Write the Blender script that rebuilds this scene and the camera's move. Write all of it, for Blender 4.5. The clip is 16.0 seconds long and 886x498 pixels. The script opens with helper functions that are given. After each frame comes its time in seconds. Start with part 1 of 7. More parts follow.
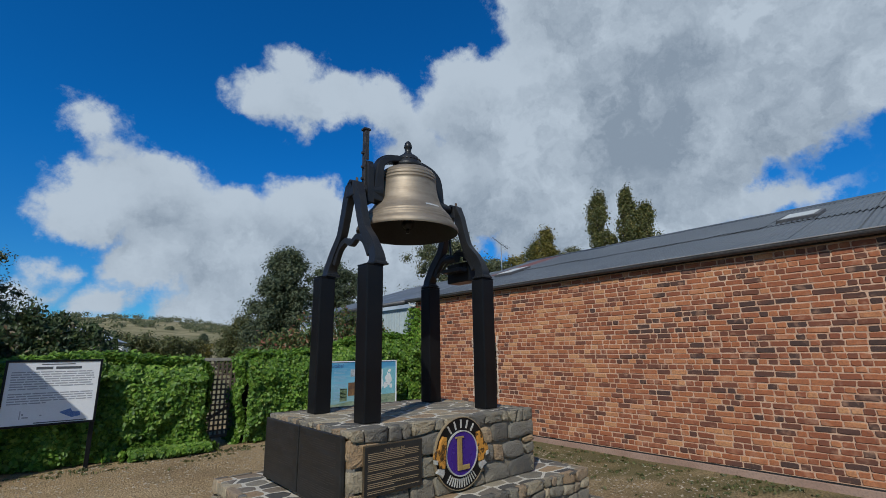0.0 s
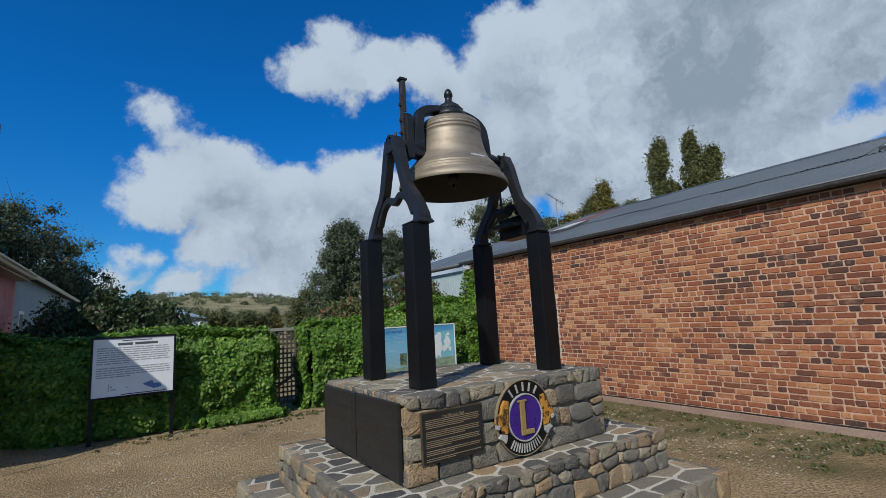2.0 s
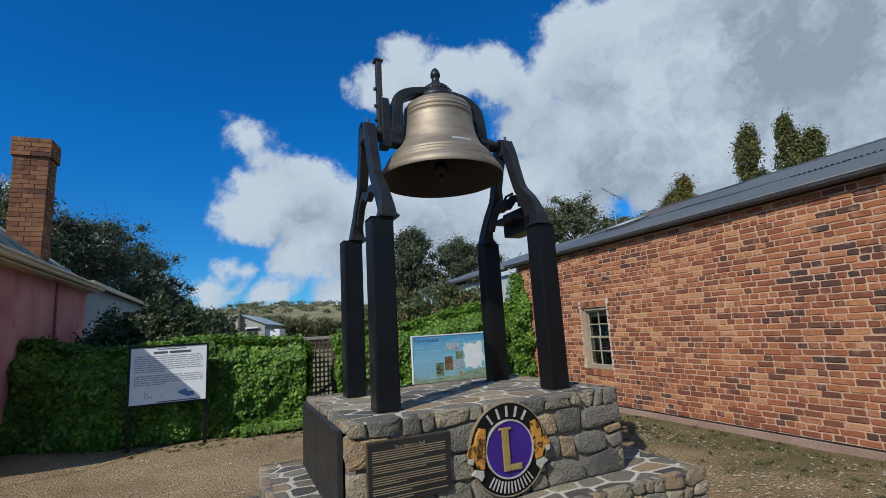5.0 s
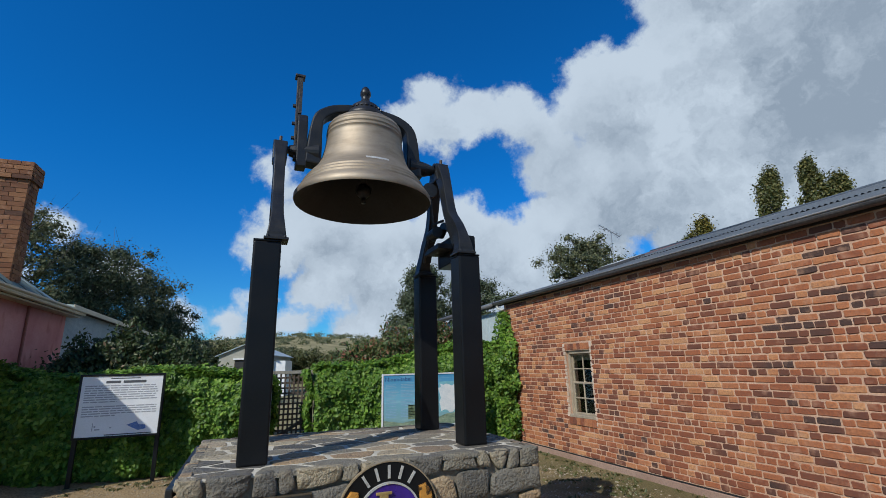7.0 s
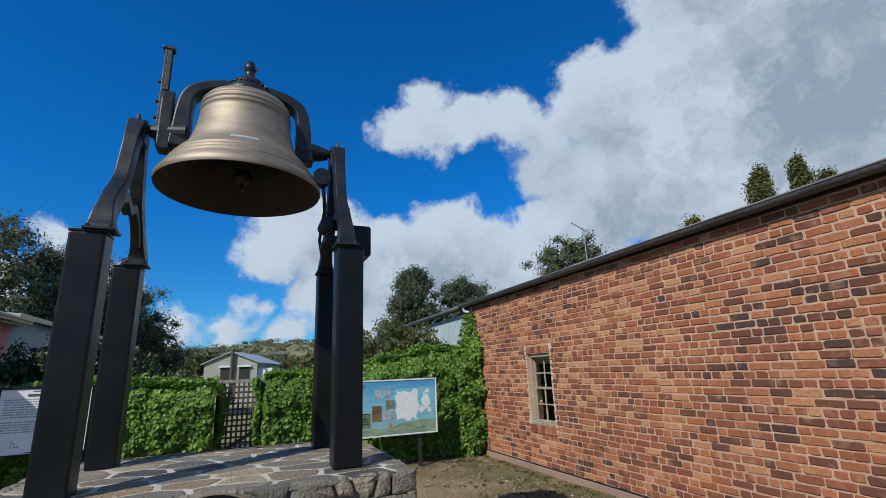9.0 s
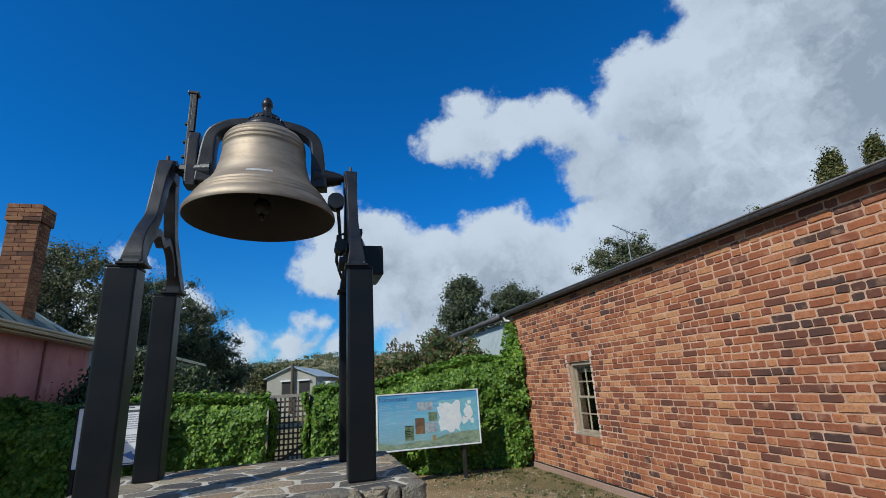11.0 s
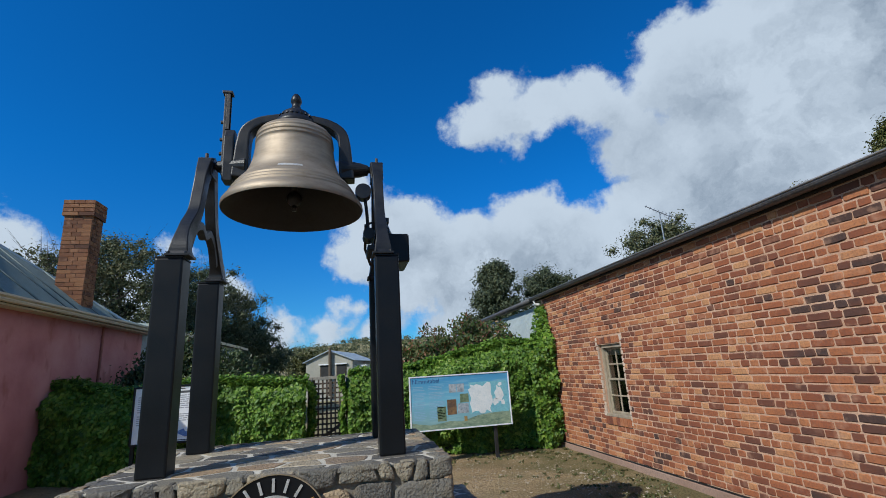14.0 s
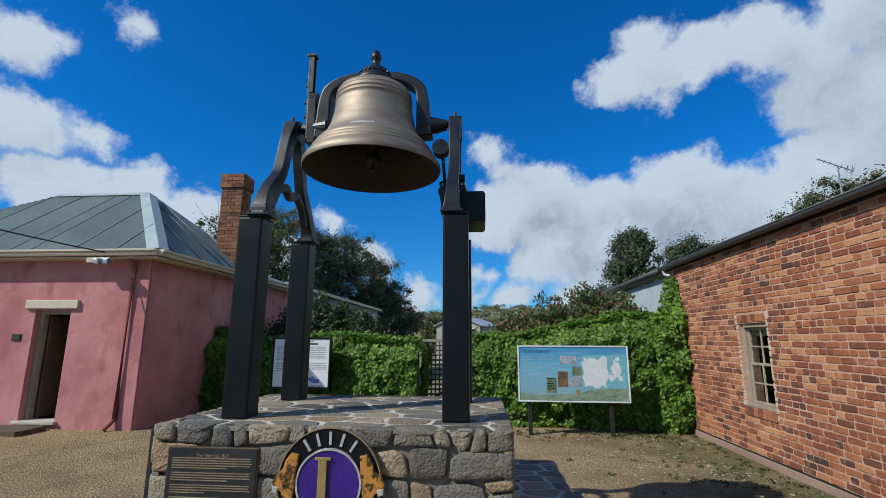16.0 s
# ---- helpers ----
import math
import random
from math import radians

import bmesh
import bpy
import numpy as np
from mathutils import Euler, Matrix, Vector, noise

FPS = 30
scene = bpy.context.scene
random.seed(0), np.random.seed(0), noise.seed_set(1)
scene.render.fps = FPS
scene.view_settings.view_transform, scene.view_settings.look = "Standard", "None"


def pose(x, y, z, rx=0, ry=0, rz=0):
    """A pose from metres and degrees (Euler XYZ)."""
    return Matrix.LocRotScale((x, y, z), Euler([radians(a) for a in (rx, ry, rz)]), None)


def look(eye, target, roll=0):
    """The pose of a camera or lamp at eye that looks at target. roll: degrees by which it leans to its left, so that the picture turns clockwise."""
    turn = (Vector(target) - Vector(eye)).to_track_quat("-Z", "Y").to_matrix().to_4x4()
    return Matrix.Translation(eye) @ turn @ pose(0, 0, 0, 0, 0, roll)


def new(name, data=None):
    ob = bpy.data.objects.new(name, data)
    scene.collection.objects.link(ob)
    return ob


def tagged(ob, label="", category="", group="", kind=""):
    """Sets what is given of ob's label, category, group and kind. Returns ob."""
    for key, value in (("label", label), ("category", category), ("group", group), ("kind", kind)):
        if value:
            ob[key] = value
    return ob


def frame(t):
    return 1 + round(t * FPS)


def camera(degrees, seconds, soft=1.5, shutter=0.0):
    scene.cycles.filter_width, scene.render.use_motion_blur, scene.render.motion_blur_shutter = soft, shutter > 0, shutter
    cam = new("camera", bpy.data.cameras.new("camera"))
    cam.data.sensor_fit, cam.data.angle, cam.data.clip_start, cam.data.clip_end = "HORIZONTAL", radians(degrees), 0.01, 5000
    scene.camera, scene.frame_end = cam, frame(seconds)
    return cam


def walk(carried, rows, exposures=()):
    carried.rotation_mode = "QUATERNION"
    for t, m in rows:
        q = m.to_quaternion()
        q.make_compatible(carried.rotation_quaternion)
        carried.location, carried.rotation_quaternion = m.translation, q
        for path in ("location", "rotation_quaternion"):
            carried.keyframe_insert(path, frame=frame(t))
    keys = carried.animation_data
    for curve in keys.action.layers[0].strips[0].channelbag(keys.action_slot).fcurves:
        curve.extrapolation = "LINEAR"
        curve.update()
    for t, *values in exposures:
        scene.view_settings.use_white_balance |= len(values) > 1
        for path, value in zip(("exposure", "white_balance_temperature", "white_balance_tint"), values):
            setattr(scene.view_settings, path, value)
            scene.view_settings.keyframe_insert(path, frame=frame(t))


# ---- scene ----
cam = camera(87.4, 16.0, soft=0.7)
METRES, EYE, TILT, LEAN, TURN = 4.1, 1.62, 0.0, 0.0, -40.6
ROWS = [
    (0.0, 0.0, 0.0, 0.0, 0.15, 12.51, 0.69),
    (0.5, 0.002, 0.0129, -0.0037, 0.76, 11.68, 0.8),
    (1.0, -0.0003, 0.0463, -0.0036, 3.37, 10.6, 1.05),
    (1.5, -0.0019, 0.065, -0.0015, 6.3, 9.29, 1.97),
    (2.0, 0.0061, 0.0759, -0.0042, 7.37, 8.35, 3.12),
    (2.5, 0.014, 0.0786, -0.0021, 6.7, 8.34, 3.81),
    (3.0, 0.0457, 0.0892, -0.0047, 5.72, 8.18, 4.08),
    (3.5, 0.0831, 0.1061, -0.0055, 6.74, 7.81, 3.83),
    (4.0, 0.1086, 0.1534, -0.0092, 10.37, 7.62, 3.94),
    (6.5, 0.2678, 0.3492, -0.0072, 20.01, 13.13, 2.05),
    (7.0, 0.3134, 0.3877, -0.0093, 18.68, 14.15, 1.32),
    (7.5, 0.349, 0.4446, -0.0079, 17.25, 14.8, 1.05),
    (8.0, 0.3794, 0.49, -0.0083, 16.54, 14.95, 1.53),
    (10.5, 0.5143, 0.5689, -0.0085, 24.23, 14.7, 3.27),
    (11.0, 0.5207, 0.5546, -0.0056, 25.32, 16.08, 3.43),
    (11.5, 0.5259, 0.549, -0.003, 25.69, 17.15, 3.85),
    (12.0, 0.5253, 0.5465, -0.0032, 25.58, 17.71, 3.99),
    (12.5, 0.5251, 0.546, -0.0035, 25.69, 17.77, 3.9),
    (13.0, 0.5298, 0.5421, -0.004, 26.13, 17.28, 3.42),
    (13.5, 0.5383, 0.5355, -0.0062, 27.37, 15.94, 3.31),
    (14.0, 0.5462, 0.5362, -0.0108, 29.42, 14.44, 3.46),
    (14.5, 0.5407, 0.5707, -0.0121, 31.49, 12.98, 3.36),
    (15.0, 0.5451, 0.6158, -0.0158, 34.88, 11.98, 2.51),
    (15.5, 0.5656, 0.6314, -0.0136, 40.0, 11.57, 1.41),
    (16.0, 0.5868, 0.6435, -0.0154, 45.15, 11.02, -0.26),
]
walk(cam, [(t, pose(0, 0, EYE, TILT, LEAN, TURN) @ pose(METRES * x, METRES * y, METRES * z, 90 + pitch, roll, yaw)) for t, x, y, z, yaw, pitch, roll in ROWS],
     exposures=[(0.0, -0.24, 6200, 10), (2.0, -0.12, 6200, 10), (4.0, -0.08, 6200, 10), (6.5, 0.0, 6200, 10), (16.0, 0.02, 6150, 10)])
# ---- world, sun ----
SUN_TO = Vector((-0.640, -0.432, 0.635)).normalized()
world = bpy.data.worlds.new("world")
scene.world = world
world.use_nodes = True
wn, wl = world.node_tree.nodes, world.node_tree.links
wn.clear()


def wnode(kind, **vals):
    n = wn.new(kind)
    for k, v in vals.items():
        setattr(n, k, v)
    return n


def sky_dir(az, el):
    a, e = radians(az), radians(el)
    return Vector((math.sin(a) * math.cos(e), math.cos(a) * math.cos(e), math.sin(e)))


def build_sky():
    out = wnode("ShaderNodeOutputWorld")
    bg = wnode("ShaderNodeBackground")
    bg.inputs[1].default_value = SKY_STRENGTH
    wl.new(bg.outputs[0], out.inputs[0])
    sky = wnode("ShaderNodeTexSky")
    sky.sky_type = "NISHITA"
    sky.sun_disc = False
    sky.sun_elevation = math.asin(SUN_TO.z)
    sky.sun_rotation = math.atan2(SUN_TO.x, SUN_TO.y)
    sky.altitude, sky.air_density, sky.dust_density, sky.ozone_density = 1000.0, 1.0, 0.3, 4.0
    tc = wnode("ShaderNodeTexCoord")
    # ragged edges: the direction is pushed about by noise at two scales
    n1 = wnode("ShaderNodeTexNoise")
    n1.inputs["Scale"].default_value, n1.inputs["Detail"].default_value, n1.inputs["Roughness"].default_value = 6.0, 9.0, 0.64
    wl.new(tc.outputs["Generated"], n1.inputs["Vector"])
    sub = wnode("ShaderNodeVectorMath", operation="SUBTRACT")
    wl.new(n1.outputs["Color"], sub.inputs[0])
    sub.inputs[1].default_value = (0.5, 0.5, 0.5)
    mad = wnode("ShaderNodeVectorMath", operation="MULTIPLY_ADD")
    wl.new(sub.outputs[0], mad.inputs[0])
    mad.inputs[1].default_value = (0.17, 0.17, 0.15)
    wl.new(tc.outputs["Generated"], mad.inputs[2])
    n3 = wnode("ShaderNodeTexNoise")
    n3.inputs["Scale"].default_value, n3.inputs["Detail"].default_value, n3.inputs["Roughness"].default_value = 17.0, 8.0, 0.62
    wl.new(tc.outputs["Generated"], n3.inputs["Vector"])
    sub3 = wnode("ShaderNodeVectorMath", operation="SUBTRACT")
    wl.new(n3.outputs["Color"], sub3.inputs[0])
    sub3.inputs[1].default_value = (0.5, 0.5, 0.5)
    mad3 = wnode("ShaderNodeVectorMath", operation="MULTIPLY_ADD")
    wl.new(sub3.outputs[0], mad3.inputs[0])
    mad3.inputs[1].default_value = (0.07, 0.07, 0.07)
    wl.new(mad.outputs[0], mad3.inputs[2])
    stretch = wnode("ShaderNodeVectorMath", operation="MULTIPLY")
    wl.new(mad3.outputs[0], stretch.inputs[0])
    stretch.inputs[1].default_value = (1.0, 1.0, 1.25)
    def density(vec):
        total = None
        for az, el, r in CLOUDS:
            c = sky_dir(az, el)
            d = wnode("ShaderNodeVectorMath", operation="DISTANCE")
            wl.new(vec, d.inputs[0])
            d.inputs[1].default_value = (c.x, c.y, c.z * 1.25)
            m = wnode("ShaderNodeMath", operation="MULTIPLY_ADD")
            wl.new(d.outputs["Value"], m.inputs[0])
            m.inputs[1].default_value = -1.0
            m.inputs[2].default_value = radians(r) * 1.05
            if total is None:
                total = m
            else:
                s = wnode("ShaderNodeMath", operation="SMOOTH_MAX")
                wl.new(total.outputs[0], s.inputs[0])
                wl.new(m.outputs[0], s.inputs[1])
                s.inputs[2].default_value = 0.02
                total = s
        # clear gaps torn in the large bank
        for az, el, r in GAPS:
            c = sky_dir(az, el)
            d = wnode("ShaderNodeVectorMath", operation="DISTANCE")
            wl.new(vec, d.inputs[0])
            d.inputs[1].default_value = (c.x, c.y, c.z * 1.25)
            m = wnode("ShaderNodeMath", operation="SUBTRACT")
            wl.new(d.outputs["Value"], m.inputs[0])
            m.inputs[1].default_value = radians(r)
            s = wnode("ShaderNodeMath", operation="SMOOTH_MIN")
            wl.new(total.outputs[0], s.inputs[0])
            wl.new(m.outputs[0], s.inputs[1])
            s.inputs[2].default_value = 0.03
            total = s
        return total

    total = density(stretch.outputs[0])
    # the same clouds looked up a little nearer the sun: what lies behind more cloud is grey underneath
    nearer = wnode("ShaderNodeVectorMath", operation="ADD")
    wl.new(stretch.outputs[0], nearer.inputs[0])
    nearer.inputs[1].default_value = (-0.03, 0.0, 0.075)
    above = density(nearer.outputs[0])
    cover = wnode("ShaderNodeMapRange", interpolation_type="SMOOTHSTEP")
    wl.new(total.outputs[0], cover.inputs[0])
    cover.inputs[1].default_value, cover.inputs[2].default_value = -0.010, 0.026
    thick = wnode("ShaderNodeMapRange", interpolation_type="SMOOTHSTEP")
    wl.new(above.outputs[0], thick.inputs[0])
    thick.inputs[1].default_value, thick.inputs[2].default_value = -0.035, 0.11
    # soft billows inside the clouds
    n2 = wnode("ShaderNodeTexNoise")
    n2.inputs["Scale"].default_value, n2.inputs["Detail"].default_value, n2.inputs["Roughness"].default_value = 6.5, 8.0, 0.6
    wl.new(mad3.outputs[0], n2.inputs["Vector"])
    bil = wnode("ShaderNodeMapRange")
    wl.new(n2.outputs["Fac"], bil.inputs[0])
    bil.inputs[1].default_value, bil.inputs[2].default_value = 0.36, 0.64
    bil.inputs[3].default_value, bil.inputs[4].default_value = 0.02, 1.1
    mul = wnode("ShaderNodeMath", operation="MULTIPLY", use_clamp=True)
    wl.new(thick.outputs[0], mul.inputs[0])
    wl.new(bil.outputs[0], mul.inputs[1])
    shade = wnode("ShaderNodeMix", data_type="RGBA")
    wl.new(mul.outputs[0], shade.inputs[0])
    k = 1.0 / SKY_STRENGTH
    shade.inputs[6].default_value = (0.555 * k, 0.635 * k, 0.71 * k, 1)
    shade.inputs[7].default_value = (0.285 * k, 0.35 * k, 0.425 * k, 1)
    # deepen the blue as the lens shows it
    hsv = wnode("ShaderNodeHueSaturation")
    hsv.inputs["Saturation"].default_value, hsv.inputs["Value"].default_value, hsv.inputs["Hue"].default_value = 1.1, SKY_BLUE, 0.5
    wl.new(sky.outputs[0], hsv.inputs["Color"])
    mix = wnode("ShaderNodeMix", data_type="RGBA")
    wl.new(cover.outputs[0], mix.inputs[0])
    tint = wnode("ShaderNodeMix", data_type="RGBA", blend_type="MULTIPLY")
    tint.inputs[0].default_value = 1.0
    # the blue pales towards the horizon
    sepd = wnode("ShaderNodeSeparateXYZ")
    wl.new(tc.outputs["Generated"], sepd.inputs[0])
    high = wnode("ShaderNodeMapRange", interpolation_type="SMOOTHSTEP")
    wl.new(sepd.outputs["Z"], high.inputs[0])
    high.inputs[1].default_value, high.inputs[2].default_value = 0.02, 0.42
    pale = wnode("ShaderNodeMix", data_type="RGBA")
    wl.new(high.outputs[0], pale.inputs[0])
    pale.inputs[6].default_value = (0.34, 0.94, 1.28, 1)
    pale.inputs[7].default_value = (0.13, 1.08, 1.70, 1)
    wl.new(pale.outputs[2], tint.inputs[7])
    wl.new(hsv.outputs[0], tint.inputs[6])
    wl.new(tint.outputs[2], mix.inputs[6])
    wl.new(shade.outputs[2], mix.inputs[7])
    wl.new(mix.outputs[2], bg.inputs[0])


SKY_STRENGTH, SKY_BLUE = 0.10, 0.82
CLOUDS = [
    (22.0, 32.6, 3.4), (17.5, 28.6, 3.8), (27, 29.5, 3.8), (22, 29.2, 4), (32.5, 29, 4.2), (36.5, 27, 4.5),
    (7.1, 16.9, 5.2), (2.2, 14.8, 4.8), (15.0, 16.3, 4.8), (24.0, 16, 5.4), (11, 12.5, 6.5), (20, 12, 7), (28, 12, 7), (7, 9, 4.5), (16, 8.5, 6), (25, 8, 6.5), (33, 9, 7),
    (0.8, 22.6, 2.6), (-0.5, 7.6, 1.6),
    (57, 28, 12), (76, 30, 15), (75, 20, 10), (46, 30, 7), (66, 40, 13), (86, 27, 11), (60, 16, 12), (46, 20, 8.5), (38, 14.5, 8), (37, 24, 4), (88, 40, 14), (100, 22, 12),
    (12.7, 4.5, 4.5), (4, 4.8, 2.6), (20, 4.5, 5), (28, 5, 6), (36, 6, 7), (93, 11, 7),
    (-49.5, 27, 3.4), (-49, 20, 3.8), (-43.5, 19.5, 2.2), (-41, 30.7, 2.0), (-1.2, 7.6, 1.7), (2.4, 22.0, 2.0), (-39.5, 14.5, 4.3), (-46, 14, 4.3), (-33, 13.5, 4.3), (-57, 18, 7), (-18, 14, 2.4), (-13.5, 9.6, 2.8), (-8, 5.5, 3.2), (-24, 9, 4.5), (3.8, 20.4, 1.7), (-2, 4.5, 2.6),
    (-90, 25, 12), (-120, 20, 14), (150, 30, 16), (-160, 22, 15), (120, 35, 14),
]
GAPS = [(83.0, 17.4, 2.6), (77.5, 16.6, 1.6), (88.0, 18.6, 3.0)]
build_sky()
sun_data = bpy.data.lights.new("sun", "SUN")
sun_data.energy, sun_data.angle, sun_data.color = 4.2, radians(0.53), (1.0, 0.955, 0.84)
sun = new("sun", sun_data)
sun.matrix_world = look(SUN_TO * 50, (0, 0, 0))


# ---- materials ----
def material(name, rough=0.7, metal=0.0, spec=0.5):
    m = bpy.data.materials.new(name)
    m.use_nodes = True
    b = m.node_tree.nodes["Principled BSDF"]
    b.inputs["Roughness"].default_value, b.inputs["Metallic"].default_value = rough, metal
    b.inputs["Specular IOR Level"].default_value = spec
    return m, m.node_tree.nodes, m.node_tree.links, b


def rgb(c):
    return (c[0], c[1], c[2], 1.0)


def ramp(nodes, stops):
    r = nodes.new("ShaderNodeValToRGB")
    while len(r.color_ramp.elements) < len(stops):
        r.color_ramp.elements.new(0.5)
    for e, (p, c) in zip(r.color_ramp.elements, stops):
        e.position, e.color = p, rgb(c)
    return r


def tex(nodes, links, scale, detail=4.0, rough=0.6, coord="Object", stretch=None):
    t = nodes.new("ShaderNodeTexCoord")
    n = nodes.new("ShaderNodeTexNoise")
    n.inputs["Scale"].default_value, n.inputs["Detail"].default_value, n.inputs["Roughness"].default_value = scale, detail, rough
    if stretch:
        mp = nodes.new("ShaderNodeMapping")
        mp.inputs["Scale"].default_value = stretch
        links.new(t.outputs[coord], mp.inputs["Vector"])
        links.new(mp.outputs[0], n.inputs["Vector"])
    else:
        links.new(t.outputs[coord], n.inputs["Vector"])
    return n


def mixed(nodes, links, fac, a, b, mode="MIX"):
    m = nodes.new("ShaderNodeMix")
    m.data_type, m.blend_type = "RGBA", mode
    for sock, v in ((m.inputs[0], fac), (m.inputs[6], a), (m.inputs[7], b)):
        if isinstance(v, (int, float)):
            sock.default_value = v
        elif isinstance(v, tuple):
            sock.default_value = rgb(v)
        else:
            links.new(v, sock)
    return m.outputs[2]


def bump(nodes, links, bsdf, height, strength=0.4, dist=0.01):
    b = nodes.new("ShaderNodeBump")
    b.inputs["Strength"].default_value, b.inputs["Distance"].default_value = strength, dist
    links.new(height, b.inputs["Height"])
    links.new(b.outputs[0], bsdf.inputs["Normal"])


def worn(name, a, b, c=None, scale=6.0, fine=60.0, rough=0.7, metal=0.0, bump_s=0.3, bump_d=0.004, spec=0.5, rvar=0.15, stretch=None, lo=0.35, hi=0.65):
    """Two-scale mottled surface: broad patches from a to b, fine grain towards c."""
    m, n, l, bs = material(name, rough, metal, spec)
    t1 = tex(n, l, scale, 5.0, 0.6, stretch=stretch)
    r1 = ramp(n, [(lo, a), (hi, b)])
    l.new(t1.outputs["Fac"], r1.inputs[0])
    t2 = tex(n, l, fine, 4.0, 0.65, stretch=stretch)
    f = n.new("ShaderNodeMapRange")
    l.new(t2.outputs["Fac"], f.inputs[0])
    f.inputs[1].default_value, f.inputs[2].default_value, f.inputs[3].default_value, f.inputs[4].default_value = 0.45, 0.75, 0.0, 0.7
    col = mixed(n, l, f.outputs[0], r1.outputs[0], c or tuple(x * 0.6 for x in a))
    l.new(col, bs.inputs["Base Color"])
    rr = n.new("ShaderNodeMapRange")
    l.new(t1.outputs["Fac"], rr.inputs[0])
    rr.inputs[1].default_value, rr.inputs[2].default_value = 0.3, 0.7
    rr.inputs[3].default_value, rr.inputs[4].default_value = max(0.03, rough - rvar), min(1.0, rough + rvar)
    l.new(rr.outputs[0], bs.inputs["Roughness"])
    if bump_s:
        bump(n, l, bs, t2.outputs["Fac"], bump_s, bump_d)
    return m


def random_value(nodes, per_island):
    if per_island:
        return nodes.new("ShaderNodeNewGeometry").outputs["Random Per Island"]
    return nodes.new("ShaderNodeObjectInfo").outputs["Random"]


def world_noise(n, l, scale, detail=3.0, stretch=(1, 1, 1)):
    g = n.new("ShaderNodeNewGeometry")
    mp = n.new("ShaderNodeMapping")
    mp.inputs["Scale"].default_value = stretch
    l.new(g.outputs["Position"], mp.inputs["Vector"])
    t = n.new("ShaderNodeTexNoise")
    t.inputs["Scale"].default_value, t.inputs["Detail"].default_value = scale, detail
    l.new(mp.outputs[0], t.inputs["Vector"])
    return t.outputs["Fac"]


def brick_material(name, per_island, palette):
    m, n, l, bs = material(name, 0.88, 0.0, 0.3)
    rv = random_value(n, per_island)
    # firing patches: neighbouring bricks tend to share a tone
    big = world_noise(n, l, 0.9, 3.0, (1, 1, 2.2))
    add = n.new("ShaderNodeMath")
    add.operation = "MULTIPLY_ADD"
    l.new(big, add.inputs[0])
    add.inputs[1].default_value, add.inputs[2].default_value = 0.9, -0.45
    # the tone shifts darker along the wall, from y = 5.5 down to 1.0
    g = n.new("ShaderNodeNewGeometry")
    sep = n.new("ShaderNodeSeparateXYZ")
    l.new(g.outputs["Position"], sep.inputs[0])
    end_tone = n.new("ShaderNodeMapRange")
    l.new(sep.outputs["Y"], end_tone.inputs[0])
    end_tone.inputs[1].default_value, end_tone.inputs[2].default_value, end_tone.inputs[3].default_value, end_tone.inputs[4].default_value = 1.0, 5.5, -0.12, 0.06
    s0 = n.new("ShaderNodeMath")
    s0.operation = "ADD"
    l.new(end_tone.outputs[0], s0.inputs[0])
    l.new(add.outputs[0], s0.inputs[1])
    s = n.new("ShaderNodeMath")
    s.operation, s.use_clamp = "ADD", True
    l.new(rv, s.inputs[0])
    l.new(s0.outputs[0], s.inputs[1])
    r = ramp(n, palette)
    l.new(s.outputs[0], r.inputs[0])
    fine = world_noise(n, l, 55.0, 5.0)
    f = n.new("ShaderNodeMapRange")
    l.new(fine, f.inputs[0])
    f.inputs[1].default_value, f.inputs[2].default_value, f.inputs[3].default_value, f.inputs[4].default_value = 0.4, 0.75, 0.0, 0.55
    c1 = mixed(n, l, f.outputs[0], r.outputs[0], (0.12, 0.06, 0.045))
    mid = world_noise(n, l, 9.0, 5.0)
    f2 = n.new("ShaderNodeMapRange")
    l.new(mid, f2.inputs[0])
    f2.inputs[1].default_value, f2.inputs[2].default_value, f2.inputs[3].default_value, f2.inputs[4].default_value = 0.55, 0.75, 0.0, 0.45
    c2 = mixed(n, l, f2.outputs[0], c1, (0.48, 0.27, 0.17))
    l.new(c2, bs.inputs["Base Color"])
    bump(n, l, bs, fine, 0.5, 0.006)
    return m


RED_BRICKS = [(0.0, (0.060, 0.037, 0.031)), (0.10, (0.125, 0.050, 0.032)), (0.32, (0.225, 0.072, 0.036)), (0.62, (0.325, 0.108, 0.046)), (0.86, (0.41, 0.160, 0.068)), (1.0, (0.50, 0.25, 0.115))]
CHIM_BRICKS = [(0.0, (0.085, 0.04, 0.025)), (0.5, (0.19, 0.08, 0.038)), (1.0, (0.27, 0.13, 0.06))]
M_BRICK = brick_material("brick_fired_clay", False, RED_BRICKS)
M_BRICKS = brick_material("brick_fired_clay_rows", True, RED_BRICKS)
M_CHIM = brick_material("chimney_brick", True, CHIM_BRICKS)
M_MORTAR = worn("lime_mortar", (0.44, 0.255, 0.16), (0.56, 0.365, 0.25), (0.27, 0.15, 0.095), 3.0, 60.0, 0.95, bump_s=0.5)
M_LIME = worn("white_lime_smear", (0.46, 0.34, 0.25), (0.60, 0.49, 0.39), (0.36, 0.24, 0.17), 9.0, 60.0, 0.95, bump_s=0.5)
M_FOOTING = worn("footing_render", (0.27, 0.165, 0.12), (0.34, 0.23, 0.175), (0.17, 0.12, 0.09), 2.0, 40.0, 0.95, bump_s=0.5)


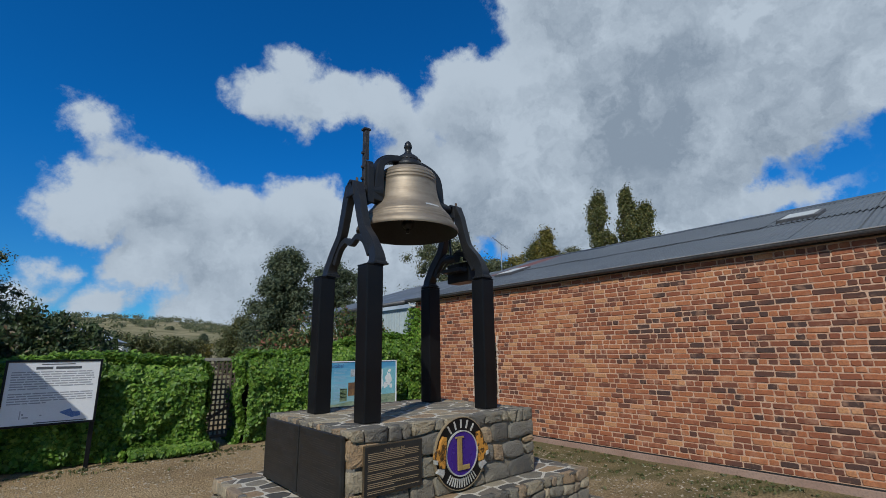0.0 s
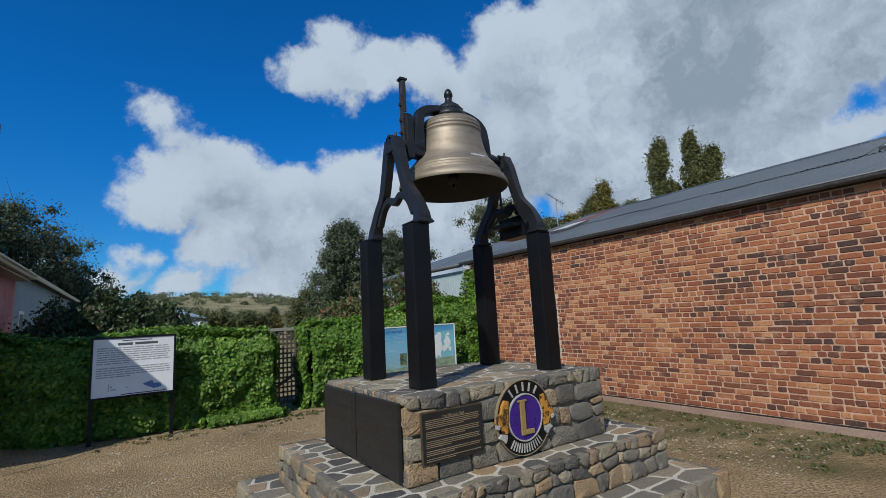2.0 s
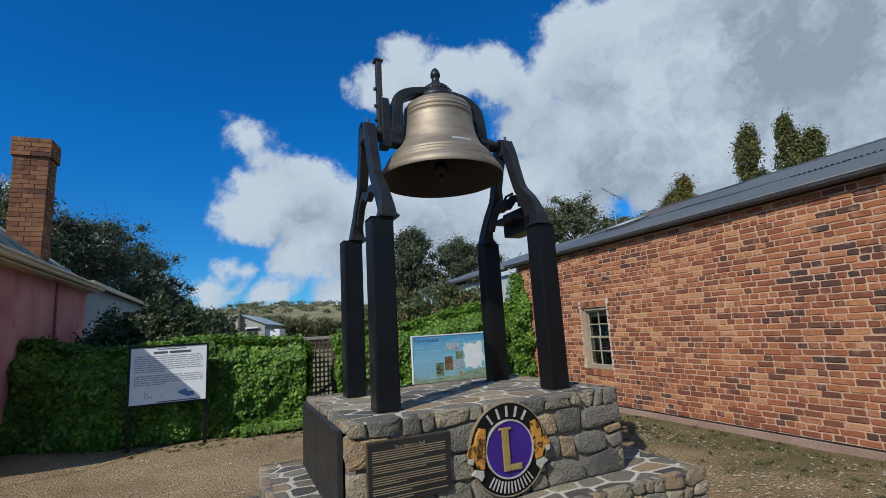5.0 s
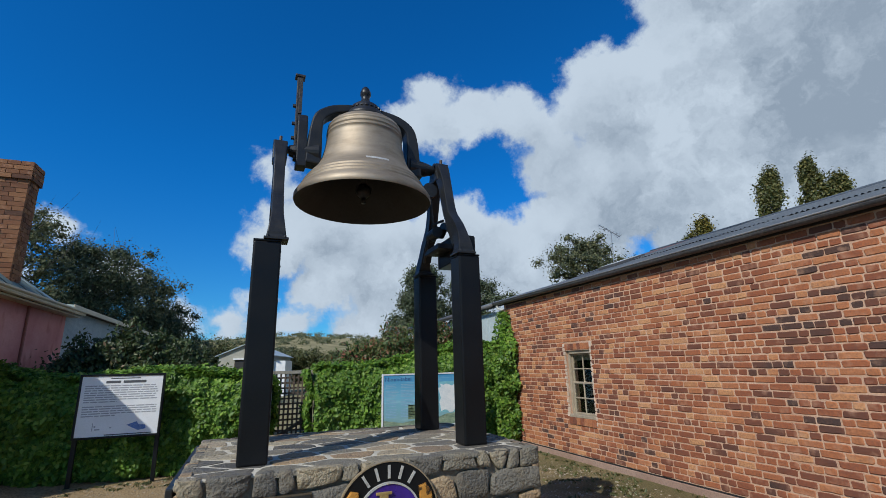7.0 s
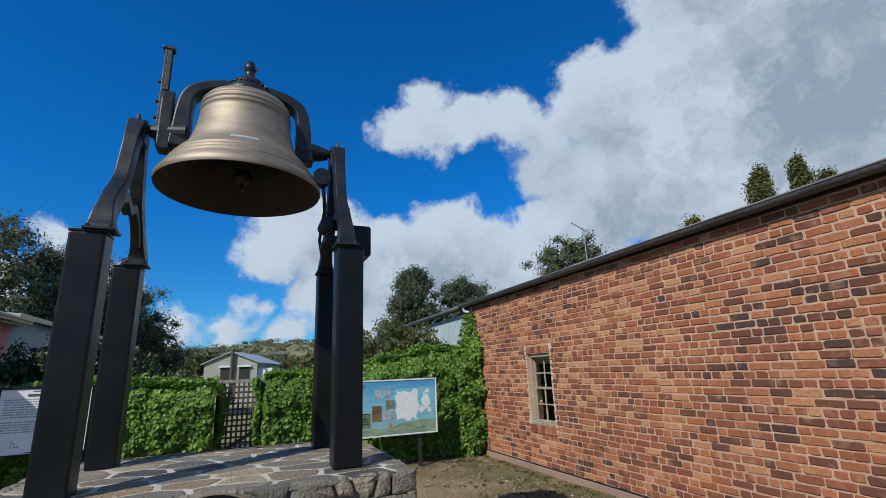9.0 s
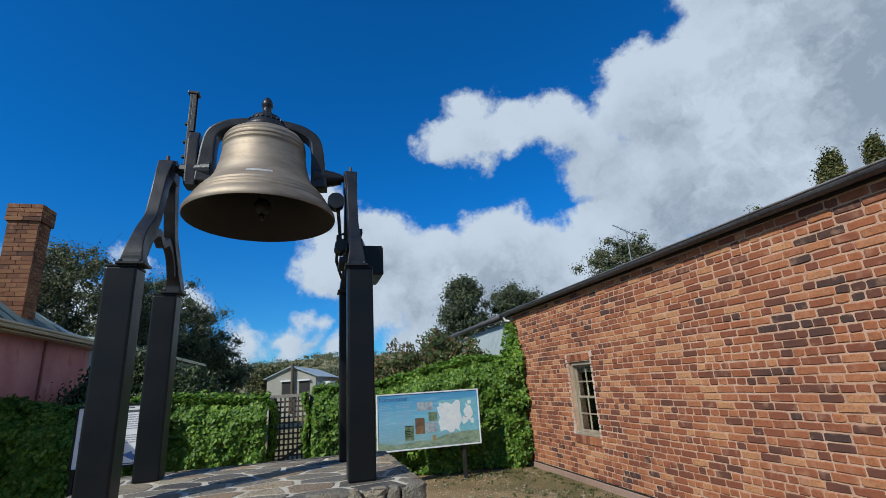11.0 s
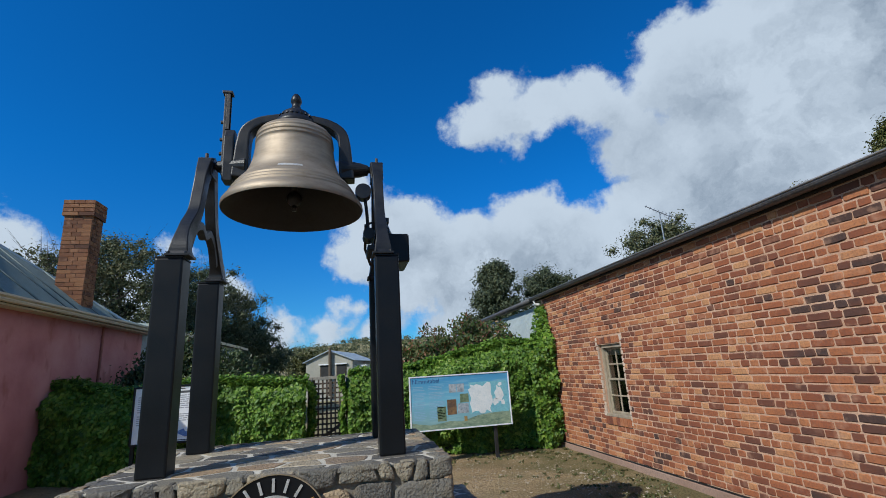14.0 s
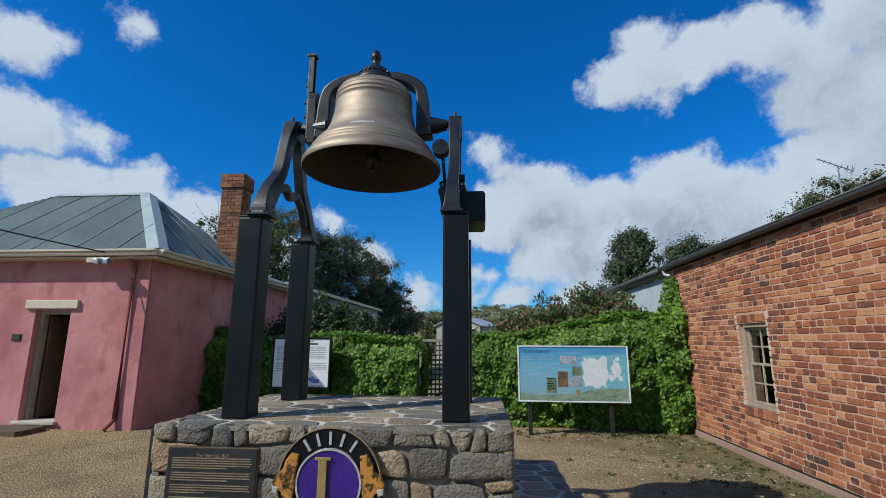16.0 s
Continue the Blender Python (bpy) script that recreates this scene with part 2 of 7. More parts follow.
def stone_material(name, per_island):
    m, n, l, bs = material(name, 0.75, 0.0, 0.4)
    rv = random_value(n, per_island)
    r = ramp(n, [(0.0, (0.070, 0.066, 0.060)), (0.2, (0.135, 0.124, 0.104)), (0.4, (0.215, 0.192, 0.145)), (0.58, (0.33, 0.275, 0.185)), (0.72, (0.15, 0.138, 0.118)), (0.88, (0.34, 0.225, 0.120)), (1.0, (0.38, 0.325, 0.225))])
    l.new(rv, r.inputs[0])
    mid = world_noise(n, l, 11.0, 6.0)
    f2 = n.new("ShaderNodeMapRange")
    l.new(mid, f2.inputs[0])
    f2.inputs[1].default_value, f2.inputs[2].default_value, f2.inputs[3].default_value, f2.inputs[4].default_value = 0.50, 0.74, 0.0, 0.5
    c1 = mixed(n, l, f2.outputs[0], r.outputs[0], (0.22, 0.175, 0.11))
    fine = world_noise(n, l, 70.0, 6.0)
    f = n.new("ShaderNodeMapRange")
    l.new(fine, f.inputs[0])
    f.inputs[1].default_value, f.inputs[2].default_value, f.inputs[3].default_value, f.inputs[4].default_value = 0.46, 0.74, 0.0, 0.5
    c2 = mixed(n, l, f.outputs[0], c1, (0.06, 0.055, 0.048))
    l.new(c2, bs.inputs["Base Color"])
    both = n.new("ShaderNodeMath")
    both.operation = "ADD"
    l.new(mid, both.inputs[0])
    l.new(fine, both.inputs[1])
    bump(n, l, bs, both.outputs[0], 0.8, 0.02)
    return m


M_STONE = stone_material("field_stone", False)
M_JOINT = worn("pale_cement_joint", (0.44, 0.40, 0.325), (0.58, 0.54, 0.45), (0.25, 0.215, 0.165), 5.0, 70.0, 0.95, bump_s=0.5)
# darker mortar for the side joints; the paved tops use M_JOINT
M_BED = worn("dark_bedding_mortar", (0.15, 0.128, 0.095), (0.26, 0.225, 0.17), (0.075, 0.065, 0.05), 7.0, 60.0, 0.95, bump_s=0.6)
M_BLACK = worn("black_gloss_paint", (0.005, 0.0055, 0.0065), (0.007, 0.0075, 0.0085), (0.010, 0.010, 0.010), 4.0, 120.0, 0.36, bump_s=0.05, rvar=0.08, spec=0.22)
M_IRON = worn("painted_cast_iron", (0.009, 0.010, 0.012), (0.015, 0.016, 0.018), (0.026, 0.026, 0.026), 8.0, 90.0, 0.42, bump_s=0.25, rvar=0.1, spec=0.35)
M_RUSTY = worn("rusted_iron", (0.03, 0.028, 0.026), (0.09, 0.05, 0.03), (0.16, 0.10, 0.07), 14.0, 90.0, 0.7, bump_s=0.4)
M_LEVER = worn("chipped_black_iron", (0.010, 0.010, 0.011), (0.020, 0.018, 0.017), (0.10, 0.085, 0.07), 14.0, 60.0, 0.5, bump_s=0.4)
M_DARK = worn("black_shadow_paint", (0.012, 0.012, 0.012), (0.02, 0.02, 0.02), None, 5.0, 60.0, 0.6, bump_s=0.1)


def bronze_material():
    m, n, l, bs = material("bell_bronze", 0.5, 0.85)
    t1 = tex(n, l, 3.0, 6.0, 0.65, stretch=(1, 1, 5))
    r1 = ramp(n, [(0.3, (0.22, 0.18, 0.135)), (0.5, (0.30, 0.25, 0.19)), (0.72, (0.37, 0.315, 0.245))])
    l.new(t1.outputs["Fac"], r1.inputs[0])
    t2 = tex(n, l, 5.0, 6.0, 0.7)
    f = n.new("ShaderNodeMapRange")
    l.new(t2.outputs["Fac"], f.inputs[0])
    f.inputs[1].default_value, f.inputs[2].default_value, f.inputs[3].default_value, f.inputs[4].default_value = 0.5, 0.75, 0.0, 0.6
    col = mixed(n, l, f.outputs[0], r1.outputs[0], (0.20, 0.155, 0.105))
    l.new(col, bs.inputs["Base Color"])
    rr = n.new("ShaderNodeMapRange")
    l.new(t2.outputs["Fac"], rr.inputs[0])
    rr.inputs[3].default_value, rr.inputs[4].default_value = 0.52, 0.74
    l.new(rr.outputs[0], bs.inputs["Roughness"])
    t3 = tex(n, l, 14.0, 5.0, 0.7, stretch=(0.3, 0.3, 9))
    bump(n, l, bs, t3.outputs["Fac"], 0.35, 0.004)
    return m


M_BRONZE = bronze_material()
# bell hollow: its shade is put into this near-black colour
M_BELL_IN = worn("shaded_bell_inside", (0.018, 0.017, 0.016), (0.032, 0.028, 0.024), (0.012, 0.011, 0.010), 5.0, 50.0, 0.75, bump_s=0.2)
M_PLAQUE = worn("dark_bronze_plaque", (0.010, 0.010, 0.009), (0.016, 0.0155, 0.014), (0.024, 0.023, 0.02), 5.0, 80.0, 0.5, bump_s=0.25, stretch=(1, 1, 3))
M_PLAQUE_EDGE = worn("worn_bronze_edge", (0.10, 0.075, 0.045), (0.16, 0.12, 0.075), None, 12.0, 80.0, 0.45, 0.6)
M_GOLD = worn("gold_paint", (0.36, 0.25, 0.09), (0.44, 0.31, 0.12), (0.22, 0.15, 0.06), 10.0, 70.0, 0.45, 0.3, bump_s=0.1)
M_MANE = worn("amber_paint", (0.02, 0.014, 0.008), (0.48, 0.22, 0.035), (0.30, 0.13, 0.02), 26.0, 70.0, 0.45, bump_s=0.2, lo=0.44, hi=0.52)
M_PURPLE = worn("purple_enamel", (0.035, 0.012, 0.17), (0.045, 0.016, 0.21), (0.03, 0.01, 0.14), 5.0, 60.0, 0.3, bump_s=0.04)
M_SILVER = worn("silver_paint", (0.50, 0.50, 0.47), (0.62, 0.61, 0.57), (0.30, 0.29, 0.27), 20.0, 90.0, 0.4, 0.4, bump_s=0.1)
M_WHITE = worn("white_sign_board", (0.66, 0.67, 0.68), (0.72, 0.73, 0.74), (0.60, 0.61, 0.62), 3.0, 60.0, 0.45, bump_s=0.03)
M_INK = worn("dark_ink", (0.06, 0.065, 0.075), (0.09, 0.095, 0.10), None, 20.0, 90.0, 0.6, bump_s=0.0)
M_GREYINK = worn("grey_ink", (0.30, 0.31, 0.33), (0.36, 0.37, 0.39), None, 20.0, 90.0, 0.6, bump_s=0.0)
M_BLUE = worn("blue_ink", (0.03, 0.10, 0.32), (0.05, 0.14, 0.40), (0.4, 0.45, 0.5), 40.0, 90.0, 0.5, bump_s=0.0)
M_CREAM = worn("cream_paint", (0.52, 0.46, 0.34), (0.60, 0.54, 0.41), (0.38, 0.32, 0.22), 4.0, 50.0, 0.6, bump_s=0.15)
M_FRAME = worn("weathered_cream_timber", (0.27, 0.215, 0.15), (0.38, 0.325, 0.24), (0.14, 0.105, 0.07), 8.0, 60.0, 0.7, bump_s=0.3, stretch=(1, 1, 0.2))
M_TIMBER = worn("old_dark_timber", (0.075, 0.055, 0.038), (0.12, 0.09, 0.06), (0.04, 0.03, 0.02), 6.0, 70.0, 0.85, bump_s=0.4, stretch=(1, 1, 0.2))
M_LATTICE = worn("grey_brown_lattice", (0.085, 0.062, 0.045), (0.13, 0.10, 0.075), (0.04, 0.03, 0.025), 8.0, 70.0, 0.85, bump_s=0.3)
M_RAIL = worn("weathered_grey_timber", (0.24, 0.22, 0.18), (0.32, 0.29, 0.24), (0.13, 0.12, 0.10), 8.0, 60.0, 0.85, bump_s=0.3)


def pink_material():
    m, n, l, bs = material("pink_limewash_render", 0.92, 0.0, 0.2)
    a = world_noise(n, l, 1.1, 5.0)
    r = ramp(n, [(0.3, (0.36, 0.135, 0.135)), (0.5, (0.47, 0.20, 0.195)), (0.72, (0.55, 0.27, 0.255))])
    l.new(a, r.inputs[0])
    b = world_noise(n, l, 3.2, 7.0, (1, 1, 0.6))
    f = n.new("ShaderNodeMapRange")
    l.new(b, f.inputs[0])
    f.inputs[1].default_value, f.inputs[2].default_value, f.inputs[3].default_value, f.inputs[4].default_value = 0.58, 0.72, 0.0, 0.55
    c = mixed(n, l, f.outputs[0], r.outputs[0], (0.27, 0.08, 0.055))
    l.new(c, bs.inputs["Base Color"])
    d = world_noise(n, l, 7.0, 8.0)
    bump(n, l, bs, d, 0.5, 0.03)
    return m


M_PINK = pink_material()
M_PINK_TRIM = worn("red_brown_trim", (0.24, 0.085, 0.065), (0.31, 0.12, 0.095), (0.15, 0.06, 0.045), 4.0, 40.0, 0.85, bump_s=0.3)
M_ROOF_GREEN = worn("faded_green_iron", (0.135, 0.185, 0.175), (0.185, 0.235, 0.22), (0.10, 0.115, 0.10), 1.2, 25.0, 0.6, bump_s=0.05, rvar=0.1)
M_ROOF_PALE = worn("pale_ridge_iron", (0.34, 0.42, 0.40), (0.42, 0.50, 0.47), (0.26, 0.30, 0.28), 2.0, 25.0, 0.5, bump_s=0.05)
M_ROOF_DARK = worn("charcoal_roof_iron", (0.066, 0.078, 0.092), (0.110, 0.125, 0.140), (0.045, 0.046, 0.050), 0.8, 14.0, 0.48, bump_s=0.05, rvar=0.12)
M_RUST_SHEET = worn("red_rust_sheet", (0.13, 0.055, 0.055), (0.18, 0.08, 0.075), (0.08, 0.05, 0.05), 2.0, 20.0, 0.7, bump_s=0.05)
M_GUTTER = worn("dark_gutter", (0.045, 0.045, 0.05), (0.075, 0.075, 0.08), (0.15, 0.14, 0.13), 3.0, 30.0, 0.5, bump_s=0.1)
M_GUTTER_LIP = worn("grey_gutter_lip", (0.20, 0.19, 0.185), (0.27, 0.26, 0.25), (0.12, 0.11, 0.1), 3.0, 40.0, 0.55, bump_s=0.1)
M_FIBRE = worn("clear_roof_sheet", (0.45, 0.47, 0.46), (0.55, 0.57, 0.55), (0.35, 0.36, 0.34), 3.0, 30.0, 0.4, bump_s=0.1)
M_SHED = worn("blue_grey_iron_wall", (0.30, 0.36, 0.38), (0.36, 0.42, 0.44), (0.24, 0.28, 0.29), 1.5, 20.0, 0.6, bump_s=0.05)
M_CORR = worn("weathered_pale_iron", (0.28, 0.33, 0.36), (0.36, 0.41, 0.43), (0.22, 0.25, 0.26), 1.5, 20.0, 0.6, bump_s=0.05)
M_METAL = worn("galvanised_steel", (0.32, 0.33, 0.34), (0.42, 0.43, 0.44), None, 10.0, 60.0, 0.4, 0.8)
# near-black colour stands in for the shade inside rooms
M_INDOOR = worn("interior_shade", (0.035, 0.03, 0.025), (0.05, 0.042, 0.035), None, 2.0, 30.0, 0.9)
M_CURTAIN = worn("pale_blind", (0.42, 0.40, 0.37), (0.50, 0.48, 0.44), None, 4.0, 50.0, 0.9)
M_STUCCO = worn("pale_stone_wall", (0.30, 0.295, 0.25), (0.36, 0.35, 0.30), (0.24, 0.23, 0.19), 1.0, 12.0, 0.9)
M_ROOF_BLUE = worn("pale_blue_iron", (0.30, 0.37, 0.43), (0.38, 0.45, 0.50), None, 0.7, 8.0, 0.5, bump_s=0.05)


def glass_material():
    m, n, l, bs = material("window_glass", 0.04)
    bs.inputs["Base Color"].default_value = (0.55, 0.58, 0.58, 1)
    bs.inputs["Transmission Weight"].default_value = 1.0
    bs.inputs["IOR"].default_value = 1.3
    bs.inputs["Specular IOR Level"].default_value = 0.2
    return m


M_GLASS = glass_material()


def ground_material():
    m, n, l, bs = material("gravel_ground", 0.95, 0.0, 0.2)
    a = world_noise(n, l, 0.8, 8.0)
    r = ramp(n, [(0.32, (0.27, 0.188, 0.098)), (0.5, (0.375, 0.268, 0.142)), (0.7, (0.45, 0.33, 0.182))])
    l.new(a, r.inputs[0])
    b = world_noise(n, l, 42.0, 5.0)
    f = n.new("ShaderNodeMapRange")
    l.new(b, f.inputs[0])
    f.inputs[1].default_value, f.inputs[2].default_value, f.inputs[3].default_value, f.inputs[4].default_value = 0.44, 0.62, 0.0, 0.85
    c = mixed(n, l, f.outputs[0], r.outputs[0], (0.16, 0.105, 0.055))
    # thin grass and moss, thickest along the brick wall, and paddock grass far off
    g = n.new("ShaderNodeNewGeometry")
    sep = n.new("ShaderNodeSeparateXYZ")
    l.new(g.outputs["Position"], sep.inputs[0])
    strip = n.new("ShaderNodeMapRange")
    l.new(sep.outputs["X"], strip.inputs[0])
    strip.inputs[1].default_value, strip.inputs[2].default_value, strip.inputs[3].default_value, strip.inputs[4].default_value = 4.6, 6.8, 0.0, 0.42
    patch = world_noise(n, l, 1.5, 6.0)
    pm = n.new("ShaderNodeMath")
    pm.operation = "ADD"
    l.new(strip.outputs[0], pm.inputs[0])
    l.new(patch, pm.inputs[1])
    pr = n.new("ShaderNodeMapRange")
    l.new(pm.outputs[0], pr.inputs[0])
    pr.inputs[1].default_value, pr.inputs[2].default_value, pr.inputs[3].default_value, pr.inputs[4].default_value = 0.54, 0.92, 0.0, 0.72
    c2 = mixed(n, l, pr.outputs[0], c, (0.085, 0.085, 0.03))
    far = n.new("ShaderNodeMapRange")
    l.new(sep.outputs["Y"], far.inputs[0])
    far.inputs[1].default_value, far.inputs[2].default_value = 11.0, 15.0
    pad = ramp(n, [(0.35, (0.15, 0.14, 0.065)), (0.65, (0.30, 0.255, 0.14))])
    big = world_noise(n, l, 0.05, 6.0)
    l.new(big, pad.inputs[0])
    c3 = mixed(n, l, far.outputs[0], c2, pad.outputs[0])
    l.new(c3, bs.inputs["Base Color"])
    bump(n, l, bs, b, 1.0, 0.035)
    return m


M_GROUND = ground_material()


def leaf_material(name, stops, rough=0.45, trans=0.25):
    m, n, l, bs = material(name, rough, 0.0, 0.35)
    rv = random_value(n, True)
    r = ramp(n, stops)
    l.new(rv, r.inputs[0])
    v = world_noise(n, l, 1.6, 3.0)
    f = n.new("ShaderNodeMapRange")
    l.new(v, f.inputs[0])
    f.inputs[1].default_value, f.inputs[2].default_value, f.inputs[3].default_value, f.inputs[4].default_value = 0.35, 0.7, 0.0, 0.5
    c = mixed(n, l, f.outputs[0], r.outputs[0], tuple(x * 0.55 for x in stops[0][1]))
    l.new(c, bs.inputs["Base Color"])
    tr = n.new("ShaderNodeBsdfTranslucent")
    l.new(r.outputs[0], tr.inputs["Color"])
    mx = n.new("ShaderNodeMixShader")
    mx.inputs[0].default_value = trans
    l.new(bs.outputs[0], mx.inputs[1])
    l.new(tr.outputs[0], mx.inputs[2])
    l.new(mx.outputs[0], n["Material Output"].inputs[0])
    return m


M_IVY = leaf_material("ivy_leaf", [(0.0, (0.055, 0.125, 0.014)), (0.5, (0.13, 0.255, 0.028)), (0.85, (0.22, 0.36, 0.045)), (1.0, (0.32, 0.42, 0.08))], 0.5, 0.34)
M_SHRUB_GREEN = leaf_material("green_shrub_leaf", [(0.0, (0.03, 0.055, 0.02)), (0.6, (0.06, 0.095, 0.03)), (0.92, (0.11, 0.13, 0.045)), (1.0, (0.17, 0.09, 0.05))])
M_SHRUB = leaf_material("shrub_leaf", [(0.0, (0.045, 0.085, 0.024)), (0.5, (0.095, 0.145, 0.04)), (0.78, (0.18, 0.155, 0.055)), (0.9, (0.26, 0.11, 0.06)), (1.0, (0.28, 0.09, 0.07))])
M_DARKLEAF = leaf_material("dark_conifer_leaf", [(0.0, (0.050, 0.068, 0.038)), (0.7, (0.095, 0.120, 0.060)), (1.0, (0.16, 0.17, 0.085))], 0.6, 0.15)
M_GUM = leaf_material("gum_leaf", [(0.0, (0.08, 0.095, 0.048)), (0.7, (0.15, 0.165, 0.08)), (1.0, (0.25, 0.235, 0.12))], 0.5, 0.25)
M_POPLAR = leaf_material("poplar_leaf", [(0.0, (0.07, 0.085, 0.028)), (0.6, (0.14, 0.15, 0.05)), (1.0, (0.27, 0.23, 0.07))], 0.5, 0.25)
M_YELLOW = leaf_material("autumn_leaf", [(0.0, (0.09, 0.095, 0.025)), (0.6, (0.20, 0.17, 0.035)), (1.0, (0.32, 0.24, 0.05))], 0.5, 0.2)
M_WILLOW = leaf_material("willow_leaf", [(0.0, (0.07, 0.085, 0.03)), (0.6, (0.12, 0.13, 0.045)), (1.0, (0.17, 0.16, 0.06))], 0.5, 0.2)
M_BARK = worn("bark", (0.06, 0.05, 0.04), (0.11, 0.095, 0.08), (0.03, 0.025, 0.02), 5.0, 40.0, 0.9, bump_s=0.6)
# near-black fill that stands in for shade deep in the hedge
M_HEDGECORE = worn("hedge_inner_shade", (0.012, 0.016, 0.007), (0.022, 0.026, 0.012), (0.03, 0.022, 0.012), 6.0, 50.0, 0.95)
M_PEBBLE = worn("pebble", (0.26, 0.21, 0.14), (0.40, 0.34, 0.25), (0.16, 0.13, 0.09), 9.0, 60.0, 0.9)


# ---- mesh helpers ----
def mesh_of(name, bm, mat):
    me = bpy.data.meshes.new(name)
    bm.normal_update()
    bm.to_mesh(me)
    bm.free()
    for mm in (mat if isinstance(mat, (list, tuple)) else [mat]):
        me.materials.append(mm)
    return me


def part(name, bm, mat, parent=None, label="", smooth=False):
    """One bmesh as one mesh object, under a thing or a part."""
    me = mesh_of(name, bm, mat)
    if smooth:
        me.shade_smooth()
    ob = new(name, me)
    if parent:
        ob.parent = parent
    if label:
        ob["label"] = label
    return ob


def thing(name, label, category, group="", kind="", at=(0, 0, 0)):
    ob = new(name)
    ob.empty_display_size = 0.1
    ob.location = at
    return tagged(ob, label, category, group, kind)


def box(bm, x0, y0, z0, x1, y1, z1, bevel=0.0):
    r = bmesh.ops.create_cube(bm, size=1.0, matrix=Matrix.Translation(((x0 + x1) / 2, (y0 + y1) / 2, (z0 + z1) / 2)) @ Matrix.Diagonal((abs(x1 - x0), abs(y1 - y0), abs(z1 - z0), 1)))
    if bevel:
        es = list({e for v in r["verts"] for e in v.link_edges})
        bmesh.ops.bevel(bm, geom=es, offset=bevel, segments=2, affect="EDGES", profile=0.6)
    return bm


def boxed(*a, bevel=0.0):
    return box(bmesh.new(), *a, bevel=bevel)


def cyl(bm, p, q, r, r2=None, seg=16):
    p, q = Vector(p), Vector(q)
    d = q - p
    m = Matrix.Translation((p + q) / 2) @ d.to_track_quat("Z", "Y").to_matrix().to_4x4()
    bmesh.ops.create_cone(bm, cap_ends=True, segments=seg, radius1=r, radius2=r if r2 is None else r2, depth=d.length, matrix=m)
    return bm


def tube(bm, pts, r, seg=8):
    """A round bar along a run of points; r may be one radius or one for each point."""
    rs = r if isinstance(r, (list, tuple)) else [r] * len(pts)
    rings = []
    pts = [Vector(p) for p in pts]
    for i, p in enumerate(pts):
        d = pts[min(i + 1, len(pts) - 1)] - pts[max(i - 1, 0)]
        q = d.to_track_quat("Z", "Y")
        rings.append([bm.verts.new(p + q @ Vector((math.cos(a) * rs[i], math.sin(a) * rs[i], 0))) for a in (2 * math.pi * k / seg for k in range(seg))])
    for a, b in zip(rings, rings[1:]):
        for k in range(seg):
            bm.faces.new((a[k], a[(k + 1) % seg], b[(k + 1) % seg], b[k]))
    bm.faces.new(rings[0][::-1])
    bm.faces.new(rings[-1])
    return bm


def lathe(bm, profile, centre, seg=64):
    """Turns a run of (radius, height) round the upright through centre."""
    rings = []
    for r, z in profile:
        rings.append([bm.verts.new((centre[0] + r * math.cos(2 * math.pi * k / seg), centre[1] + r * math.sin(2 * math.pi * k / seg), z)) for k in range(seg)])
    for a, b in zip(rings, rings[1:]):
        for k in range(seg):
            bm.faces.new((a[k], a[(k + 1) % seg], b[(k + 1) % seg], b[k]))
    return bm


def prism(bm, outline, place, depth, bevel=0.0):
    """A flat outline of (u, v) points given thickness; place(u, v, w) puts it in the world."""
    a = [bm.verts.new(place(u, v, 0.0)) for u, v in outline]
    b = [bm.verts.new(place(u, v, depth)) for u, v in outline]
    f1 = bm.faces.new(a)
    f2 = bm.faces.new(b[::-1])
    n = len(a)
    fs = [f1, f2]
    for k in range(n):
        fs.append(bm.faces.new((a[k], b[k], b[(k + 1) % n], a[(k + 1) % n])))
    bmesh.ops.recalc_face_normals(bm, faces=fs)
    if bevel:
        es = [e for e in list(f1.edges) + list(f2.edges)]
        bmesh.ops.bevel(bm, geom=es, offset=bevel, segments=2, affect="EDGES", profile=0.6)
    return bm


def ribbon(pts, widths):
    """Outline of a bar of changing width along a run of 2D points."""
    left, right = [], []
    for i, p in enumerate(pts):
        a, b = pts[max(i - 1, 0)], pts[min(i + 1, len(pts) - 1)]
        dx, dy = b[0] - a[0], b[1] - a[1]
        s = math.hypot(dx, dy) or 1.0
        w = widths[i] / 2
        left.append((p[0] - dy / s * w, p[1] + dx / s * w))
        right.append((p[0] + dy / s * w, p[1] - dx / s * w))
    return left + right[::-1]


def spline(pts, n=6):
    out = []
    for i in range(len(pts) - 1):
        p0, p1, p2, p3 = (Vector(pts[max(i - 1, 0)]), Vector(pts[i]), Vector(pts[i + 1]), Vector(pts[min(i + 2, len(pts) - 1)]))
        for k in range(n):
            t = k / n
            out.append(tuple(0.5 * (2 * p1 + (p2 - p0) * t + (2 * p0 - 5 * p1 + 4 * p2 - p3) * t * t + (3 * p1 - p0 - 3 * p2 + p3) * t ** 3)))
    return out + [tuple(pts[-1])]


def from_arrays(name, verts, faces, mat, smooth=False):
    me = bpy.data.meshes.new(name)
    me.from_pydata([tuple(v) for v in verts], [], [tuple(f) for f in faces])
    me.materials.append(mat)
    if smooth:
        me.shade_smooth()
    return me


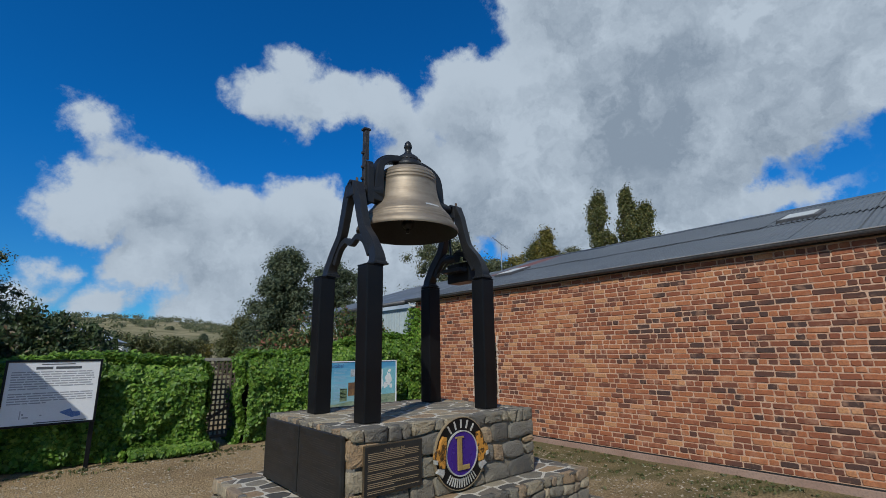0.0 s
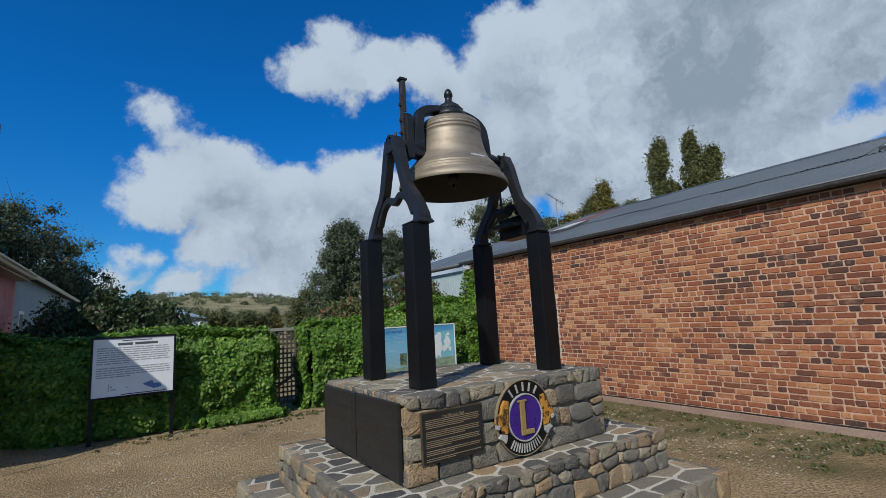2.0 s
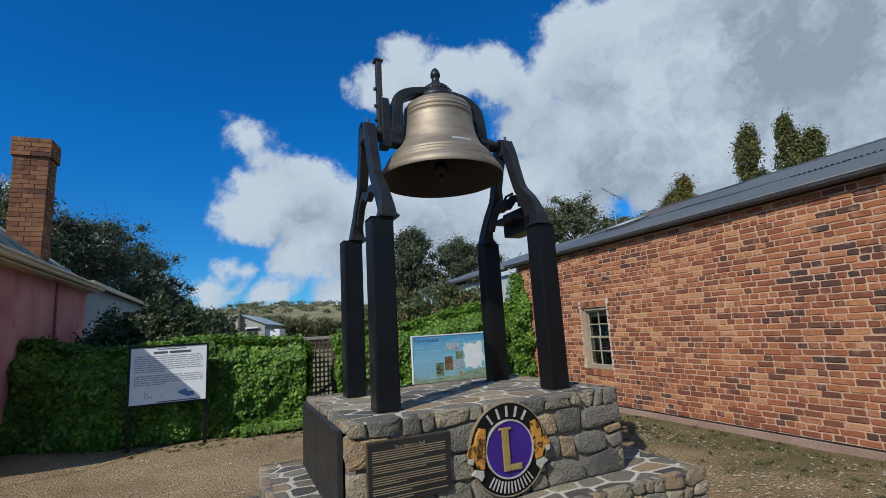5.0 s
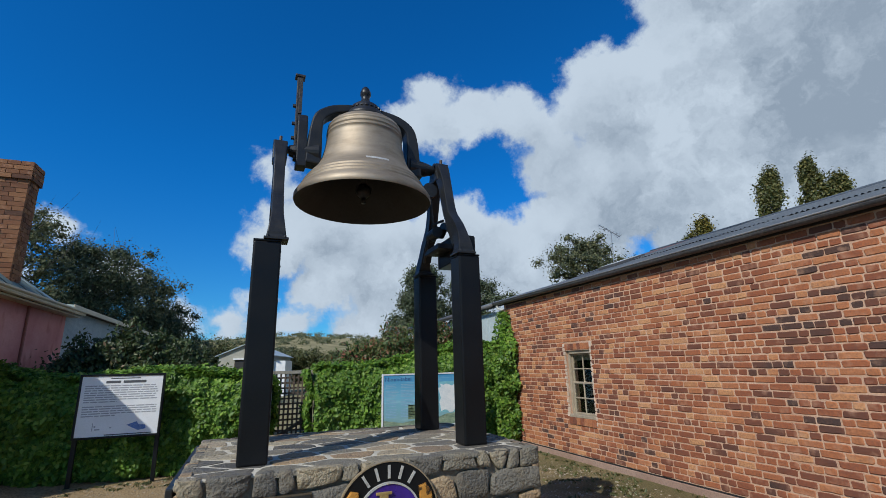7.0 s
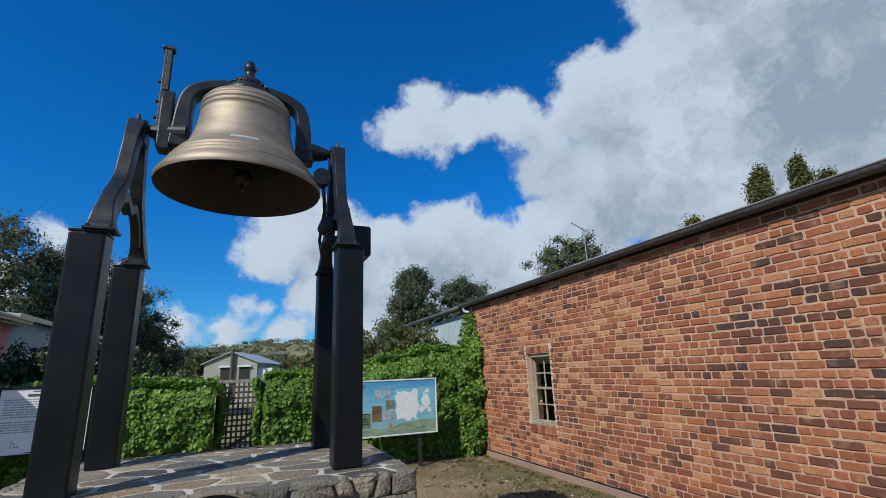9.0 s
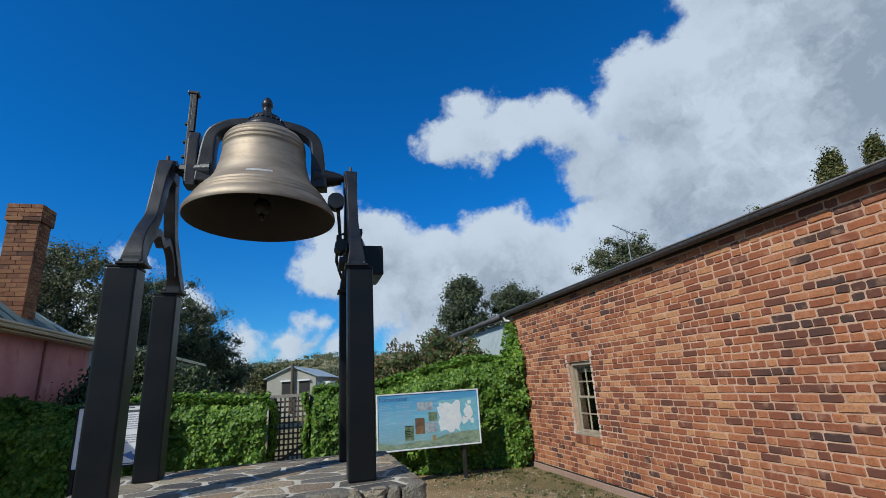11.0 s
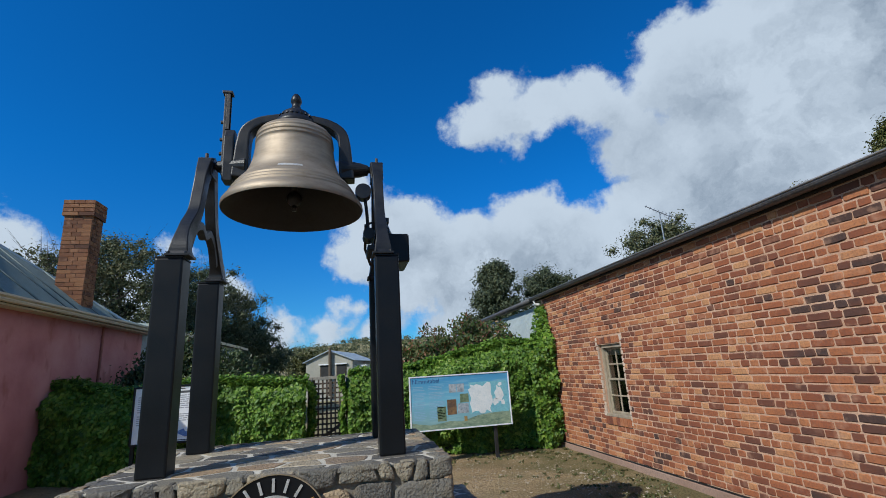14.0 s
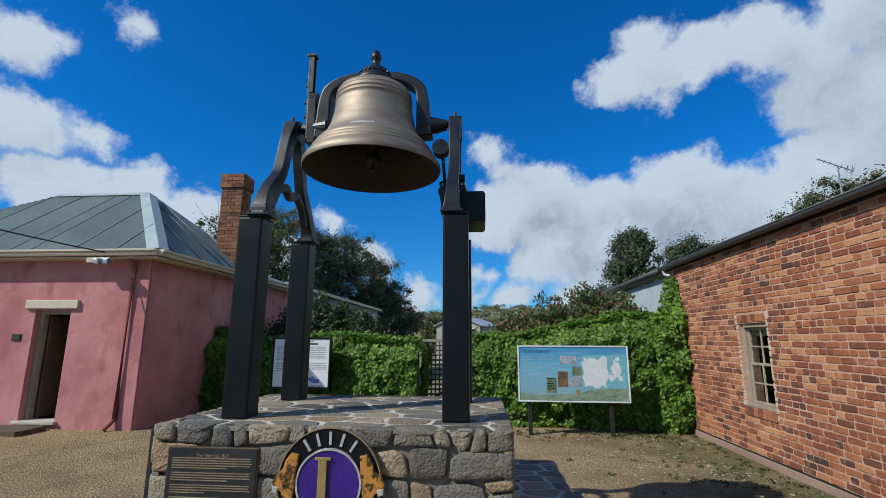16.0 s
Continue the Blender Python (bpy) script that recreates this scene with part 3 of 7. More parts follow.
def leaf_mesh(name, centres, normals, sizes, mat, rng, long=1.35):
    """Many small pointed leaves, each a folded four-point blade."""
    n = len(centres)
    c, nn = np.asarray(centres, float), np.asarray(normals, float)
    nn = nn + rng.normal(0, 0.45, (n, 3))
    nn /= np.linalg.norm(nn, axis=1)[:, None] + 1e-9
    up = rng.normal(0, 1, (n, 3)) + np.array([0, 0, -0.9])
    u = up - nn * np.sum(up * nn, axis=1)[:, None]
    u /= np.linalg.norm(u, axis=1)[:, None] + 1e-9
    v = np.cross(nn, u)
    s = np.asarray(sizes, float)[:, None]
    fold = nn * s * 0.16
    p0, p1, p2, p3 = c - u * s * long * 0.5, c + v * s * 0.5 + fold, c + u * s * long * 0.6, c - v * s * 0.5 + fold
    verts = np.stack([p0, p1, p2, p3], 1).reshape(-1, 3)
    idx = np.arange(n)[:, None] * 4
    faces = np.concatenate([idx + np.array([[0, 1, 2]]), idx + np.array([[0, 2, 3]])], 0)
    me = bpy.data.meshes.new(name)
    me.vertices.add(len(verts))
    me.vertices.foreach_set("co", verts.ravel())
    me.loops.add(len(faces) * 3)
    me.loops.foreach_set("vertex_index", faces.ravel().astype(np.int32))
    me.polygons.add(len(faces))
    me.polygons.foreach_set("loop_start", (np.arange(len(faces)) * 3).astype(np.int32))
    me.update()
    me.validate()
    me.materials.append(mat)
    return me


def corrugated(name, origin, along, down, length, run, mat, parent, pitch=0.076, amp=0.014, label=""):
    """Corrugated iron: ribs run along `down`, waves go along `along`."""
    o, a, d = Vector(origin), Vector(along).normalized(), Vector(down).normalized()
    up = a.cross(d)
    if up.z < 0 or (abs(up.z) < 1e-6 and up.y > 0):
        up = -up
    k = int(length / pitch * 6)
    verts, faces = [], []
    for i in range(k + 1):
        s = length * i / k
        h = amp * math.sin(2 * math.pi * s / pitch)
        verts += [o + a * s + up * h, o + a * s + d * run + up * h]
    for i in range(k):
        faces.append((2 * i, 2 * i + 1, 2 * i + 3, 2 * i + 2))
    ob = new(name, from_arrays(name, verts, faces, mat, True))
    if parent:
        ob.parent = parent
    if label:
        ob["label"] = label
    return ob


def clip_poly(poly, px, py, nx, ny):
    """Keeps the part of a polygon where (p - (px,py)) . n <= 0."""
    out = []
    for i in range(len(poly)):
        a, b = poly[i], poly[(i + 1) % len(poly)]
        da, db = (a[0] - px) * nx + (a[1] - py) * ny, (b[0] - px) * nx + (b[1] - py) * ny
        if da <= 0:
            out.append(a)
        if da * db < 0:
            t = da / (da - db)
            out.append((a[0] + (b[0] - a[0]) * t, a[1] + (b[1] - a[1]) * t))
    return out


def stone_cells(w, h, cell, rng, gap, squash=1.0):
    """Irregular stone outlines that fill a w x h rectangle, with joints of width gap."""
    nx, ny = max(1, round(w / cell / squash)), max(1, round(h / (cell)))
    seeds = []
    for j in range(ny):
        off = rng.uniform(-0.5, 0.5)
        for i in range(nx + 1):
            x = (i + off * (1 if j % 2 else -1) * 0.5 + rng.uniform(-0.33, 0.33)) * w / nx
            if -0.2 * w / nx < x < w * 1.0 + 0.2 * w / nx:
                seeds.append((x, (j + 0.5 + rng.uniform(-0.28, 0.28)) * h / ny))
    cells = []
    for i, s in enumerate(seeds):
        poly = [(0, 0), (w, 0), (w, h), (0, h)]
        for k, o in enumerate(seeds):
            if k == i:
                continue
            dx, dy = (o[0] - s[0]) / squash, (o[1] - s[1])
            if dx * dx + dy * dy > (3.2 * cell) ** 2:
                continue
            # bisector in squashed space, kept back by half the joint
            nx_, ny_ = dx / squash, dy
            ln = math.hypot(nx_, ny_) or 1e-6
            nx_, ny_ = nx_ / ln, ny_ / ln
            mx, my = (s[0] + o[0]) / 2 - nx_ * gap / 2, (s[1] + o[1]) / 2 - ny_ * gap / 2
            poly = clip_poly(poly, mx, my, nx_, ny_)
            if len(poly) < 3:
                break
        if len(poly) >= 3:
            area = 0.5 * abs(sum(poly[q][0] * poly[(q + 1) % len(poly)][1] - poly[(q + 1) % len(poly)][0] * poly[q][1] for q in range(len(poly))))
            if area > 0.0012:
                cells.append(poly)
    return cells


def rubble_cells(w, h, cell, rng, gap):
    """Rough courses of blocky stones: uneven rows, odd lengths, knocked-off corners, some rows split in two."""
    rows, z = [], 0.0
    while z < h - 0.05:
        k = cell * rng.uniform(0.7, 1.2)
        if h - z - k < cell * 0.5:
            k = h - z
        rows.append((z, z + k))
        z += k
    ph = [rng.uniform(0, 6.28) for _ in range(len(rows) + 1)]

    def line(i, x):
        if i == 0:
            return 0.0
        if i == len(rows):
            return h
        return rows[i][0] + 0.016 * math.sin(x * 9 + ph[i]) + 0.008 * math.sin(x * 23 + 2 * ph[i])

    cells, g = [], gap / 2
    for i, (a, b) in enumerate(rows):
        x, slant0 = 0.0, 0.0
        while x < w - 0.01:
            ln = (b - a) * rng.choice((0.8, 1.1, 1.4, 1.8, 2.2)) * rng.uniform(0.9, 1.15)
            if w - x - ln < 0.09:
                ln = w - x
            last = x + ln > w - 1e-6
            slant = 0.0 if last else rng.uniform(-0.022, 0.022)
            xe = w if last else x + ln
            e0, e1 = (0.0 if x == 0 else g), (0.0 if last else g)
            p = [(x - slant0 + e0, line(i, x) + (g if i else 0)), (xe - slant - e1, line(i, xe) + (g if i else 0)), (xe + slant - e1, line(i + 1, xe) - (g if i + 1 < len(rows) else 0)), (x + slant0 + e0, line(i + 1, x) - (g if i + 1 < len(rows) else 0))]
            if ln < 0.17 and b - a > 0.15 and rng.random() < 0.5:
                m = rng.uniform(0.35, 0.65)
                l0, r0 = [tuple(p[0][q] + (p[3][q] - p[0][q]) * m for q in (0, 1)), tuple(p[1][q] + (p[2][q] - p[1][q]) * m for q in (0, 1))]
                cells.append([p[0], p[1], (r0[0], r0[1] - g), (l0[0], l0[1] - g)])
                cells.append([(l0[0], l0[1] + g), (r0[0], r0[1] + g), p[2], p[3]])
            else:
                q = []
                for n in range(4):
                    c, pr, nx = p[n], p[n - 1], p[(n + 1) % 4]
                    edge = c[0] < 0.004 or c[0] > w - 0.004 or c[1] < 0.004 or c[1] > h - 0.004
                    t = rng.uniform(0.02, 0.06) if edge else rng.choice((0.06, 0.10, 0.16, 0.26)) * rng.uniform(0.7, 1.2)
                    q.append((c[0] + (pr[0] - c[0]) * t, c[1] + (pr[1] - c[1]) * t))
                    q.append((c[0] + (nx[0] - c[0]) * t, c[1] + (nx[1] - c[1]) * t))
                cells.append(q)
            x, slant0 = xe, slant
    return cells


def lay_stones(parent, w, h, place, cell, rng, gap, proud, squash=1.0, rough=0.012, holes=(), coursed=False):
    """Each stone of a face as a part: a rounded, uneven lump that stands proud of the joints."""
    for poly in (rubble_cells(w, h, cell, rng, gap) if coursed else stone_cells(w, h, cell, rng, gap, squash)):
        cx, cy = sum(p[0] for p in poly) / len(poly), sum(p[1] for p in poly) / len(poly)
        if any(a < cx < b and c < cy < d for a, b, c, d in holes):
            continue
        # more points along the edge, worn inwards unevenly
        edge = []
        for i in range(len(poly)):
            a, b = poly[i], poly[(i + 1) % len(poly)]
            ln = math.hypot(b[0] - a[0], b[1] - a[1])
            if ln < 0.006:
                continue
            k = max(2, min(6, int(ln / 0.045)))
            for q in range(k):
                t = (q + (0.22 if q == 0 else 0)) / k
                x, y = a[0] + (b[0] - a[0]) * t, a[1] + (b[1] - a[1]) * t
                sft = rng.uniform(0.0, 0.022) if 0.004 < x < w - 0.004 and 0.004 < y < h - 0.004 else 0.0
                edge.append((x + (cx - x) * sft * 3, y + (cy - y) * sft * 3))
        if len(edge) < 4:
            continue
        lift = proud * rng.uniform(0.75, 1.2)
        bm = bmesh.new()
        rings = []
        for inset, hgt in ((0.0, -0.02), (0.0, lift * 0.7), (0.03, lift * 0.9), (0.09, lift), (0.5, lift * 1.1)):
            ring = []
            for x, y in edge:
                j = rng.uniform(-1, 1) * rough * (0.2 if inset == 0 else 0.35) * min(1.0, hgt / proud if hgt > 0 else 0.0)
                ring.append(bm.verts.new(place(x + (cx - x) * inset, y + (cy - y) * inset, hgt + j)))
            rings.append(ring)
        top = bm.verts.new(place(cx, cy, lift + rng.uniform(-0.2, 0.5) * rough))
        n = len(edge)
        for a, b in zip(rings, rings[1:]):
            for k in range(n):
                bm.faces.new((a[k], a[(k + 1) % n], b[(k + 1) % n], b[k]))
        for k in range(n):
            bm.faces.new((rings[-1][k], rings[-1][(k + 1) % n], top))
        bmesh.ops.recalc_face_normals(bm, faces=bm.faces)
        part("stone", bm, M_STONE, parent, smooth=True)


# ---- ground and distance ----
def ground_height(x, y):
    """Level yard, then a valley and rising paddocks far behind."""
    r = max(0.0, y - 25.0)
    far = math.hypot(x, y)
    # the cottage stands on slightly higher ground
    k = max(0.0, min(1.0, (-0.3 - x) / 1.4)) * max(0.0, min(1.0, (y - 5.0) / 2.2)) * max(0.0, min(1.0, (20.0 - y) / 4.0))
    z = 0.13 * k * k * (3 - 2 * k)
    if y > 14:
        z -= 0.5 * min(1.0, (y - 14) / 20)
    if far > 150:
        k = (far - 150) / 500
        z += HILL * min(1.0, k) ** 1.3 * (0.75 + 0.25 * math.sin(math.atan2(x, y) * 7 + 1.0)) * max(0.0, min(1.0, (y + 100) / 200))
    return z


HILL = 46.0


def build_ground():
    xs = [-2000, -1200, -700, -450, -300, -200, -140, -90, -60, -40, -26, -18, -12] + [(-8 + i * 0.5) for i in range(37)] + [12, 16, 22, 32, 46, 70, 100, 140, 200, 280, 380, 500, 700, 1200, 2000]
    ys = [-2000, -800, -300, -100, -40, -20, -12] + [(-6 + i * 0.5) for i in range(37)] + [14, 17, 22, 30, 42, 60, 85, 120, 160, 210, 270, 340, 420, 510, 620, 760, 1000, 2000]
    rng = random.Random(4)
    verts = []
    for y in ys:
        for x in xs:
            near = -8 < x < 10 and -6 < y < 12
            verts.append((x, y, ground_height(x, y) + (rng.uniform(-0.012, 0.008) if near else 0.0)))
    w = len(xs)
    faces = [(j * w + i, j * w + i + 1, (j + 1) * w + i + 1, (j + 1) * w + i) for j in range(len(ys) - 1) for i in range(w - 1)]
    ob = new("ground", from_arrays("ground", verts, faces, M_GROUND, True))
    tagged(ob, "sandy gravel yard with thin grass, running out to dry paddocks", "ground", kind="structure")


build_ground()


# ---- brick store ----
WX, WALL_TOP, WALL_END, WALL_START = 7.16, 2.862, 9.45, -7.0
WIN = (6.70, 7.37, 0.70, 1.79)
COURSE, LONG, HEAD, JOINT = 0.0762, 0.205, 0.099, 0.0135


def brick_shape(ln, rng, hgt):
    """A worn hand-made brick: knocked corners, bellied edges and an uneven face, which looks towards -x. Returns points and faces."""
    y, z = ln / 2, hgt / 2
    cut = [rng.uniform(0.004, 0.016) for _ in range(4)]
    outline = [(-y, -z + cut[0] * 0.7), (-y + cut[0], -z), (0.0, -z), (y - cut[1], -z), (y, -z + cut[1] * 0.7), (y, z - cut[2] * 0.7), (y - cut[2], z), (0.0, z), (-y + cut[3], z), (-y, z - cut[3] * 0.7)]
    outline = [(u + rng.uniform(-0.004, 0.004), v + rng.uniform(-0.0035, 0.0035)) for u, v in outline]
    n = len(outline)
    pts = [(0.02, u, v) for u, v in outline] + [(0.001, u, v) for u, v in outline]
    slope = rng.uniform(-0.03, 0.03)
    pts += [(-0.0045 + rng.uniform(-0.0012, 0.0012) + slope * v, u * (1 - 0.006 / y), v * (1 - 0.006 / z)) for u, v in outline]
    faces = [(a * n + k, (a + 1) * n + k, (a + 1) * n + (k + 1) % n, a * n + (k + 1) % n) for a in (0, 1) for k in range(n)]
    faces.append(tuple(range(3 * n - 1, 2 * n - 1, -1)))
    return pts, [f[::-1] for f in faces]


def brick_mesh(ln, rng):
    pts, faces = brick_shape(ln, rng, COURSE - JOINT)
    return from_arrays("brick", pts, faces, M_BRICK)


def brick_layout(rng):
    """(y, z, kind, length) of every brick: rough courses in which headers and stretchers mix, with now and then a run of headers."""
    out = []
    j = 0
    while True:
        z = 0.105 + (j + 0.5) * COURSE
        if z + COURSE * 0.5 > WALL_TOP + 0.03:
            break
        y = WALL_END - rng.uniform(0.0, 0.11)
        run = 0
        heads = rng.choice((0.12, 0.2, 0.3)) if j % 4 != 1 else 0.72
        while y > WALL_START:
            if run == 0 and rng.random() < 0.05:
                run = rng.randint(3, 7)
            kind = "h" if run or rng.random() < heads else "s"
            run = max(0, run - 1)
            full = HEAD if kind == "h" else LONG
            l = full * rng.uniform(0.91, 1.07)
            c = y - l / 2
            y -= l + JOINT * rng.uniform(0.7, 1.35)
            if WIN[0] - 0.02 < c + l / 2 and c - l / 2 < WIN[1] + 0.02 and WIN[2] - 0.09 < z < WIN[3] + 0.12:
                # cut back to the opening
                lo, hi = c - l / 2, c + l / 2
                if lo < WIN[0] - 0.06 or hi > WIN[1] + 0.06:
                    if lo < WIN[0]:
                        hi = min(hi, WIN[0] - 0.02)
                    else:
                        lo = max(lo, WIN[1] + 0.02)
                    if hi - lo > 0.05:
                        out.append(((lo + hi) / 2, z, "h" if hi - lo < 0.17 else "s", hi - lo))
                continue
            out.append((c, z, kind, l))
        j += 1
    return out


def build_store():
    rng = random.Random(11)
    wall = thing("wall_east", "long red brick wall of an old store with pale mortar", "wall", kind="structure")
    bm = bmesh.new()
    f = WX + 0.0035
    y0, y1, z0, z1 = WIN
    box(bm, f, WALL_START, -0.05, f + 0.24, y0, WALL_TOP)
    box(bm, f, y1, -0.05, f + 0.24, WALL_END, WALL_TOP)
    box(bm, f, y0, -0.05, f + 0.24, y1, z0)
    box(bm, f, y0, z1, f + 0.24, y1, WALL_TOP)
    part("mortar_wall", bm, M_MORTAR, wall)
    # footing strip with its dark line
    bm = bmesh.new()
    box(bm, WX - 0.03, WALL_START, -0.05, WX + 0.02, WALL_END, 0.085, 0.008)
    part("footing", bm, M_FOOTING, wall, "pale damp-stained footing")
    part("damp_course", boxed(WX - 0.012, WALL_START, 0.0855, WX + 0.02, WALL_END, 0.103), M_DARK, wall, "dark damp course line")
    # soldier course over the opening and brick sill under it
    bm = bmesh.new()
    k = 8
    for i in range(k):
        w = (y1 - y0 + 0.06) / k
        c = y0 - 0.03 + w * (i + 0.5)
        box(bm, WX - 0.005, c - w / 2 + 0.005, z1 + 0.012, WX + 0.08, c + w / 2 - 0.005, z1 + 0.115, 0.005)
    part("window_head", bm, M_BRICKS, wall, "brick-on-end head over the window")
    bm = bmesh.new()
    for i in range(k - 1):
        w = (y1 - y0 + 0.02) / (k - 1)
        c = y0 - 0.01 + w * (i + 0.5)
        box(bm, WX - 0.022, c - w / 2 + 0.005, z0 - 0.125, WX + 0.10, c + w / 2 - 0.005, z0 - 0.012, 0.005)
    part("window_sill_bricks", bm, M_BRICKS, wall, "worn brick sill")
    # lime smears left round the frame, with a ragged edge
    for side in (-1, 1):
        bm = bmesh.new()
        e = y0 if side < 0 else y1
        z = z0 - 0.1
        while z < z1 + 0.1:
            w = rng.uniform(0.012, 0.06)
            hh = rng.uniform(0.05, 0.10)
            a, b = (e - w, e + 0.004) if side < 0 else (e - 0.004, e + w)
            box(bm, WX - 0.0075, a, z, WX + 0.02, b, z + hh - rng.uniform(0, 0.03), 0.003)
            z += hh
        part("lime_patch", bm, M_LIME, wall, "rough white mortar smears beside the window")
    # window
    win = thing("window_1", "small cream timber sash window with eight panes, peeling", "window", kind="structure")
    bm = bmesh.new()
    d0, d1 = WX + 0.055, WX + 0.15
    fw = 0.055
    box(bm, d0, y0, z0, d1, y0 + fw, z1, 0.004)
    box(bm, d0, y1 - fw, z0, d1, y1, z1, 0.004)
    box(bm, d0 - 0.02, y0 + fw, z1 - fw, d1, y1 - fw, z1, 0.004)
    part("window_frame", bm, M_FRAME, win)
    part("window_sill", boxed(WX - 0.005, y0 - 0.0, z0 - 0.01, d1, y1 + 0.0, z0 + 0.035, bevel=0.006), M_FRAME, win)
    ym, zm = (y0 + y1) / 2, (z0 + z1) / 2
    for s, (a, b, dx) in enumerate(((zm - 0.02, z1 - fw, 0.02), (z0 + 0.037, zm + 0.022, 0.0))):
        bm = bmesh.new()
        sx0, sx1 = d0 + 0.02 + dx, d0 + 0.05 + dx
        i0, i1 = y0 + fw, y1 - fw
        t = 0.032
        box(bm, sx0, i0, a, sx1, i0 + t, b, 0.003)
        box(bm, sx0, i1 - t, a, sx1, i1, b, 0.003)
        box(bm, sx0, i0 + t, a, sx1, i1 - t, a + t, 0.003)
        box(bm, sx0, i0 + t, b - t, sx1, i1 - t, b, 0.003)
        box(bm, sx0 + 0.004, ym - 0.011, a + t, sx1 - 0.004, ym + 0.011, b - t, 0.003)
        zc = (a + b) / 2
        box(bm, sx0 + 0.004, i0 + t, zc - 0.010, sx1 - 0.004, ym - 0.011, zc + 0.010, 0.003)
        box(bm, sx0 + 0.004, ym + 0.011, zc - 0.010, sx1 - 0.004, i1 - t, zc + 0.010, 0.003)
        sash = part("sash", bm, M_FRAME, win)
        for (pa, pb) in ((i0 + t, ym - 0.011), (ym + 0.011, i1 - t)):
            for (qa, qb) in ((a + t, zc - 0.010), (zc + 0.010, b - t)):
                g = part("pane", boxed((sx0 + sx1) / 2 - 0.002, pa, qa, (sx0 + sx1) / 2 + 0.002, pb, qb), M_GLASS, sash)
                g.visible_shadow = False
    part("blind", boxed(d1 + 0.03, y0, z1 - 0.17, d1 + 0.035, y1, z1 - 0.02), M_CURTAIN, win, "short pale blind behind the glass")
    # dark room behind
    # near-black room behind; its lack of light is put into the colour
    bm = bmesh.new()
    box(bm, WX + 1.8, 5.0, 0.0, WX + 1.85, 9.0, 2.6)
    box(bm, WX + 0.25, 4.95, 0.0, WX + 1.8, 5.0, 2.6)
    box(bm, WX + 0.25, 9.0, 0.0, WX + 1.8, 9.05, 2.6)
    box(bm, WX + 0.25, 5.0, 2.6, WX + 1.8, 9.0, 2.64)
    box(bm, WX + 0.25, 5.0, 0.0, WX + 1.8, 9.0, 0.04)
    tagged(part("wall_room", bm, M_INDOOR), "bare room behind the sash window, its shade put into the colour", "wall", kind="structure")
    # far gable and rear walls close the store
    bm = bmesh.new()
    box(bm, WX + 0.26, WALL_END - 0.24, -0.05, 16.8, WALL_END, WALL_TOP)
    box(bm, 16.56, WALL_START, -0.05, 16.8, WALL_END - 0.24, WALL_TOP)
    box(bm, WX + 0.26, WALL_START, -0.05, 16.56, WALL_START + 0.24, WALL_TOP)
    prism(bm, [(WX + 0.26, WALL_TOP), (16.8, WALL_TOP), (RIDGE[0], RIDGE[1] - 0.06)], lambda u, v, w: (u, WALL_END - 0.24 + w, v), 0.24)
    tagged(part("wall_north", bm, M_MORTAR), "rear and gable walls of the brick store", "wall", kind="structure")
    build_store_roof()


RIDGE = (12.0, 4.47)
EAVE = (7.085, 2.912)


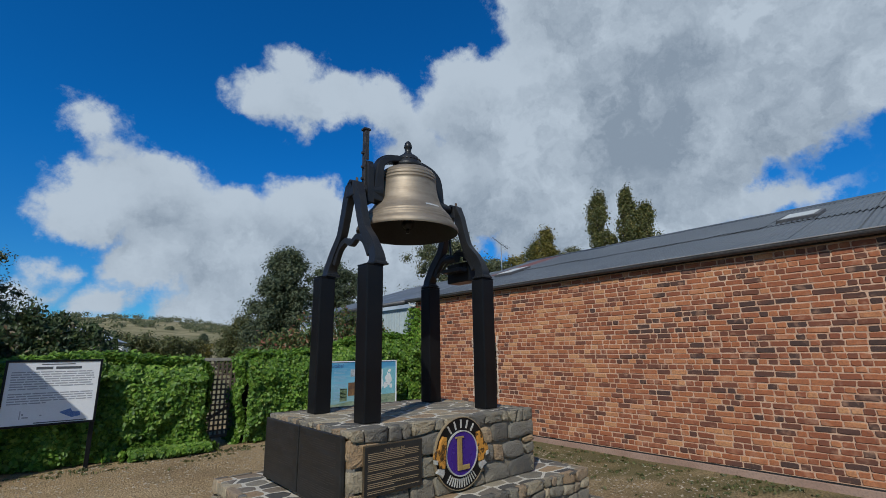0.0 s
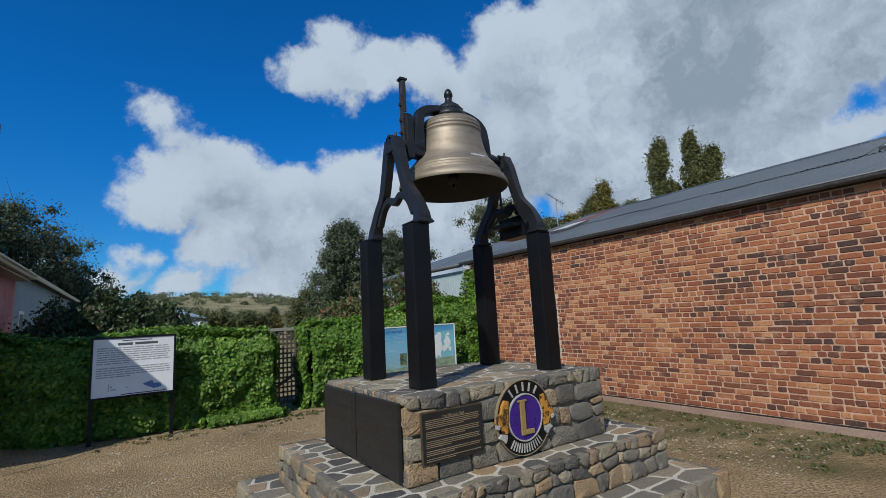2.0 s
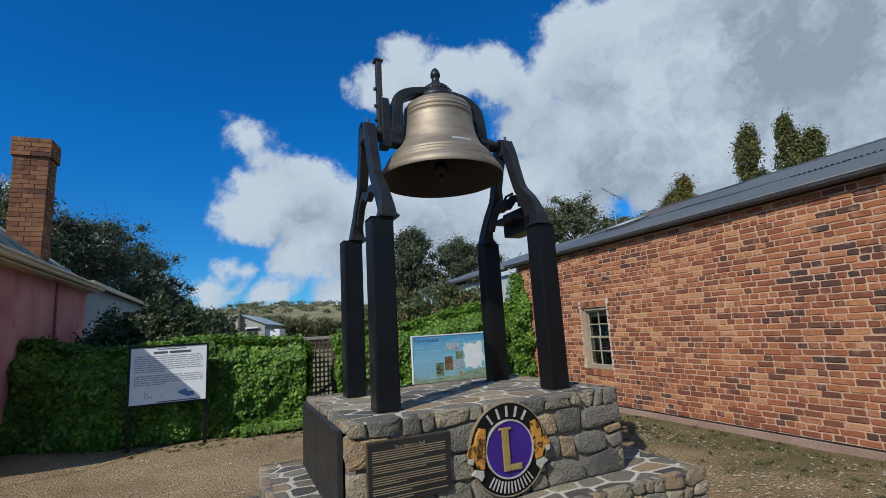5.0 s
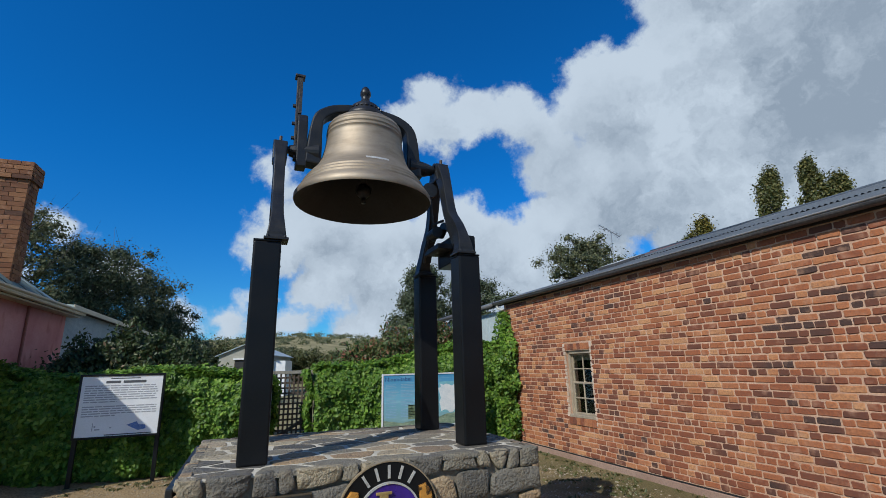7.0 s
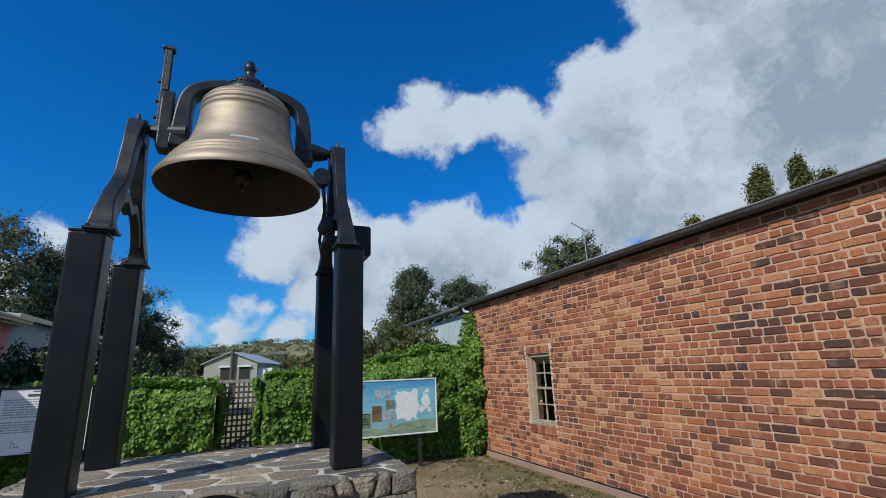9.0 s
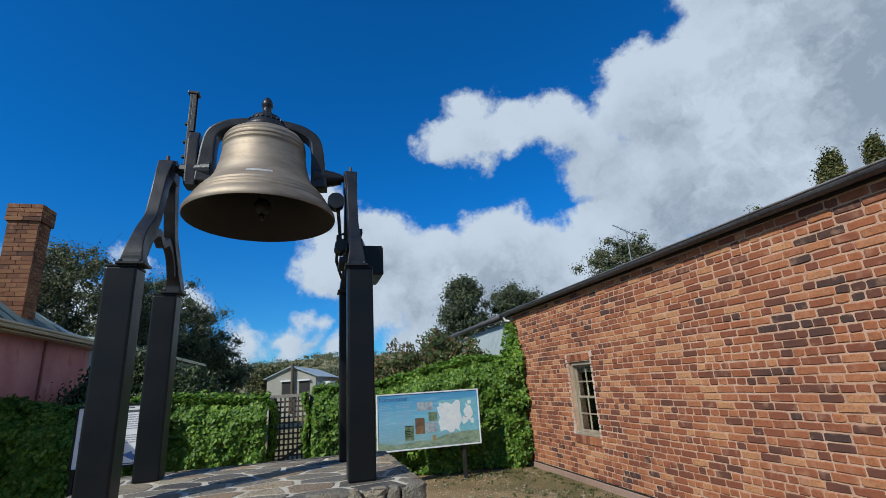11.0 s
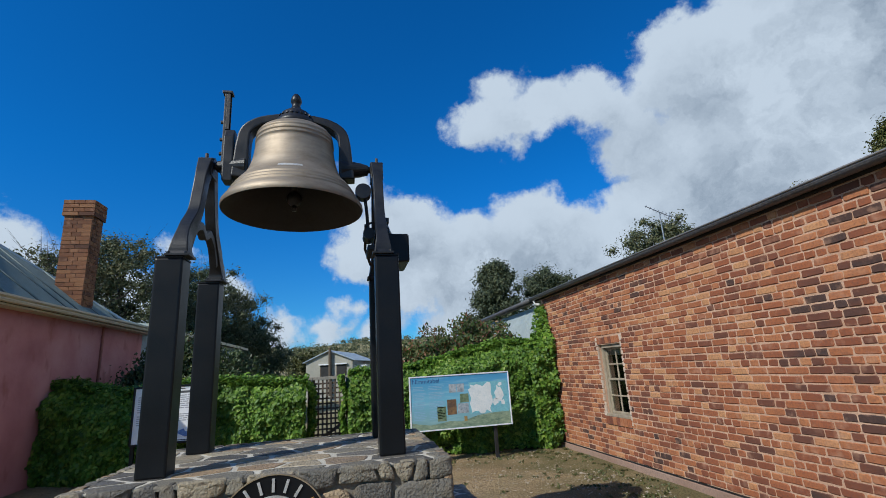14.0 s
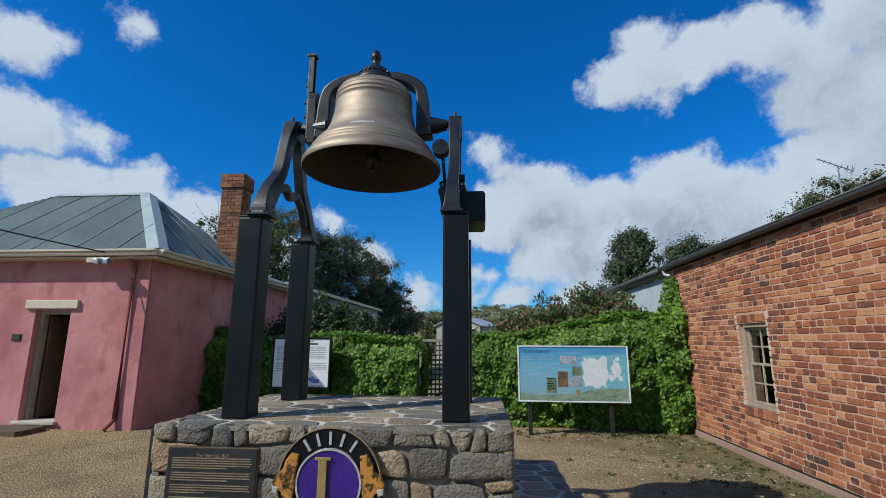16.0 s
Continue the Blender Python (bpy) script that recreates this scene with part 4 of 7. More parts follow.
def build_store_roof():
    roof = thing("roof", "low-pitched charcoal corrugated iron roof, patched and worn", "roof", kind="structure")
    ex, ez = EAVE
    rx, rz = RIDGE
    d = Vector((ex - rx, 0, ez - rz))
    run = d.length
    y_far = WALL_END + 0.25
    rng = random.Random(3)
    # two rows of sheets, the upper lapping over the lower, with slightly lifted ends
    for a, b, lift in ((0.0, 0.52, 0.020), (0.50, 1.0, 0.0)):
        y = WALL_START - 0.3
        while y < y_far - 0.2:
            w = min(0.762, y_far - y)
            o = Vector((rx, y, rz + lift + rng.uniform(0, 0.010))) + d * a
            jag = rng.uniform(-0.10, 0.10) if a == 0.0 else 0.0
            m = M_RUST_SHEET if y > 7.6 and a == 0.0 and y < 9.0 else M_ROOF_DARK
            corrugated("sheet", o, (0, 1, 0), d, w, run * (b - a) + jag, m, roof)
            y += w - 0.02
    part("underlay", prism(bmesh.new(), [(rx, rz - 0.02), (ex + 0.05, ez - 0.005), (ex + 0.05, ez - 0.035), (rx, rz - 0.05)], lambda u, v, w: (u, WALL_START - 0.25 + w, v), y_far - WALL_START + 0.2), M_DARK, roof)
    corrugated("sheet", (rx, WALL_START - 0.3, rz), (0, 1, 0), (5.07, 0, -1.6), y_far - WALL_START + 0.3, run, M_ROOF_DARK, roof)
    bm = bmesh.new()
    tube(bm, [(rx, WALL_START - 0.3, rz + 0.02), (rx, y_far, rz + 0.02)], 0.05, 10)
    part("ridge_cap", bm, M_ROOF_DARK, roof, smooth=True)
    # translucent sheets
    for y, s in ((8.1, 0.45), (1.9, 0.30)):
        sk = thing("skylight", "flat pale roof light set in the iron roof", "skylight", "roof lights")
        o = Vector((rx, y, rz)) + d * s
        a = d.normalized()
        up = Vector((0, 1, 0)).cross(a)
        up = up if up.z > 0 else -up
        bm = bmesh.new()
        m = Matrix.Translation(o + a * 0.4 + up * 0.05) @ Matrix((a, (0, 1, 0), up)).transposed().to_4x4()
        box(bm, -0.42, -0.30, -0.07, 0.42, 0.30, 0.03, 0.01)
        bmesh.ops.transform(bm, matrix=m, verts=bm.verts)
        part("skylight_frame", bm, M_GUTTER, sk)
        bm = bmesh.new()
        box(bm, -0.36, -0.24, 0.031, 0.36, 0.24, 0.04)
        bmesh.ops.transform(bm, matrix=m, verts=bm.verts)
        part("skylight_pane", bm, M_FIBRE, sk)
    # gutter and fascia
    g = thing("gutter", "dark half-round roof gutter along the eave", "gutter", kind="structure")
    bm = bmesh.new()
    prof = [(0.06 * math.cos(a), 0.06 * math.sin(a)) for a in (math.pi + math.pi * k / 10 for k in range(11))]
    inner = [(x * 0.93, z * 0.93) for x, z in prof[::-1]]
    prism(bm, prof + inner, lambda u, v, w: (ex - 0.03 + u, WALL_START - 0.3 + w, ez + 0.015 + v), y_far - WALL_START + 0.3)
    part("trough", bm, M_GUTTER, g)
    bm = bmesh.new()
    tube(bm, [(ex - 0.09, WALL_START - 0.3, ez + 0.02), (ex - 0.09, y_far, ez + 0.02)], 0.010, 8)
    part("gutter_lip", bm, M_GUTTER_LIP, g, smooth=True)
    part("fascia", boxed(ex + 0.035, WALL_START - 0.25, ez - 0.055, ex + 0.055, y_far - 0.02, ez - 0.036), M_DARK, g, "black eaves board")
    part("soffit", boxed(ex + 0.057, WALL_START - 0.25, WALL_TOP + 0.002, WX + 0.25, y_far - 0.3, WALL_TOP + 0.03), M_DARK, g)
    bm = bmesh.new()
    tube(bm, [(ex - 0.03, y_far - 0.12, ez - 0.04), (ex + 0.0, y_far - 0.12, ez - 0.12), (WX - 0.06, y_far - 0.3, ez - 0.16)], 0.028, 8)
    part("outlet", bm, M_FIBRE, g, "short white outlet pipe", smooth=True)
    # aerial on the roof
    an = thing("roof_aerial", "thin metal television aerial on a mast on the roof", "aerial")
    ax, ay = 10.3, 9.3
    zb = ez + (ax - ex) * (rz - ez) / (rx - ex)
    part("mast", tube(bmesh.new(), [(ax, ay, zb - 0.02), (ax, ay, 4.80)], 0.014, 6), M_METAL, an)
    b0, b1 = Vector((ax - 0.26, ay + 0.12, 5.0)), Vector((ax + 0.20, ay - 0.10, 4.66))
    part("boom", tube(bmesh.new(), [b0, b1], 0.010, 6), M_METAL, an)
    across = Vector((0.45, 0.9, 0.05)).normalized()
    for k, hl in enumerate((0.09, 0.10, 0.11, 0.13, 0.15, 0.17, 0.20)):
        c = b0.lerp(b1, 0.05 + 0.15 * k)
        part("element", tube(bmesh.new(), [c - across * hl, c + across * hl], 0.006, 5), M_METAL, an)
    up = Vector((0.2, 0.0, 1.0)).normalized()
    for hl in (0.10, 0.07):
        c = b1 - (b1 - b0) * (0.05 if hl > 0.08 else 0.18)
        part("element", tube(bmesh.new(), [c - up * hl, c + up * hl], 0.006, 5), M_METAL, an)


build_store()


def build_iron_shed():
    """Blue-grey iron lean-to that continues the store beyond the ivy."""
    sh = thing("iron_shed", "blue-grey corrugated iron shed at the end of the brick store", "shed")
    x0, x1, y0, y1 = 7.16, 12.5, 10.0, 16.5
    corrugated("end_wall", (x0, WALL_END + 0.02, 0.0), (0, 1, 0), (0, 0, 1), 6.0, 2.75, M_SHED, sh)
    part("frame", boxed(x0 + 0.03, WALL_END + 0.01, 0.0, x0 + 0.12, y1, 2.72), M_SHED, sh)
    prism_bm = bmesh.new()
    prism(prism_bm, [(EAVE[0] - 0.05, EAVE[1] - 0.02), (x1, 4.5), (x1, 4.45), (EAVE[0] - 0.05, EAVE[1] - 0.09)], lambda u, v, w: (u, WALL_END + 0.26 + w, v), 6.2)
    part("shed_roof", prism_bm, M_ROOF_DARK, sh)
    bm = bmesh.new()
    tube(bm, [(EAVE[0] - 0.08, WALL_END + 0.25, EAVE[1] - 0.03), (EAVE[0] - 0.08, WALL_END + 6.4, EAVE[1] - 0.06)], 0.05, 8)
    part("shed_gutter", bm, M_GUTTER, sh, smooth=True)
    part("shed_window", boxed(x0 - 0.03, 11.3, 1.85, x0 - 0.01, 12.2, 2.2, bevel=0.004), M_WHITE, sh, "small white vent panel")


build_iron_shed()


# ---- pink cottage ----
HX, HY, HEND, HLEFT = -1.90, 7.70, 13.2, -7.6
H_WALL, H_EAVE, H_BASE = 2.89, 2.98, 0.13


def build_cottage():
    wall = thing("pink_cottage", "old pink limewashed cottage with a green iron roof and open doorway", "house")
    d0, d1, dz0, dz1 = -3.885, -3.25, 0.245, 2.0
    bm = bmesh.new()
    th = 0.32
    box(bm, HLEFT, HY, -0.05, d0, HY + th, H_WALL)
    box(bm, d1, HY, -0.05, HX, HY + th, H_WALL)
    box(bm, d0, HY, dz1, d1, HY + th, H_WALL)
    box(bm, d0, HY, -0.05, d1, HY + th, dz0 - 0.02)
    part("front_wall", bm, M_PINK, wall)
    part("side_wall", boxed(HX - th, HY + th, -0.05, HX, HEND, H_WALL), M_PINK, wall)
    bm = bmesh.new()
    box(bm, HLEFT, HEND - th, -0.05, HX - th, HEND, H_WALL)
    box(bm, HLEFT, HY + th, -0.05, HLEFT + th, HEND - th, H_WALL)
    part("rear_wall", bm, M_PINK, wall)
    # raised strip at the corner and a crack line on the side
    part("corner_strip", boxed(HX - 0.33, HY - 0.025, 0.1, HX - 0.02, HY - 0.001, H_WALL - 0.02, bevel=0.008), M_PINK, wall)
    bm = bmesh.new()
    tube(bm, [(HX - 0.29, HY - 0.06, 0.28), (HX - 0.29, HY - 0.06, H_WALL - 0.22), (HX - 0.31, HY - 0.16, H_WALL - 0.02)], 0.035, 10)
    tube(bm, [(HX - 0.29, HY - 0.06, 0.30), (HX - 0.38, HY - 0.15, 0.15)], 0.035, 10)
    part("downpipe", bm, M_PINK_TRIM, wall, "red-brown painted downpipe", smooth=True)
    part("side_pipe", boxed(HX + 0.001, 11.2, 1.2, HX + 0.04, 11.25, H_WALL, bevel=0.01), M_PINK_TRIM, wall, "red-brown pipe on the side wall")
    # doorway
    part("lintel", boxed(d0 - 0.16, HY - 0.05, dz1 + 0.03, d1 + 0.14, HY + 0.05, dz1 + 0.17, bevel=0.01), M_CREAM, wall, "cream painted timber lintel")
    bm = bmesh.new()
    box(bm, d0, HY + 0.10, dz0, d0 + 0.07, HY + 0.2, dz1, 0.006)
    box(bm, d1 - 0.07, HY + 0.10, dz0, d1, HY + 0.2, dz1, 0.006)
    box(bm, d0 + 0.07, HY + 0.10, dz1 - 0.06, d1 - 0.07, HY + 0.2, dz1, 0.006)
    part("door_frame", bm, M_FRAME, wall, "pale timber door frame")
    dr = part("door", boxed(d0 + 0.08, HY + 0.21, dz0 + 0.01, d0 + 0.125, HY + 0.84, dz1 - 0.08, bevel=0.006), M_TIMBER, wall, "dark timber door standing open inwards")
    part("rail", boxed(d0 + 0.126, HY + 0.25, 1.0, d0 + 0.14, HY + 0.8, 1.14, bevel=0.004), M_TIMBER, dr)
    part("door_sill", boxed(d0 - 0.05, HY - 0.07, dz0 - 0.05, d1 + 0.05, HY + 0.3, dz0 - 0.0, bevel=0.012), M_JOINT, wall, "pale stone door sill")
    # floor, partition and ceiling: indoor shade is put into their near-black colour
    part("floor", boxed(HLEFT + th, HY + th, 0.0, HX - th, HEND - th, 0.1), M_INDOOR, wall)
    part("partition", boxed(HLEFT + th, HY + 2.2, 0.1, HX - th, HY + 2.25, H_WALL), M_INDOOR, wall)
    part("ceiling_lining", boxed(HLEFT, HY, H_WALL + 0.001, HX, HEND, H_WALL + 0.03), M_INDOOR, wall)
    part("wall_plate", boxed(-4.22, HY - 0.02, 1.5, -4.07, HY - 0.001, 1.61, bevel=0.005), M_DARK, wall, "small dark plate beside the door")
    # hipped roof: front block
    ov = 0.22
    ex, ey, exl, eyb = HX + ov, HY - ov, HLEFT - ov, 11.85
    ax, ay, az = -3.69, (ey + eyb) / 2, 4.67
    axl = exl + (ex - ax)
    A, Al = Vector((ax, ay, az)), Vector((axl, ay, az))
    c = {"fr": Vector((ex, ey, H_EAVE)), "fl": Vector((exl, ey, H_EAVE)), "br": Vector((ex, eyb, H_EAVE)), "bl": Vector((exl, eyb, H_EAVE))}
    for nm, quad in (("front", [c["fl"], c["fr"], A, Al]), ("side", [c["fr"], c["br"], A]), ("back", [c["br"], c["bl"], Al, A]), ("left", [c["bl"], c["fl"], Al])):
        slope_sheet("roof_plane", quad, M_ROOF_GREEN, wall)
    # side laps of the sheets stand proud, each with its own slight lift
    rl = random.Random(17)
    for nm, p, q in (("front", c["fl"], c["fr"]), ("side", c["fr"], c["br"])):
        ln = (q - p).length
        al = (q - p).normalized()
        rise = A - c["fr"]
        up_v = rise - al * rise.dot(al)
        u = 0.45
        while u < ln - 0.2:
            reach = min(1.0, u / (ln * 0.5 if nm == "side" else (Al - p).dot(al)), (ln - u) / (ln * 0.5 if nm == "side" else (ln - (A - p).dot(al))))
            o = p + al * u + Vector((0, 0, 0.02))
            bm = bmesh.new()
            tube(bm, [o, o + up_v * reach * 0.97], rl.uniform(0.010, 0.018), 5)
            part("sheet_lap", bm, M_ROOF_GREEN, wall, smooth=True)
            u += 0.76 * rl.choice((0.5, 1.0, 1.0))
    # rear wing
    bz = H_EAVE + 0.75
    slope_sheet("roof_plane", [Vector((ex, eyb - 1.9, H_EAVE)), Vector((ex, HEND + 0.25, H_EAVE)), Vector((ex - 2.4, HEND - 1.6, bz + 0.15)), Vector((ex - 2.4, eyb - 1.9, bz + 0.15))], M_ROOF_GREEN, wall, 0.012)
    slope_sheet("roof_plane", [Vector((ex, HEND + 0.25, H_EAVE)), Vector((ex - 4.8, HEND + 0.25, H_EAVE)), Vector((ex - 2.4, HEND - 1.6, bz + 0.15))], M_ROOF_GREEN, wall)
    for p, q, w in ((A, c["fr"], 0.16), (A, c["br"], 0.10), (A, Al, 0.12)):
        bm = bmesh.new()
        strip(bm, p, q, w, 0.03)
        part("ridge_flashing", bm, M_ROOF_PALE, wall, "pale folded flashing along the hip")
    # gutters and soffits
    for p, q in (((exl, ey, 0), (ex, ey, 0)), ((ex, ey, 0), (ex, HEND + 0.25, 0))):
        bm = bmesh.new()
        p, q = Vector(p), Vector(q)
        dv = (q - p).normalized()
        out = Vector((dv.y, -dv.x, 0))
        prof = [(-0.02, -0.09), (0.06, -0.09), (0.075, -0.06), (0.065, -0.045), (0.10, -0.02), (0.10, 0.01), (-0.02, 0.01)]
        prism(bm, prof, lambda u, v, w, p=p, dv=dv, out=out: p + out * u + dv * w + Vector((0, 0, H_EAVE - 0.01 + v)), (q - p).length)
        part("gutter", bm, M_CREAM, wall, "cream moulded gutter")
    part("soffit", boxed(exl + 0.02, ey + 0.02, H_EAVE - 0.14, ex - 0.02, HY + 0.0, H_EAVE - 0.11), M_CREAM, wall)
    part("soffit", boxed(HX, HY, H_EAVE - 0.14, ex - 0.02, HEND + 0.2, H_EAVE - 0.11), M_CREAM, wall)
    # chimney
    ch = new("chimney")
    ch.parent = wall
    ch["label"] = "square stack of weathered brown brick with a stepped cap"
    cx, cy, w, dpt, top = -2.12, 10.45, 0.50, 0.42, 5.24
    bm = bmesh.new()
    box(bm, cx - w / 2 + 0.012, cy - dpt / 2 + 0.012, 2.9, cx + w / 2 - 0.012, cy + dpt / 2 - 0.012, top - 0.05)
    part("stack_core", bm, M_MORTAR, ch)
    rng = random.Random(8)
    bm = bmesh.new()
    z, row = 2.95, 0
    while z < top - 0.01:
        proud = 0.035 if z > top - 0.30 else 0.0
        hw, hd = w / 2 + proud, dpt / 2 + proud
        for face in range(4):
            ln = 2 * (hw if face % 2 == 0 else hd)
            k = 3 if row % 2 else 2
            for i in range(k):
                a, b = ln * i / k + 0.005, ln * (i + 1) / k - 0.005
                j = rng.uniform(-0.004, 0.006)
                if face == 0:
                    box(bm, cx - hw + a, cy - hd - j, z, cx - hw + b, cy - hd + 0.06, z + 0.074)
                elif face == 2:
                    box(bm, cx - hw + a, cy + hd - 0.06, z, cx - hw + b, cy + hd + j, z + 0.074)
                elif face == 1:
                    box(bm, cx + hw - 0.06, cy - hd + a + 0.055 * (i == 0), z, cx + hw + j, cy - hd + b - 0.055 * (i == k - 1), z + 0.074)
                else:
                    box(bm, cx - hw - j, cy - hd + a + 0.055 * (i == 0), z, cx - hw + 0.06, cy - hd + b - 0.055 * (i == k - 1), z + 0.074)
        z += 0.084
        row += 1
    part("brickwork", bm, M_CHIM, ch)
    part("chimney_top", boxed(cx - w / 2 - 0.02, cy - dpt / 2 - 0.02, top - 0.05, cx + w / 2 + 0.02, cy + dpt / 2 + 0.02, top + 0.02, bevel=0.015), M_MORTAR, ch)
    # floodlights under the eave
    lamp = thing("floodlight", "pair of small grey floodlights under the gutter", "lamp")
    part("backplate", boxed(HX - 0.95, HY - 0.30, H_EAVE - 0.22, HX - 0.55, HY - 0.22, H_EAVE - 0.14, bevel=0.01), M_CREAM, lamp)
    for dx in (-0.72, -0.56):
        part("lamp_head", boxed(HX + dx - 0.05, HY - 0.38, H_EAVE - 0.26, HX + dx + 0.05, HY - 0.29, H_EAVE - 0.17, bevel=0.015), M_METAL, lamp)
    # cable that comes in from the street
    cb = bmesh.new()
    p, q = Vector((HX - 0.62, HY - 0.26, H_EAVE - 0.06)), Vector((-7.9, 1.9, 4.96))
    tube(cb, [p.lerp(q, t) - Vector((0, 0, 1.2 * t * (1 - t))) for t in [k / 16 for k in range(17)]], 0.012, 6)
    tagged(part("overhead_cable", cb, M_DARK), "black overhead cable sagging to the cottage eave", "cable")
    # boards before the door
    st = thing("timber_step", "low weathered timber landing before the cottage door", "step")
    for i in range(4):
        part("board", boxed(d0 - 0.32, HY - 0.62 + i * 0.13, 0.09, d1 + 0.0, HY - 0.50 + i * 0.13, 0.20, bevel=0.006), M_TIMBER, st)
    # long iron shed that runs on behind the cottage
    lt = thing("iron_shed", "long pale corrugated iron shed behind the cottage", "shed")
    sy0, sy1, sx = HEND + 0.02, 25.2, HX - 0.06
    corrugated("iron_wall", (sx, sy0, -0.4), (0, 1, 0), (0, 0, 1), sy1 - sy0, 3.42, M_CORR, lt)
    part("shed_body", boxed(sx - 2.7, sy0 + 0.3, -0.6, sx - 0.03, sy1 - 0.03, 2.98), M_CORR, lt)
    bm = bmesh.new()
    prism(bm, [(sx + 0.16, 3.06), (sx + 0.16, 3.12), (sx - 2.9, 3.42), (sx - 2.9, 3.36)], lambda u, v, w: (u, sy0 + w, v), sy1 - sy0 + 0.2)
    part("shed_roof", bm, M_ROOF_PALE, lt)
    part("eave_board", boxed(sx + 0.161, sy0, 3.02, sx + 0.185, sy1 + 0.2, 3.13, bevel=0.006), M_CREAM, lt, "cream painted eaves board")
    part("soffit", boxed(sx + 0.01, sy0, 3.025, sx + 0.16, sy1 + 0.19, 3.045), M_TIMBER, lt)
    sg = thing("wall_sign", "small white sign with a dark picture on the iron shed", "sign")
    part("board", boxed(sx + 0.012, 14.0, 1.45, sx + 0.03, 14.55, 2.25, bevel=0.004), M_WHITE, sg)
    part("picture", boxed(sx + 0.0305, 14.07, 1.85, sx + 0.033, 14.48, 2.18), M_INK, sg)
    part("text_line", boxed(sx + 0.0305, 14.1, 1.56, sx + 0.033, 14.45, 1.68), M_INK, sg)


def strip(bm, p, q, w, lift):
    d = (q - p).normalized()
    s = d.cross(Vector((0, 0, 1))).normalized()
    up = Vector((0, 0, lift))
    a = [p + s * w - up * 1.6, p + up, p - s * w - up * 1.6]
    b = [q + s * w - up * 1.6, q + up, q - s * w - up * 1.6]
    low = Vector((0, 0, -0.012))
    va, vb = [bm.verts.new(v) for v in a], [bm.verts.new(v) for v in b]
    vc, vd = [bm.verts.new(v + low) for v in a], [bm.verts.new(v + low) for v in b]
    for k in range(2):
        bm.faces.new((va[k], va[k + 1], vb[k + 1], vb[k]))
        bm.faces.new((vc[k], vd[k], vd[k + 1], vc[k + 1]))
    bm.faces.new((va[0], vb[0], vd[0], vc[0]))
    bm.faces.new((va[2], vc[2], vd[2], vb[2]))


def slope_sheet(name, quad, mat, parent, lift=0.0):
    """A roof plane of corrugated iron cut to a polygon; the ribs run up the slope."""
    o = quad[0]
    along = (quad[1] - quad[0]).normalized()
    n = along.cross(quad[-1] - quad[0]).normalized()
    if n.z < 0:
        n = -n
    up = n.cross(along)
    if up.z < 0:
        up = -up
    uv = [((p - o).dot(along), (p - o).dot(up)) for p in quad]
    length = max(u for u, v in uv)
    lo = min(u for u, v in uv)
    pitch, amp = 0.076, 0.013
    k = int((length - lo) / pitch * 4)
    verts, faces, prev = [], [], None
    for i in range(k + 1):
        u = lo + (length - lo) * i / k
        hits = []
        for (a, b) in zip(uv, uv[1:] + uv[:1]):
            if (a[0] - u) * (b[0] - u) <= 0 and abs(a[0] - b[0]) > 1e-9:
                t = (u - a[0]) / (b[0] - a[0])
                hits.append(a[1] + (b[1] - a[1]) * t)
        if len(hits) < 2:
            continue
        v0, v1 = min(hits), max(hits)
        h = amp * math.sin(2 * math.pi * u / pitch) + lift
        verts += [o + along * u + up * v0 + n * h, o + along * u + up * v1 + n * h]
        j = len(verts) // 2 - 1
        if prev is not None:
            faces.append((2 * prev, 2 * prev + 1, 2 * j + 1, 2 * j))
        prev = j
    ob = new(name, from_arrays(name, verts, faces, mat, True))
    ob.parent = parent
    return ob


build_cottage()


# ---- stone plinth ----
PX0, PX1, PY0, PY1, PZ = 1.725, 3.708, 3.036, 4.50, 1.085
SX0, SX1, SY0, SY1, SZ = 1.37, 4.17, 2.77, 4.85, 0.52
TX0, TX1, TY0, TY1, TZ = 1.07, 4.43, 2.40, 5.15, 0.20
POST_X, POST_Y, POST_W, POST_TOP = (2.053, 3.394), (3.343, 4.196), 0.160, 2.350
BELL = Vector((2.733, 3.744, 0))
AXLE_Z = 3.17


